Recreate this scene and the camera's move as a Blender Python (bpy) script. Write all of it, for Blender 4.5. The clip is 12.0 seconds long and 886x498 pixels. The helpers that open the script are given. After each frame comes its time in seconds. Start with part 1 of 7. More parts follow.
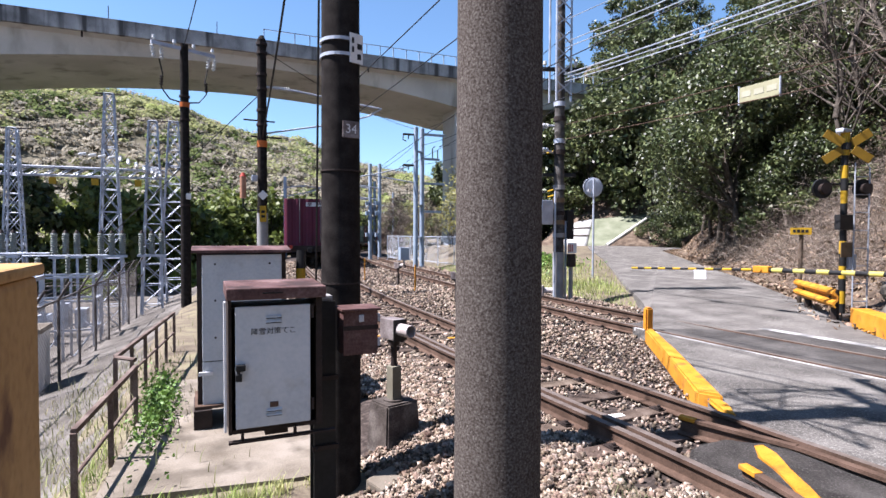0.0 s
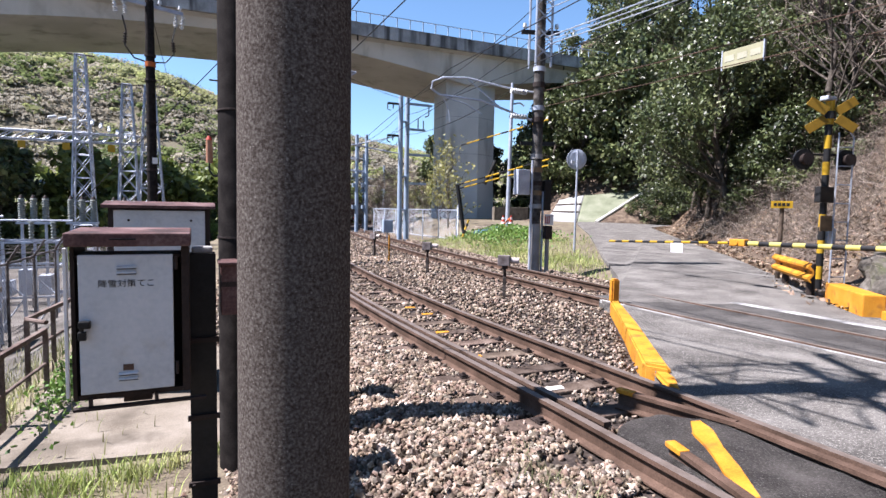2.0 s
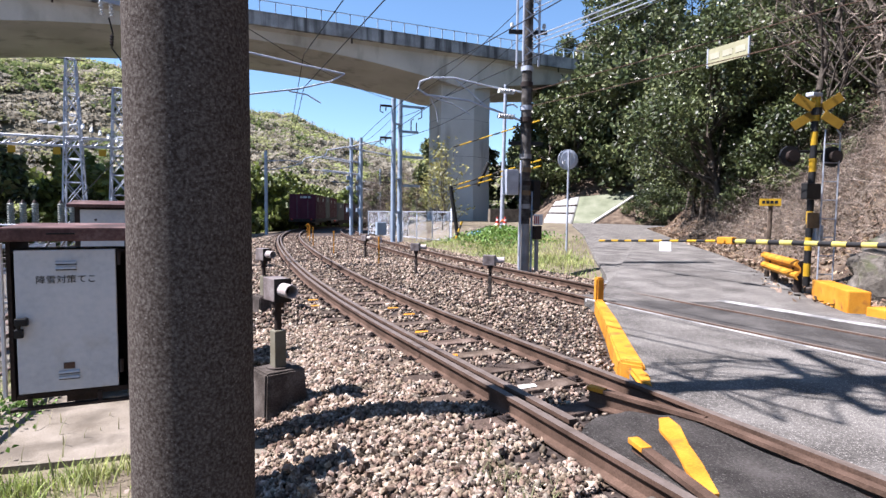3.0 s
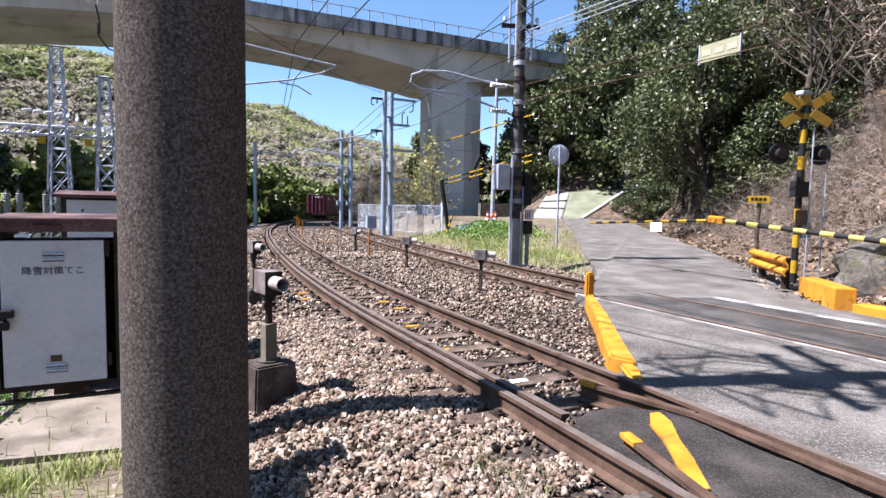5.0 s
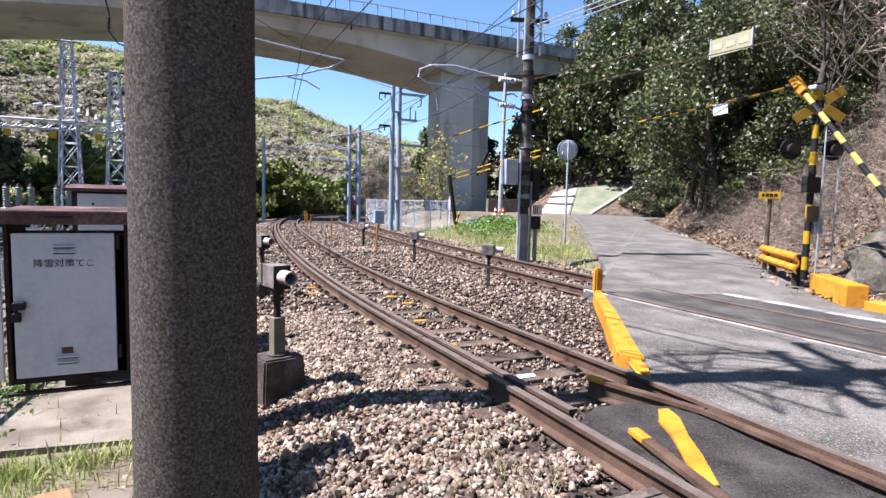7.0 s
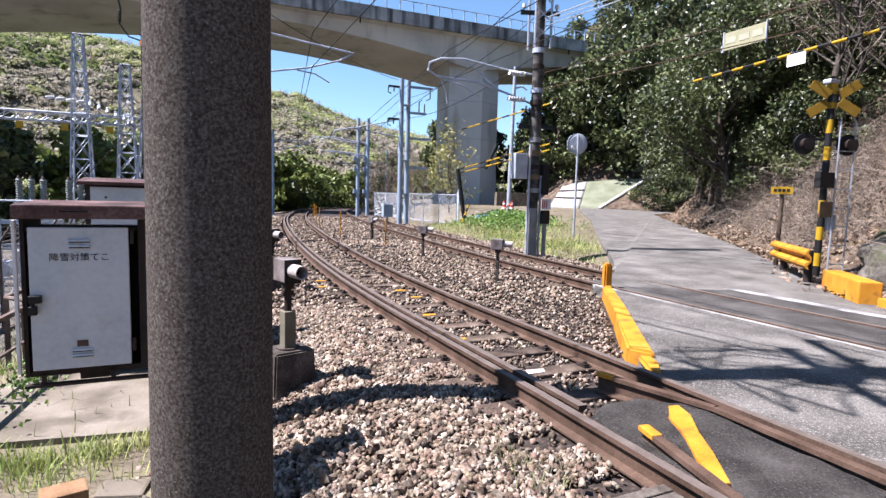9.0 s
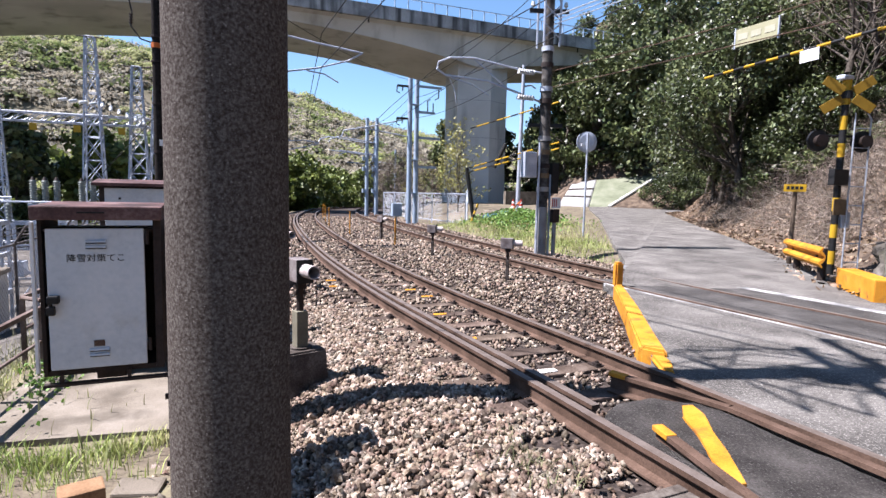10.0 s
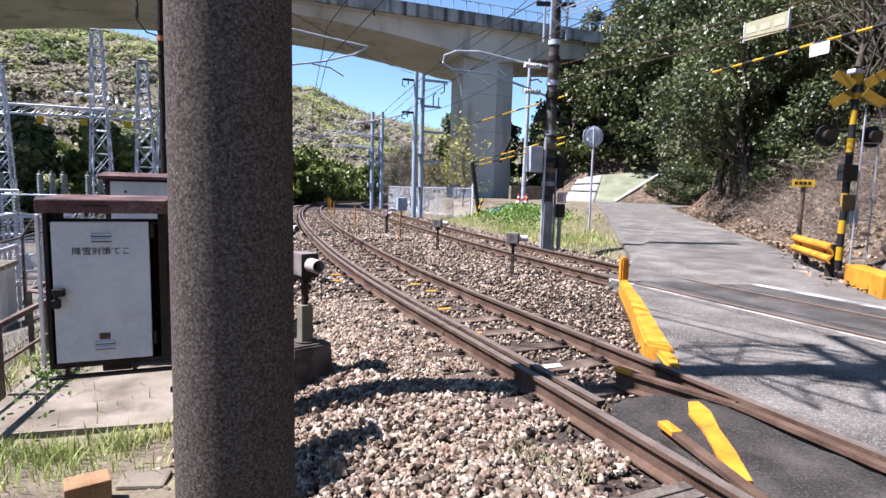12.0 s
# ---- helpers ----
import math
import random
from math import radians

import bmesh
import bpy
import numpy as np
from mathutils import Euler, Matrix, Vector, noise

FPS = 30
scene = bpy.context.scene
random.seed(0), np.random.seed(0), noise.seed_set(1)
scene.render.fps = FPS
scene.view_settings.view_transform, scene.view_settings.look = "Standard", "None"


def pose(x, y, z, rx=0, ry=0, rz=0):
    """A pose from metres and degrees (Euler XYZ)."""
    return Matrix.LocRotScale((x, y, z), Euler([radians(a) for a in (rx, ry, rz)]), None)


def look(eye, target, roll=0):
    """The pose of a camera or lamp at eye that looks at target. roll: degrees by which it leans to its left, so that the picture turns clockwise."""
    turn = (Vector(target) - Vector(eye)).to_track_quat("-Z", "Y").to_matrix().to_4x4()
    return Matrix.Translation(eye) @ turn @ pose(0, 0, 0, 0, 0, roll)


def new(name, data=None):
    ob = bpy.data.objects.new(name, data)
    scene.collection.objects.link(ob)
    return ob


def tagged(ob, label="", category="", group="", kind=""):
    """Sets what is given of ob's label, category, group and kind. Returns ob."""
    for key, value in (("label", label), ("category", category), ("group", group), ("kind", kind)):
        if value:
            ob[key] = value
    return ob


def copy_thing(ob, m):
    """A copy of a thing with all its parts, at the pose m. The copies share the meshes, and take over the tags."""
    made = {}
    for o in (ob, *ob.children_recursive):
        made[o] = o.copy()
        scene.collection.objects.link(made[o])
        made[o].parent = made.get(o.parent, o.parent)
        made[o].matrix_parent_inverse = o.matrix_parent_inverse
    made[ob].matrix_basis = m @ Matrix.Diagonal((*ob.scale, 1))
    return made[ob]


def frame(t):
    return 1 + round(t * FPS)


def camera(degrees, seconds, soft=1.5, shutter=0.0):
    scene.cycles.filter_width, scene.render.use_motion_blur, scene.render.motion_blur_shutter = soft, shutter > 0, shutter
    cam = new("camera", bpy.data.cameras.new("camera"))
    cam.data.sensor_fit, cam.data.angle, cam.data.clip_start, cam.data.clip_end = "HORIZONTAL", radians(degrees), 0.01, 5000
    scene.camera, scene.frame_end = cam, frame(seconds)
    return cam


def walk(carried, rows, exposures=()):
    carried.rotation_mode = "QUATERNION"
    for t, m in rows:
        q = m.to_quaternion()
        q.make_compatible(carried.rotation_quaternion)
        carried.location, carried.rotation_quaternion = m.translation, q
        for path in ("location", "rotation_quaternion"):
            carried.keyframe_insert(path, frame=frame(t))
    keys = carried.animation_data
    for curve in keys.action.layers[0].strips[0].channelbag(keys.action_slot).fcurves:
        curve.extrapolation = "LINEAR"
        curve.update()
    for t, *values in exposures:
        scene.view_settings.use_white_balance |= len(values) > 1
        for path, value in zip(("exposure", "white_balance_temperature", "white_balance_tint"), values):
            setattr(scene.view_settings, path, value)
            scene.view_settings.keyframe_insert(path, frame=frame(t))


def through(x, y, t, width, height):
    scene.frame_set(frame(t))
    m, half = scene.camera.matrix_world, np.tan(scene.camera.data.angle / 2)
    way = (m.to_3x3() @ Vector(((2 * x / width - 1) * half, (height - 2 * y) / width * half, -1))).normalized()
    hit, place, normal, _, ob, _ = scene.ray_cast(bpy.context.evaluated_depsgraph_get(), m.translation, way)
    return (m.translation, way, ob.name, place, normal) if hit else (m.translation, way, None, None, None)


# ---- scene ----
cam = camera(77.4, 12.0)
METRES, EYE, TILT, LEAN, TURN = 1.236, 1.75, 0.0, 0.0, -23.6
ROWS = [
    (0.0, 0.0, 0.0, 0.0, 0.01, -1.63, -0.22),
    (0.5, 0.0758, 0.0493, -0.0134, 1.24, -2.9, -0.16),
    (1.0, 0.1583, 0.1479, -0.0414, 1.15, -3.85, -0.2),
    (1.5, 0.3321, 0.2544, -0.0975, 0.11, -3.93, -0.58),
    (2.0, 0.4999, 0.354, -0.1424, -0.37, -4.08, -1.1),
    (2.5, 0.6504, 0.3944, -0.1845, -0.12, -3.81, -1.42),
    (3.0, 0.7139, 0.4081, -0.1894, -0.5, -3.75, -0.64),
    (5.0, 0.6926, 0.4261, -0.191, -1.53, -4.35, -1.19),
    (5.5, 0.692, 0.4268, -0.1943, -1.27, -4.83, -1.21),
    (6.0, 0.6979, 0.4361, -0.1967, -1.17, -4.87, -1.28),
    (6.5, 0.696, 0.4356, -0.1995, -1.05, -4.87, -1.32),
    (7.0, 0.689, 0.4314, -0.1964, -0.74, -4.85, -1.35),
    (9.0, 0.6732, 0.4329, -0.1862, 0.1, -5.55, -1.57),
    (9.5, 0.6652, 0.4319, -0.1858, 0.57, -5.59, -1.28),
    (10.0, 0.6557, 0.4327, -0.1845, 0.98, -5.66, -1.29),
    (10.5, 0.6563, 0.4344, -0.1823, 1.05, -5.75, -1.33),
    (11.0, 0.6516, 0.4376, -0.1826, 1.29, -5.94, -1.37),
    (11.5, 0.6568, 0.4416, -0.1848, 1.32, -6.03, -1.41),
    (12.0, 0.6548, 0.4453, -0.1855, 1.52, -6.25, -1.46),
]
walk(cam, [(t, pose(0, 0, EYE, TILT, LEAN, TURN) @ pose(METRES * x, METRES * y, METRES * z, 90 + pitch, roll, yaw)) for t, x, y, z, yaw, pitch, roll in ROWS],
     exposures=((0.0, 1.9, 5950, 20), (12.0, 1.9, 5950, 20)))

# ---- light ----
SUN = Vector((-0.96 * 0.54, 0.28 * 0.54, 0.842)).normalized()
world = bpy.data.worlds.new("sky")
scene.world = world
world.use_nodes = True
_nt = world.node_tree
_sky = _nt.nodes.new("ShaderNodeTexSky")
_sky.sky_type = "NISHITA"
_sky.sun_disc = False
_sky.sun_elevation = math.asin(SUN.z)
_sky.sun_rotation = math.atan2(SUN.x, SUN.y)
_sky.air_density, _sky.dust_density, _sky.ozone_density = 1.0, 0.3, 1.2
_hue = _nt.nodes.new("ShaderNodeMix")
_hue.data_type, _hue.blend_type = "RGBA", "MULTIPLY"
_hue.inputs["Factor"].default_value = 1.0
_hue.inputs["B"].default_value = (0.84, 1.0, 1.03, 1)
_nt.links.new(_sky.outputs[0], _hue.inputs["A"])
_nt.links.new(_hue.outputs["Result"], _nt.nodes["Background"].inputs[0])
_nt.nodes["Background"].inputs[1].default_value = 0.052
_sun = new("sun", bpy.data.lights.new("sun", "SUN"))
_sun.data.energy, _sun.data.angle, _sun.data.color = 5.0, radians(0.53), (1.0, 0.95, 0.875)
_sun.matrix_world = look(SUN * 50, (0, 0, 0))


# ---- materials ----
def material(name, colours, scale=6.0, rough=0.85, metal=0.0, bump=0.3, fine=60.0, vary=0.0, island=0.0, detail=6.0, spec=0.2, spots=None, tone=0.52, stretch=None):
    """Colour from large noise between the given colours, broken by fine noise; bump from the fine noise.
    vary: value change by object; island: by loose piece; spots: (colour, scale, low, high) of stains; stretch: scales the stains along each axis."""
    colours = [tuple(tone * v for v in c) for c in colours]
    spots = (tuple(tone * v for v in spots[0]), *spots[1:]) if spots else None
    m = bpy.data.materials.new(name)
    m.use_nodes = True
    nt = m.node_tree
    n, link = nt.nodes, nt.links.new
    b = n["Principled BSDF"]
    co = n.new("ShaderNodeTexCoord")
    big = n.new("ShaderNodeTexNoise")
    big.inputs["Scale"].default_value, big.inputs["Detail"].default_value = scale, detail
    sm = n.new("ShaderNodeTexNoise")
    sm.inputs["Scale"].default_value, sm.inputs["Detail"].default_value = fine, 4.0
    link(co.outputs["Object"], big.inputs["Vector"])
    link(co.outputs["Object"], sm.inputs["Vector"])
    add = n.new("ShaderNodeMath")
    add.operation = "MULTIPLY_ADD"
    add.inputs[1].default_value = 0.6
    link(sm.outputs["Fac"], add.inputs[0])
    half = n.new("ShaderNodeMath")
    half.operation = "MULTIPLY_ADD"
    half.inputs[1].default_value, half.inputs[2].default_value = 1.0, -0.3
    link(big.outputs["Fac"], half.inputs[0])
    link(half.outputs[0], add.inputs[2])
    ramp = n.new("ShaderNodeValToRGB")
    els = ramp.color_ramp.elements
    while len(els) < len(colours):
        els.new(0.5)
    for i, c in enumerate(colours):
        els[i].position = 0.28 + 0.44 * i / max(1, len(colours) - 1)
        els[i].color = (*c, 1)
    link(add.outputs[0], ramp.inputs["Fac"])
    out = ramp.outputs["Color"]
    if spots:
        sp = n.new("ShaderNodeTexNoise")
        sp.inputs["Scale"].default_value, sp.inputs["Detail"].default_value = spots[1], 5.0
        if stretch:
            mp = n.new("ShaderNodeMapping")
            mp.inputs["Scale"].default_value = stretch
            link(co.outputs["Object"], mp.inputs["Vector"])
            link(mp.outputs["Vector"], sp.inputs["Vector"])
        else:
            link(co.outputs["Object"], sp.inputs["Vector"])
        mr = n.new("ShaderNodeMapRange")
        mr.inputs["From Min"].default_value, mr.inputs["From Max"].default_value = spots[2], spots[3]
        link(sp.outputs["Fac"], mr.inputs["Value"])
        mix = n.new("ShaderNodeMix")
        mix.data_type = "RGBA"
        link(mr.outputs[0], mix.inputs["Factor"])
        link(out, mix.inputs["A"])
        mix.inputs["B"].default_value = (*spots[0], 1)
        out = mix.outputs["Result"]
    if vary or island:
        hs = n.new("ShaderNodeHueSaturation")
        link(out, hs.inputs["Color"])
        src = n.new("ShaderNodeNewGeometry").outputs["Random Per Island"] if island else n.new("ShaderNodeObjectInfo").outputs["Random"]
        k = island or vary
        mr = n.new("ShaderNodeMapRange")
        mr.inputs["To Min"].default_value, mr.inputs["To Max"].default_value = 1 - k, 1 + k
        link(src, mr.inputs["Value"])
        link(mr.outputs[0], hs.inputs["Value"])
        wn = n.new("ShaderNodeTexWhiteNoise")
        wn.noise_dimensions = "1D"
        link(src, wn.inputs["W"])
        mh = n.new("ShaderNodeMapRange")
        mh.inputs["To Min"].default_value, mh.inputs["To Max"].default_value = 0.5 - 0.025 * k, 0.5 + 0.025 * k
        link(wn.outputs["Value"], mh.inputs["Value"])
        link(mh.outputs[0], hs.inputs["Hue"])
        out = hs.outputs["Color"]
    link(out, b.inputs["Base Color"])
    b.inputs["Roughness"].default_value, b.inputs["Metallic"].default_value = rough, metal
    b.inputs["Specular IOR Level"].default_value = spec
    if bump:
        bp = n.new("ShaderNodeBump")
        bp.inputs["Strength"].default_value, bp.inputs["Distance"].default_value = bump, 0.3 / fine
        link(sm.outputs["Fac"], bp.inputs["Height"])
        link(bp.outputs["Normal"], b.inputs["Normal"])
    return m


def leaf_material(name, colours, island=0.45, rough=0.45, through=0.25, spec=0.4, tone=0.7, scale=0.6):
    """Leaves: colour varied by piece, some light let through."""
    m = material(name, colours, scale, rough, 0, 0, 8.0, island=island, spec=spec, tone=tone)
    nt = m.node_tree
    b = nt.nodes["Principled BSDF"]
    tr = nt.nodes.new("ShaderNodeBsdfTranslucent")
    mx = nt.nodes.new("ShaderNodeMixShader")
    mx.inputs[0].default_value = through
    src = b.inputs["Base Color"].links[0].from_socket
    nt.links.new(src, tr.inputs["Color"])
    nt.links.new(b.outputs[0], mx.inputs[1])
    nt.links.new(tr.outputs[0], mx.inputs[2])
    nt.links.new(mx.outputs[0], nt.nodes["Material Output"].inputs["Surface"])
    return m


M_STONE = material("ballast_stone", [(0.09, 0.056, 0.038), (0.25, 0.185, 0.135), (0.5, 0.43, 0.355)], 9.0, 0.92, 0, 0.8, 60, island=0.66, tone=0.6)
M_STONE_ONE = material("ballast_stone_single", [(0.09, 0.056, 0.038), (0.25, 0.185, 0.135), (0.5, 0.43, 0.355)], 9.0, 0.92, 0, 0.8, 60, vary=0.66, tone=0.58)
# Far darker than the stones: its colour stands in for shade between them.
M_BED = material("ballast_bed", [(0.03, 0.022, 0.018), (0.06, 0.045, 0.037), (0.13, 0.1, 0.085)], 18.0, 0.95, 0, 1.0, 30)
M_ASPHALT = material("asphalt", [(0.07, 0.064, 0.057), (0.15, 0.138, 0.124), (0.25, 0.232, 0.21)], 1.6, 0.92, 0, 1.0, 45, spots=((0.46, 0.43, 0.39), 95, 0.56, 0.68), tone=0.55)
M_ASPHALT_DARK = material("patched_asphalt", [(0.035, 0.032, 0.029), (0.075, 0.069, 0.064), (0.14, 0.13, 0.12)], 2.0, 0.88, 0, 1.0, 50, spots=((0.26, 0.24, 0.22), 90, 0.58, 0.7))
M_CONC = material("concrete", [(0.17, 0.14, 0.105), (0.28, 0.238, 0.185), (0.38, 0.33, 0.27)], 2.0, 0.92, 0, 0.35, 120, spots=((0.15, 0.125, 0.095), 2.6, 0.52, 0.7))
M_CONC_LIGHT = material("pale_concrete", [(0.4, 0.385, 0.35), (0.5, 0.485, 0.445), (0.58, 0.565, 0.525)], 0.25, 0.9, 0, 0.15, 30, spots=((0.27, 0.255, 0.22), 0.7, 0.54, 0.76), tone=1.0, stretch=(1.0, 1.0, 0.25))
M_PARAPET = material("rain_streaked_parapet", [(0.15, 0.146, 0.142), (0.28, 0.272, 0.262), (0.42, 0.41, 0.39)], 0.8, 0.92, 0, 0.2, 20, spots=((0.07, 0.067, 0.065), 1.7, 0.48, 0.66), tone=1.0, stretch=(1.0, 1.0, 0.08))
# Base colour lowered so that the sensor blocks' shaded sides come out dark.
M_CONC_DARK = material("shaded_block_concrete", [(0.05, 0.042, 0.036), (0.12, 0.1, 0.088), (0.24, 0.21, 0.185)], 5, 0.92, 0, 0.4, 90, spec=0.05)
M_POLE = material("pole_concrete", [(0.034, 0.026, 0.022), (0.072, 0.061, 0.053), (0.13, 0.117, 0.104)], 120.0, 0.95, 0, 0.12, 330, spots=((0.24, 0.22, 0.2), 150.0, 0.65, 0.73), spec=0.02, detail=2.0, tone=0.85)
# Near-black base colour imitates deep shade on the poles; the concrete itself is greyer.
M_POLE_SHADE = material("shade_dark_pole_concrete", [(0.012, 0.0105, 0.0098), (0.022, 0.019, 0.0175), (0.036, 0.032, 0.029)], 9, 0.85, 0, 0.3, 120, spec=0.04, tone=0.74)
M_POLE_MID = material("stained_pole_concrete", [(0.05, 0.045, 0.04), (0.13, 0.12, 0.11), (0.24, 0.225, 0.21)], 5, 0.85, 0, 0.4, 60, spots=((0.05, 0.045, 0.04), 4, 0.5, 0.62), spec=0.1)
M_POLE_GREY = material("grey_pole_concrete", [(0.3, 0.29, 0.28), (0.4, 0.39, 0.38), (0.48, 0.47, 0.45)], 3, 0.85, 0, 0.2, 90)
M_GALV = material("galvanised_steel", [(0.34, 0.37, 0.43), (0.45, 0.49, 0.56), (0.58, 0.62, 0.69)], 3, 0.5, 0.35, 0.1, 60, spec=0.5, tone=0.74)
M_BLUESTEEL = material("pale_blue_steel", [(0.3, 0.38, 0.48), (0.38, 0.46, 0.56)], 3, 0.5, 0.1, 0.1, 60, spec=0.5, tone=0.74)
M_RUST = material("rusty_rail_side", [(0.075, 0.045, 0.03), (0.13, 0.08, 0.055), (0.2, 0.125, 0.09)], 4, 0.85, 0.1, 0.4, 80)
M_SHINE = material("worn_rail_top", [(0.17, 0.13, 0.105), (0.27, 0.22, 0.19)], 8, 0.6, 0.25, 0.1, 60)
M_SLEEPER = material("old_wood_sleeper", [(0.05, 0.034, 0.025), (0.12, 0.085, 0.062), (0.21, 0.16, 0.125)], 5, 0.95, 0, 0.6, 50, vary=0.35)
M_YELLOW = material("yellow_road_paint", [(0.58, 0.22, 0.018), (0.78, 0.335, 0.024), (0.84, 0.4, 0.045)], 3, 0.65, 0, 0.4, 70, spots=((0.36, 0.14, 0.04), 5.5, 0.57, 0.74))
# Cross board yellow, with the shade on the boards put into its colour.
M_SHADEYELLOW = material("shaded_yellow_board_back", [(0.24, 0.14, 0.012), (0.36, 0.21, 0.018)], 4, 0.6, 0, 0.05, 60)
M_FENCE = material("rusted_fence_steel", [(0.07, 0.055, 0.048), (0.16, 0.14, 0.13), (0.3, 0.29, 0.29)], 4, 0.7, 0.2, 0.2, 60)
M_SIGNYELLOW = material("yellow_enamel", [(0.55, 0.33, 0.018), (0.7, 0.44, 0.025)], 4, 0.45, 0, 0.05, 60)
M_BLACK = material("black_paint", [(0.012, 0.012, 0.013), (0.03, 0.03, 0.03)], 6, 0.55, 0, 0.1, 60)
M_DARKMETAL = material("dark_brown_metal", [(0.03, 0.022, 0.02), (0.07, 0.05, 0.042)], 6, 0.7, 0.2, 0.2, 70)
M_MAROON = material("faded_maroon_paint", [(0.09, 0.042, 0.038), (0.16, 0.085, 0.076), (0.27, 0.17, 0.155)], 5, 0.65, 0, 0.2, 60, spots=((0.06, 0.032, 0.026), 6, 0.52, 0.68))
M_CREAM = material("off_white_enamel", [(0.5, 0.53, 0.56), (0.58, 0.61, 0.63), (0.64, 0.66, 0.67)], 2.5, 0.5, 0, 0.05, 40, spots=((0.4, 0.36, 0.3), 3.2, 0.62, 0.85), tone=0.72)
M_WHITE = material("white_paint", [(0.7, 0.7, 0.69), (0.8, 0.8, 0.79)], 5, 0.6, 0, 0.1, 60, spots=((0.5, 0.48, 0.45), 6, 0.55, 0.75), tone=0.74)
M_RED = material("red_paint", [(0.5, 0.05, 0.03), (0.62, 0.09, 0.05)], 5, 0.5, 0, 0.05, 60)
M_ORANGE = material("orange_plastic", [(0.65, 0.16, 0.03), (0.75, 0.22, 0.05)], 5, 0.5, 0, 0.05, 60)
M_BLUE = material("blue_tarpaulin", [(0.1, 0.25, 0.4), (0.16, 0.35, 0.5)], 5, 0.6, 0, 0.3, 20)
M_CERAMIC = material("grey_ceramic", [(0.55, 0.56, 0.55), (0.68, 0.69, 0.67)], 5, 0.25, 0, 0, 60, spec=0.6, tone=0.74)
M_GRASS = leaf_material("spring_grass", [(0.18, 0.25, 0.05), (0.32, 0.38, 0.1), (0.5, 0.46, 0.22)], 0.5, 0.7)
M_WEED = leaf_material("weed_leaf", [(0.09, 0.18, 0.03), (0.19, 0.32, 0.06)], 0.4, 0.55)
M_DRYGRASS = leaf_material("greyish_weed", [(0.12, 0.14, 0.05), (0.25, 0.25, 0.12), (0.4, 0.36, 0.22)], 0.4, 0.8)
M_TURF = material("grassy_soil", [(0.13, 0.1, 0.072), (0.22, 0.18, 0.125), (0.3, 0.27, 0.16)], 2.2, 0.95, 0, 0.8, 40)
M_GRAVEL = material("grey_gravel_ground", [(0.09, 0.078, 0.065), (0.17, 0.152, 0.132), (0.27, 0.25, 0.225)], 1.4, 0.95, 0, 1.0, 30)
M_LITTER = material("leaf_litter_ground", [(0.06, 0.042, 0.03), (0.15, 0.108, 0.076), (0.28, 0.215, 0.155)], 2.2, 0.95, 0, 1.0, 30)
M_FOREST = material("forest_floor", [(0.09, 0.085, 0.045), (0.15, 0.13, 0.085), (0.22, 0.195, 0.13)], 0.03, 0.95, 0, 0.8, 2)
M_NET = material("green_slope_spray", [(0.17, 0.19, 0.12), (0.25, 0.27, 0.18), (0.33, 0.34, 0.25)], 0.8, 0.9, 0, 0.5, 25)


# ---- mesh helpers ----
def finish(name, bm, mat, parent=None, label="", smooth=False):
    me = bpy.data.meshes.new(name)
    bm.normal_update()
    bm.to_mesh(me)
    bm.free()
    for m in mat if isinstance(mat, (list, tuple)) else [mat]:
        me.materials.append(m)
    if smooth:
        me.polygons.foreach_set("use_smooth", [True] * len(me.polygons))
    ob = new(name, me)
    if parent:
        ob.parent = parent
    if label:
        ob["label"] = label
    return ob


def part(name, bm, mat, parent, label="", smooth=False):
    return finish(name, bm, mat, parent, label, smooth)


def soup(name, verts, faces, mat, parent=None, label="", smooth=False):
    me = bpy.data.meshes.new(name)
    me.from_pydata(verts, [], faces)
    me.materials.append(mat)
    if smooth:
        me.polygons.foreach_set("use_smooth", [True] * len(me.polygons))
    ob = new(name, me)
    if parent:
        ob.parent = parent
    if label:
        ob["label"] = label
    return ob


def thing(name, m, label, category, group="", kind=""):
    ob = new(name)
    ob.empty_display_size = 0.1
    ob.matrix_basis = m
    return tagged(ob, label, category, group, kind)


def box(bm, x0, x1, y0, y1, z0, z1, bevel=0.0, m=None):
    r = bmesh.ops.create_cube(bm, size=1.0)
    vs = r["verts"]
    t = Matrix.Translation(((x0 + x1) / 2, (y0 + y1) / 2, (z0 + z1) / 2)) @ Matrix.Diagonal((x1 - x0, y1 - y0, z1 - z0, 1))
    bmesh.ops.transform(bm, matrix=(m @ t) if m else t, verts=vs)
    if bevel:
        es = list({e for v in vs for e in v.link_edges})
        bmesh.ops.bevel(bm, geom=es, offset=bevel, segments=2, affect="EDGES", profile=0.6)
    return bm


def boxed(*a, **k):
    return box(bmesh.new(), *a, **k)


def tube(bm, p, q, r0, r1=None, n=10):
    p, q = Vector(p), Vector(q)
    r1 = r0 if r1 is None else r1
    d = q - p
    res = bmesh.ops.create_cone(bm, cap_ends=True, segments=n, radius1=r0, radius2=r1, depth=d.length)
    t = Matrix.Translation((p + q) / 2) @ d.to_track_quat("Z", "Y").to_matrix().to_4x4()
    bmesh.ops.transform(bm, matrix=t, verts=res["verts"])
    if n != 4:
        for e in {e for v in res["verts"] for e in v.link_edges}:
            if any(len(f.verts) == n for f in e.link_faces):
                e.smooth = False
    return bm


def tubed(*a, **k):
    return tube(bmesh.new(), *a, **k)


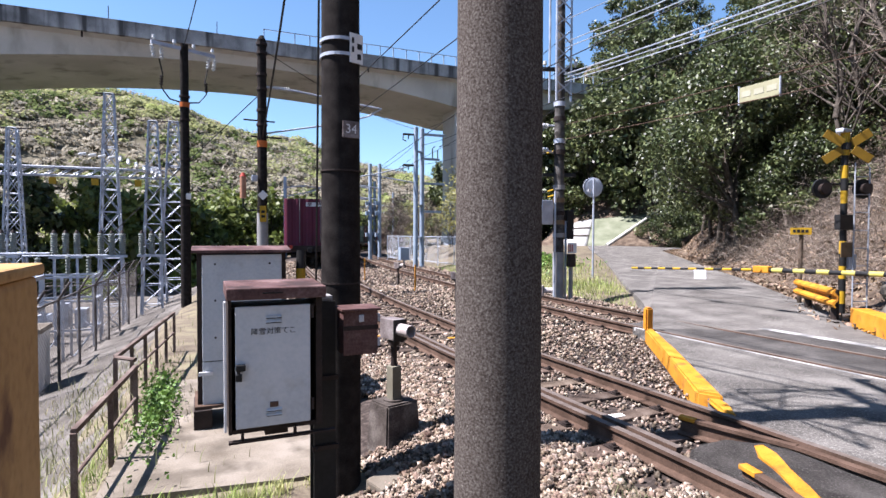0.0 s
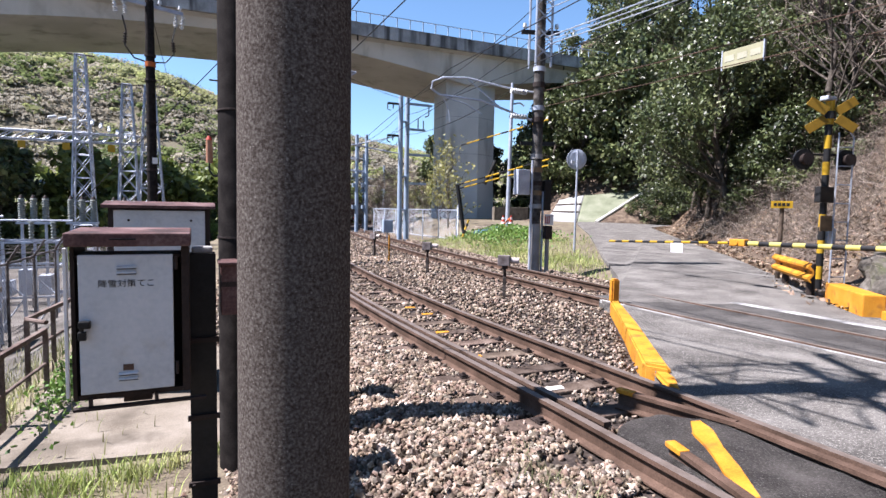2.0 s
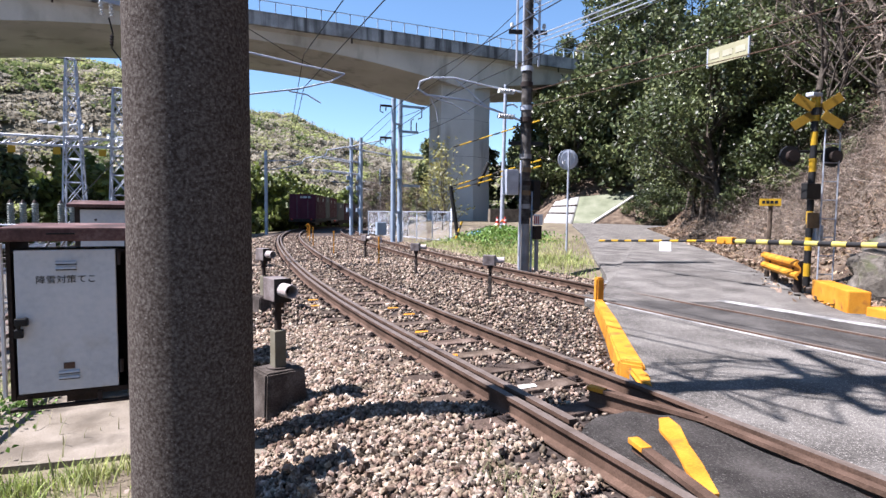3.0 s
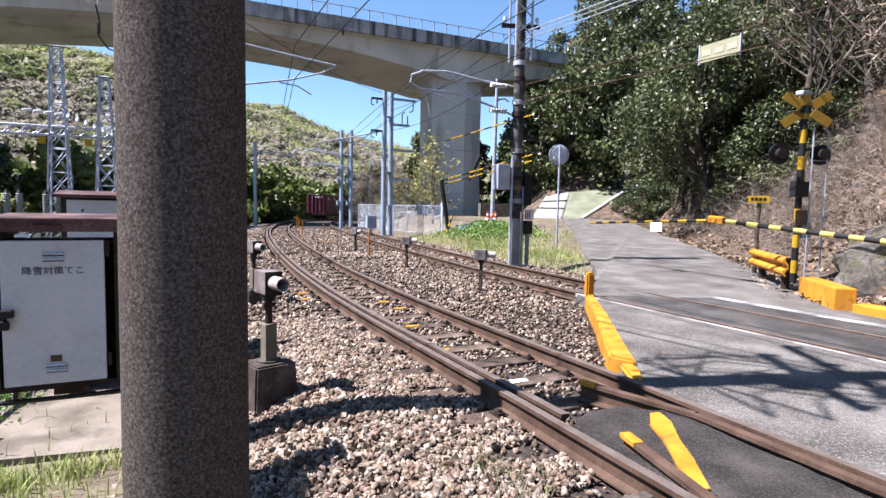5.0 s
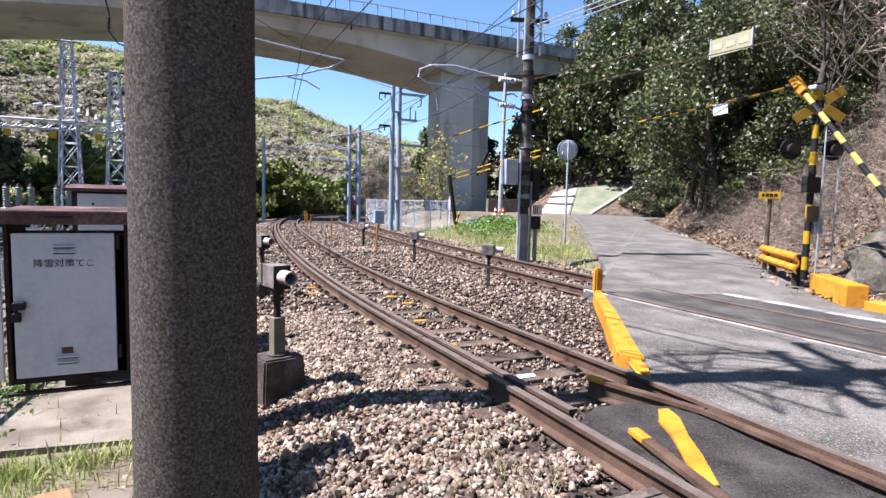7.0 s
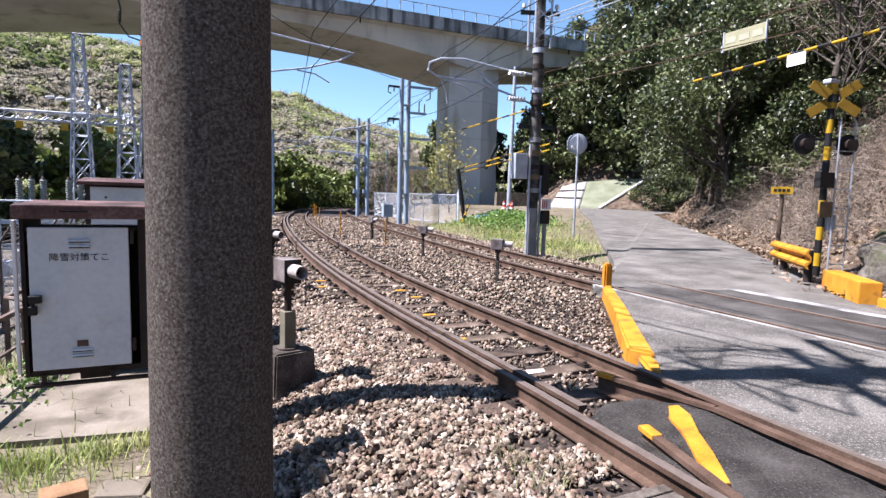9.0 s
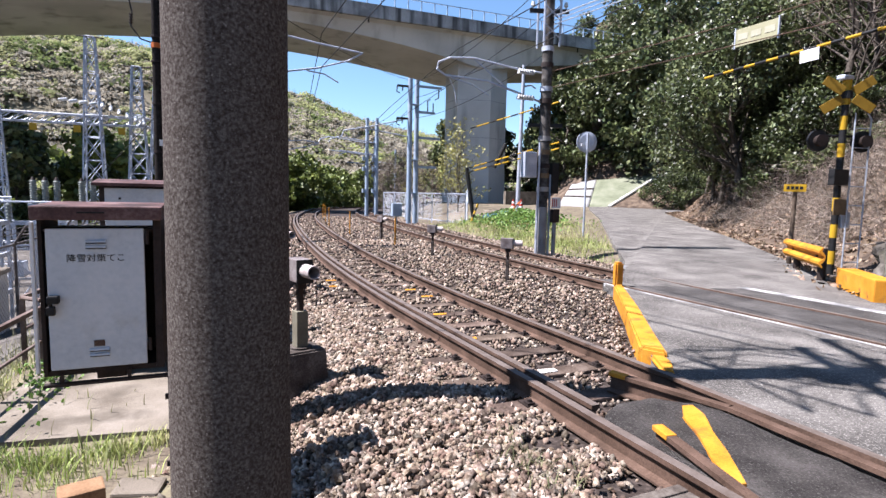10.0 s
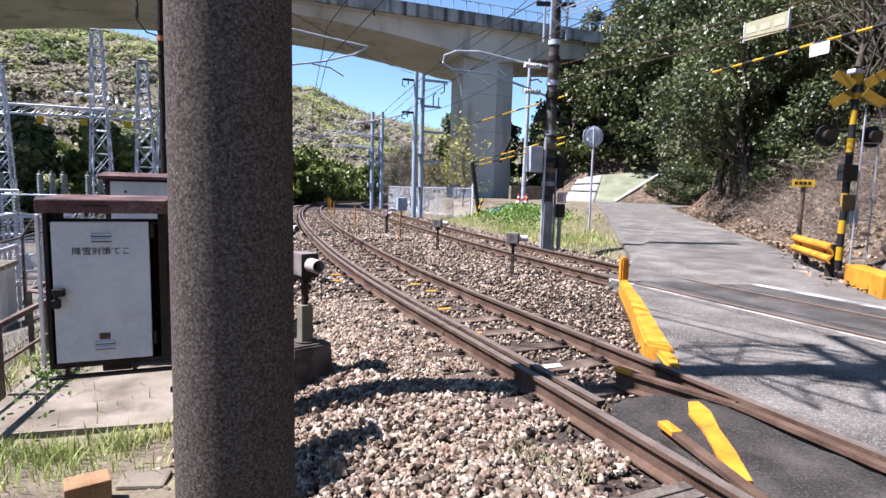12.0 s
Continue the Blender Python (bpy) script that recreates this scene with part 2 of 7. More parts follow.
def polyline(bm, pts, r, n=6):
    """One bent tube through the points."""
    pts = [Vector(p) for p in pts]
    rings = []
    for i, p in enumerate(pts):
        d = (pts[min(i + 1, len(pts) - 1)] - pts[max(i - 1, 0)]).normalized()
        a = d.cross(Vector((0.31, 0.47, 0.83))).normalized()
        b = d.cross(a)
        rings.append([bm.verts.new(p + (a * math.cos(k * math.tau / n) + b * math.sin(k * math.tau / n)) * r) for k in range(n)])
    for p, q in zip(rings, rings[1:]):
        for k in range(n):
            bm.faces.new((p[k], p[(k + 1) % n], q[(k + 1) % n], q[k]))
    bm.faces.new(rings[0][::-1])
    bm.faces.new(rings[-1])
    return bm


def prism(bm, poly, z0, z1):
    """An upright prism over a plan polygon; z1 may be a function of x, y."""
    top = [bm.verts.new((x, y, z1(x, y) if callable(z1) else z1)) for x, y in poly]
    bot = [bm.verts.new((x, y, z0)) for x, y in poly]
    bm.faces.new(top)
    bm.faces.new(bot[::-1])
    k = len(poly)
    for i in range(k):
        bm.faces.new((top[i], bot[i], bot[(i + 1) % k], top[(i + 1) % k]))
    return bm


def extrude_x(bm, prof, x0, x1):
    """A profile of (y, z) points drawn along x."""
    a = [bm.verts.new((x0, y, z)) for y, z in prof]
    b = [bm.verts.new((x1, y, z)) for y, z in prof]
    k = len(prof)
    bm.faces.new(a[::-1])
    bm.faces.new(b)
    for i in range(k):
        bm.faces.new((a[i], a[(i + 1) % k], b[(i + 1) % k], b[i]))
    return bm


def ribbed(p, q, r0, r1, n, k=12):
    """One turned body with n ribs between p and q."""
    bm = bmesh.new()
    p, q = Vector(p), Vector(q)
    turn = (q - p).to_track_quat("Z", "Y").to_matrix()
    L = (q - p).length
    prof = [(r1, 0.0)]
    for i in range(n):
        prof += [(r1, (i + 0.1) / n), (r0, (i + 0.35) / n), (r0 * 0.92, (i + 0.6) / n), (r1, (i + 0.75) / n)]
    prof.append((r1, 1.0))
    rings = [[bm.verts.new(p + turn @ Vector((r * math.cos(a * math.tau / k), r * math.sin(a * math.tau / k), L * f))) for a in range(k)] for r, f in prof]
    for a, b in zip(rings, rings[1:]):
        for i in range(k):
            bm.faces.new((a[i], a[(i + 1) % k], b[(i + 1) % k], b[i]))
    bm.faces.new(rings[0][::-1])
    bm.faces.new(rings[-1])
    return bm


def smooth_step(a, b, x):
    t = np.clip((x - a) / (b - a), 0, 1)
    return t * t * (3 - 2 * t)


# ---- plan: two tracks on concentric curves ----
RADIUS, CX, CY = 180.0, 3.63 + 180.0, 4.0
GAP = 4.0
RAIL_Z = 0.12


def dip(s):
    """The line falls gently beyond the first twenty metres."""
    return 0.7 * (np.clip(s - 20, 0, 75) / 60) ** 2


def track_shift(s):
    """How far the line swings off its circle near the crossing."""
    return np.interp(s, [1.5, 3.5, 5.0, 7.0, 9.0, 12.0, 22.0], [0.16, 0.14, 0.08, -0.01, -0.06, -0.08, 0.0])


def on_track(s, u, z=0.0):
    """The place s metres along the near track (s = 4 at its straightest), u metres to its side, and the heading."""
    a = (s - CY) / RADIUS
    u = u + float(track_shift(s))
    return Vector((CX - (RADIUS - u) * math.cos(a), CY + (RADIUS - u) * math.sin(a), z - float(dip(s)))), -a


def offset_of(x, y):
    return RADIUS - np.hypot(x - CX, y - CY)


ROAD_RIGHT = np.array([(11.0, -40.0), (10.4, 3.0), (10.6, 5.6), (12.9, 8.2), (17.3, 13.4), (21.2, 18.8), (28.6, 28.4), (31.5, 30.2), (38, 28.5), (70, 18), (120, 0)])
ROAD_LEFT = [(8.6, 8.9), (9.7, 10.2), (12.6, 14.2), (19.4, 23.4), (25.0, 31.6), (27.6, 35.0), (30, 35.2), (33.5, 32.6), (42, 29.5)]


def right_of_road(x, y):
    """Distance beyond the road's bank side; negative on the other side."""
    x, y = np.asarray(x, float), np.asarray(y, float)
    best = np.full(x.shape, 1e9)
    sign = np.ones(x.shape)
    for (ax, ay), (bx, by) in zip(ROAD_RIGHT, ROAD_RIGHT[1:]):
        dx, dy = bx - ax, by - ay
        t = np.clip(((x - ax) * dx + (y - ay) * dy) / (dx * dx + dy * dy), 0, 1)
        d = np.hypot(x - ax - t * dx, y - ay - t * dy)
        c = dx * (y - ay) - dy * (x - ax)
        near = d < best
        sign = np.where(near, np.where(c < 0, 1.0, -1.0), sign)
        best = np.where(near, d, best)
    return best * sign


RIDGE_AZ = [-180, -60, -30, -15, -1, 6, 9, 12, 17, 25, 40, 70, 120, 180]
RIDGE_TAN = [0.1, 0.19, 0.225, 0.22, 0.218, 0.175, 0.165, 0.143, 0.116, 0.08, 0.08, 0.08, 0.1, 0.1]


def lane_rise(x, y):
    """The lane climbs gently away from the crossing."""
    return 0.72 * np.clip((np.asarray(y, float) - 10.2) / 24.8, 0, 1) * smooth_step(7.5, 10.0, offset_of(x, y))


def wave(x, y, k):
    return np.sin(x * k + 1.7 * np.sin(y * k * 0.7)) * np.cos(y * k * 0.9 + 1.3 * np.sin(x * k * 0.6))


def ground_height(x, y):
    x, y = np.asarray(x, float), np.asarray(y, float)
    u = offset_of(x, y)
    left = np.interp(u, [-9.2, -8.0, -6.9, -5.4, -4.5], [-2.5, -2.1, -1.5, -1.05, -0.36])
    mid = -0.36 + 0.33 * smooth_step(-2.6, -1.6, u)
    right = -0.2 + 0.24 * smooth_step(6.0, 7.2, u)
    z = np.where(u < -2.6, left, np.where(u < 2.0, np.minimum(mid, -0.2), right))
    along = CY + RADIUS * np.arctan2(y - CY, CX - x)
    z = z - dip(along) * smooth_step(9.5, 7.0, u)
    # grassy mound by the fence
    z = z + lane_rise(x, y) + 0.32 * np.exp(-(((x - 13.4) / 1.7) ** 2 + ((y - 22.5) / 2.6) ** 2))
    # wooded bank
    b = right_of_road(x, y)
    rise = np.clip(b - 0.9, 0, None)
    z = z + np.where(b > 0.9, 0.95 * np.minimum(rise, 22) + 0.25 * wave(x, y, 1.1) * np.minimum(rise, 1.0) + 0.1 * np.clip(rise - 22, 0, 60), 0)
    # hillside above the bend
    ahead = (x - 30) * 0.64 + (y - 35.6) * 0.77
    across = (x - 30) * 0.77 - (y - 35.6) * 0.64
    z = z + 0.82 * np.clip(ahead - 1.5, 0, 30) * smooth_step(-6.5, -2.5, across) * smooth_step(90, 60, across)
    # hills all round
    d = np.hypot(x, y)
    az = np.degrees(np.arctan2(x, y))
    ridge = np.interp(az, RIDGE_AZ, RIDGE_TAN) * 380
    shape = smooth_step(95, 380, d) * 0.95 + 0.05 * np.clip((d - 95) / 285, 0, 1)
    shape = np.where(d > 380, 1 - 0.5 * smooth_step(380, 1500, d), shape)
    bumps = 1 + 0.10 * wave(x, y, 0.02) + 0.05 * wave(x + 40, y - 30, 0.055)
    return z + ridge * shape * bumps * smooth_step(7, 30, np.abs(u - 2))


# ---- ground, one sheet to the horizon ----
def axis(a, b, step, far, grow=1.18):
    mid = list(np.arange(a, b, step))
    out, p, st = [], b, step
    while p < far:
        out.append(p)
        st *= grow
        p += st
    low, p, st = [], a, step
    while p > -far:
        st *= grow
        p -= st
        low.append(p)
    return np.array(low[::-1] + mid + out)


def build_ground():
    gx, gy = axis(-9, 32, 0.4, 2500), axis(-6, 46, 0.4, 2500)
    X, Y = np.meshgrid(gx, gy)
    Z = ground_height(X, Y)
    fine = (np.abs(X) < 60) & (np.abs(Y) < 80)
    Z = Z + np.where(fine, 0.03 * wave(X, Y, 2.3), 0)
    verts = np.stack([X.ravel(), Y.ravel(), Z.ravel()], 1)
    nx, ny = len(gx), len(gy)
    i = np.arange(nx * ny).reshape(ny, nx)
    faces = np.stack([i[:-1, :-1].ravel(), i[:-1, 1:].ravel(), i[1:, 1:].ravel(), i[1:, :-1].ravel()], 1)
    me = bpy.data.meshes.new("ground")
    me.from_pydata(verts.tolist(), [], faces.tolist())
    for m in (M_TURF, M_GRAVEL, M_LITTER, M_FOREST):
        me.materials.append(m)
    c = verts[faces].mean(1)
    u, b, d = offset_of(c[:, 0], c[:, 1]), right_of_road(c[:, 0], c[:, 1]), np.hypot(c[:, 0], c[:, 1])
    idx = np.zeros(len(faces), int)
    idx[(u + 0.3 * wave(c[:, 0], c[:, 1], 1.3) < -4.9) & (d < 100)] = 1
    idx[b + 0.5 * wave(c[:, 0], c[:, 1], 1.5) > -0.1] = 2
    ahead = (c[:, 0] - 30) * 0.64 + (c[:, 1] - 35.6) * 0.77
    across = (c[:, 0] - 30) * 0.77 - (c[:, 1] - 35.6) * 0.64
    idx[(ahead > 0.4) & (across > -6) & (d < 100)] = 2
    idx[d > 100] = 3
    me.polygons.foreach_set("material_index", idx)
    me.polygons.foreach_set("use_smooth", [True] * len(faces))
    return tagged(new("ground", me), "uneven grassy soil, gravel and leaf litter rising to wooded hills", "ground", kind="structure")


ground = build_ground()


# ---- ballast bed under both tracks ----
def sweep(us_zs, s0, s1, step):
    bm = bmesh.new()
    prev = None
    s = s0
    while s <= s1 + 1e-6:
        row = [bm.verts.new(on_track(s, u, z)[0]) for u, z in us_zs]
        if prev:
            for i in range(len(row) - 1):
                bm.faces.new((prev[i], prev[i + 1], row[i + 1], row[i]))
        prev = row
        s += step
    return bm


def bed_height(u):
    return np.interp(u, [-2.9, -2.0, -1.55, -1.3, 5.4, 5.9, 6.8], [-0.42, -0.12, -0.04, -0.03, -0.03, -0.06, -0.25])


BED_US = [-2.9, -2.4, -2.0, -1.55, -1.3, -0.4, 0.4, 1.3, 2.1, 2.9, 3.7, 4.6, 5.4, 5.9, 6.8]
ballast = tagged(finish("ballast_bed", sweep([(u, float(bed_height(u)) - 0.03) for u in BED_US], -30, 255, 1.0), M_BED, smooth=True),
                 "bed of grey and brown crushed stone under two railway tracks, darkened for the shade in its gaps", "ballast", kind="structure")


# ---- rails ----
def rail_profile(inner=1):
    """Half widths and heights of a rail, top at 0."""
    return [(-0.0325, 0), (0.0325, 0), (0.0325, -0.03), (0.009, -0.045), (0.009, -0.125), (0.061, -0.14), (0.061, -0.152), (-0.061, -0.152), (-0.061, -0.14), (-0.009, -0.125), (-0.009, -0.045), (-0.0325, -0.03)]


def build_rail(track, side, s0, s1, label, off=0.0, z=RAIL_Z, name="rail"):
    bm = bmesh.new()
    prof = rail_profile()
    u0 = (GAP if track else 0.0) + side * (0.566 + off)
    prev, s = None, s0
    while s <= s1 + 1e-6:
        row = [bm.verts.new(on_track(s, u0 + a, z + b)[0]) for a, b in prof]
        if prev:
            k = len(prof)
            for i in range(k):
                f = bm.faces.new((prev[i], row[i], row[(i + 1) % k], prev[(i + 1) % k]))
                f.material_index = 1 if i == 0 else 0
        else:
            bm.faces.new(row[::-1])
        prev = row
        s += 0.5
    bm.faces.new(prev)
    bmesh.ops.recalc_face_normals(bm, faces=bm.faces[:])
    return tagged(finish(name, bm, [M_RUST, M_SHINE]), label, "rail", "running rails", "structure")


for track in (0, 1):
    for side in (-1, 1):
        build_rail(track, side, -30, 255, "rusty steel running rail with a worn bright top")


# ---- sleepers and their fastenings ----
def build_sleepers():
    bm = boxed(-1.05, 1.05, -0.1, 0.1, -0.14, 0.0, 0.012)
    first = finish("sleeper", bm, M_SLEEPER)
    plate = bmesh.new()
    box(plate, -0.13, 0.13, -0.07, 0.07, 0, 0.012)
    for sx in (-0.095, 0.095):
        tube(plate, (sx, -0.03, 0.0), (sx, -0.03, 0.05), 0.018, n=6)
        box(plate, sx - 0.03, sx + 0.03, -0.06, 0.0, 0.012, 0.03)
    pm = finish("tie_plate", plate, M_DARKMETAL)
    made = False
    for track in (0, 1):
        s = 3.0
        while s < (46 if track == 0 else 40):
            if not (track == 1 and s < 7.9) and not (track == 0 and s < 3.3):
                p, a = on_track(s, GAP * track, -0.026)
                m = Matrix.Translation(p) @ Matrix.Rotation(a + random.uniform(-0.02, 0.02), 4, "Z")
                if not made:
                    ob, made = first, True
                else:
                    ob = first.copy()
                    scene.collection.objects.link(ob)
                ob.matrix_basis = m
                tagged(ob, "weathered wooden sleeper with rusty tie plates, bedded in ballast", "sleeper", "sleepers of the tracks")
                for sx in (-0.566, 0.566):
                    if ob is first and sx < 0:
                        q = pm
                    else:
                        q = pm.copy()
                        scene.collection.objects.link(q)
                    q.parent = ob
                    q.matrix_basis = pose(sx, 0, 0.001)
            s += 0.61


build_sleepers()


def paint_mark(s, u, w, d, mat, label):
    p, a = on_track(s, u, -0.024)
    t = thing("paint_mark", Matrix.Translation(p) @ Matrix.Rotation(a, 4, "Z"), label, "paint mark", "paint marks on sleepers")
    part("patch", prism(bmesh.new(), [(-w, -d), (w * 0.8, -d * 0.8), (w, d * 0.7), (-w * 0.7, d)], 0, 0.006), mat, t)


for s_, u_ in ((4.83, -0.28), (6.66, 0.0), (7.88, 0.3), (8.49, 0.25), (9.1, -0.85), (9.71, -0.8), (5.44, -0.2)):
    paint_mark(s_, u_, 0.1, 0.05, M_YELLOW, "splash of yellow paint on a sleeper")
paint_mark(4.22, -0.05, 0.1, 0.05, M_CONC_LIGHT, "white painted mark on a sleeper")
# guard rail along the inside of the near track's outer rail
build_rail(0, -1, 3.12, 80, "rusty guard rail laid beside the running rail", off=-0.14, z=RAIL_Z - 0.004, name="guard_rail")


# ---- the road over the crossing ----
ROAD = [(1.6, -30), (1.7, -2), (2.0, 1.4), (2.4, 1.93), (3.08, 1.97), (3.12, 1.05), (4.44, 1.05), (4.4, 2.4), (4.39, 3.5), (4.66, 4.0), (5.78, 5.62), (6.86, 7.15), (7.0, 7.6), (8.0, 8.3)] + ROAD_LEFT + [(72, 20)] + [tuple(p) for p in ROAD_RIGHT[::-1][1:]]
road = tagged(finish("road", prism(bmesh.new(), ROAD, -0.3, lambda x, y: 0.1 + float(lane_rise(x, y))), M_ASPHALT), "worn grey asphalt lane over the level crossing", "road", kind="structure")


M_TAR = material("lumpy_tar", [(0.045, 0.04, 0.036), (0.11, 0.099, 0.09), (0.2, 0.182, 0.165)], 3.0, 0.85, 0, 1.0, 55, spots=((0.3, 0.28, 0.26), 90, 0.57, 0.7))


def build_apron():
    """Lumpy tar between the near rails, with a swollen broken edge."""
    bm = bmesh.new()
    nx, ny = 26, 46
    grid = []
    for i in range(nx + 1):
        x = 3.29 + 0.89 * i / nx
        end = 3.0 + 0.16 * math.sin(3.3 * (x - 3.25)) + 0.04 * noise.noise((x * 7, 0, 0))
        row = []
        for j in range(ny + 1):
            y = 1.0 + (end - 1.0) * j / ny
            near = smooth_step(0.3, 0.02, end - y)
            z = 0.075 + 0.012 * noise.noise((x * 3, y * 3, 0)) + 0.006 * noise.noise((x * 14, y * 14, 2))
            z += float(near) * (0.03 * math.sin(3.3 * (x - 3.25)) + 0.03 * noise.noise((x * 5, y * 8, 5)))
            row.append(bm.verts.new((x, y, z - (0.03 if j == ny else 0))))
        row.append(bm.verts.new((x, end + 0.03, -0.1)))
        grid.append(row)
    for a, b in zip(grid, grid[1:]):
        for j in range(ny + 1):
            bm.faces.new((a[j], b[j], b[j + 1], a[j + 1]))
    bmesh.ops.solidify(bm, geom=bm.faces[:], thickness=0.1)
    bmesh.ops.recalc_face_normals(bm, faces=bm.faces[:])
    return bm


apron = build_apron()
tagged(finish("pavement_apron", apron, M_TAR, smooth=True), "dark tar apron between the near rails", "road", kind="structure")


def band(name, u0, u1, s0, s1, z, mat, label):
    bm = bmesh.new()
    n = 24
    rows = []
    for i in range(n + 1):
        s = s0 + (s1 - s0) * i / n
        rows.append([bm.verts.new(on_track(s, u, zz)[0]) for u, zz in ((u0, z - 0.05), (u0, z), (u1, z), (u1, z - 0.05))])
    for a, b in zip(rows, rows[1:]):
        for i in range(3):
            bm.faces.new((a[i], a[i + 1], b[i + 1], b[i]))
    bmesh.ops.recalc_face_normals(bm, faces=bm.faces[:])
    return tagged(finish(name, bm, mat), label, "road", kind="structure")


M_WORNLINE = material("worn_road_line", [(0.3, 0.29, 0.28), (0.5, 0.49, 0.47), (0.66, 0.65, 0.63)], 2.5, 0.85, 0, 0.3, 50, spots=((0.2, 0.198, 0.195), 3.0, 0.46, 0.6), tone=0.56)
band("pavement_strip", GAP - 0.51, GAP + 0.51, -25, 8.0, 0.104, M_ASPHALT_DARK, "dark patched asphalt between the far rails")
band("pavement_strip", GAP + 0.72, GAP + 1.25, -25, 8.3, 0.103, M_ASPHALT_DARK, "dark patched asphalt beside the far rail")
band("pavement_strip", -0.42, 0.42, -25, 1.0, 0.103, M_ASPHALT_DARK, "dark patched asphalt between the near rails")
band("trim_edge", GAP + 0.605, GAP + 0.68, -25, 8.4, 0.105, M_CONC, "pale concrete edging along the far rail")
band("trim_edge", GAP - 0.675, GAP - 0.62, -25, 7.6, 0.105, M_WORNLINE, "worn white edging along the far rail")
band("trim_edge", GAP + 1.27, GAP + 1.45, -25, 9.6, 0.106, M_WORNLINE, "worn white stop line beside the far rail")


# ---- yellow kerb, posts and guard-rail noses at the crossing ----
def yellow_kerb(poly, z0, z1, label):
    t = thing("kerb", Matrix.Identity(4), label, "kerb", "yellow kerbs of the crossing")
    bm = prism(bmesh.new(), poly, z0, z1)
    bmesh.ops.bevel(bm, geom=[e for e in bm.edges], offset=0.025, segments=2, affect="EDGES")
    part("kerb_body", bm, M_YELLOW, t)
    return t


yellow_kerb([(6.82, 7.12), (6.97, 7.08), (5.95, 5.62), (4.72, 3.86), (4.6, 4.08), (5.74, 5.6)], -0.1, 0.16, "thick yellow-painted concrete kerb between the two tracks")
yellow_kerb([(6.94, 7.3), (7.06, 7.28), (7.03, 7.14), (6.9, 7.17)], 0.1, 0.5, "short yellow-painted marker post at the end of the kerb")
yellow_kerb([(4.62, 3.98), (4.72, 3.88), (4.62, 3.72), (4.42, 3.44), (4.41, 3.62)], 0.06, 0.118, "flat yellow painted stripe beside the rail")
yellow_kerb([(3.95, 2.98), (4.08, 2.96), (3.98, 2.78), (3.8, 2.55), (3.66, 2.33), (3.45, 2.0), (3.35, 2.04), (3.5, 2.3), (3.68, 2.55), (3.8, 2.78)], 0.02, 0.094, "flat yellow painted stripe between the near rails")


def rail_nose(p, q, label, tip=True):
    p, q = Vector(p), Vector(q)
    d = (q - p)
    t = thing("flangeway_rail", Matrix.Translation(p) @ Matrix.Rotation(math.atan2(d.y, d.x), 4, "Z") @ Matrix.Rotation(-math.atan2(d.z, d.to_2d().length), 4, "Y"), label, "rail", "flangeway rails")
    L = d.length
    bm = bmesh.new()
    extrude_x(bm, [(a, b) for a, b in rail_profile()], 0, L)
    bmesh.ops.recalc_face_normals(bm, faces=bm.faces[:])
    part("bar", bm, M_RUST, t)
    if not tip:
        return
    bm = boxed(-0.012, 0.13, -0.036, 0.036, -0.028, 0.006, 0.006)
    part("painted_tip", bm, M_YELLOW, t, "yellow painted tip")


rail_nose((3.44, 2.64, 0.15), (3.24, 1.4, 0.09), "rusty flangeway rail with a yellow painted tip")
rail_nose((3.9, 3.62, 0.135), (4.23, 2.8, 0.112), "rusty flangeway rail with a yellow painted tip")
rail_nose((4.232, 2.79, 0.112), (4.262, 1.0, 0.112), "rusty flangeway rail laid close beside the running rail", False)


plank = thing("crossing_plank", pose(2.78, 1.93, 0.07, 0, 0, 2), "weathered grey wooden plank laid beside the rail at the road's edge", "plank")
M_PLANK = material("weathered_plank", [(0.07, 0.056, 0.045), (0.14, 0.115, 0.095), (0.22, 0.19, 0.16)], 5, 0.95, 0, 0.6, 60)
for k in range(3):
    part("board", boxed(-0.1, 0.33, 0.002 + 0.07 * k, 0.066 + 0.07 * k, -0.12, 0.02 + 0.004 * k, 0.006), M_PLANK, plank)


# ---- poles ----
def pole_thing(name, p, h, r0, r1, mat, label, category="pole", lean=(0, 0)):
    t = thing(name, pose(*p), label, category)
    part("shaft", tubed((0, 0, -0.1), (lean[0], lean[1], h), r0, r1, 40), mat, t, smooth=False)
    for pl in t.children[0].data.polygons:
        pl.use_smooth = abs(pl.normal.z) < 0.5
    return t


near_pole = pole_thing("utility_pole", (1.0, 1.78, -0.3), 9.5, 0.163, 0.135, M_POLE, "thick mottled grey concrete pole standing in ballast beside the track")
second_pole = pole_thing("utility_pole", (1.04, 4.46, -0.36), 9.6, 0.162, 0.135, M_POLE_SHADE, "weathered concrete pole on the edge of the concrete pad, coloured dark for deep shade")


# ---- concrete pad ----
PAD = [(-0.78, 4.95), (0.7, 4.75), (1.55, 4.72), (2.05, 5.6), (1.7, 6.2), (1.3, 7.4), (0.9, 8.4), (-0.55, 8.6)]
pad = tagged(finish("pavement_pad", prism(bmesh.new(), PAD, -0.6, -0.33), M_CONC), "sunlit worn concrete pad below the cabinets", "pavement", kind="structure")


# ---- far viaduct ----
def soffit(x):
    k = ((x - 3.5) / 20.8)
    k = abs((k + 1) % 2 - 1)
    return 14.95 - 2.0 * k ** 2


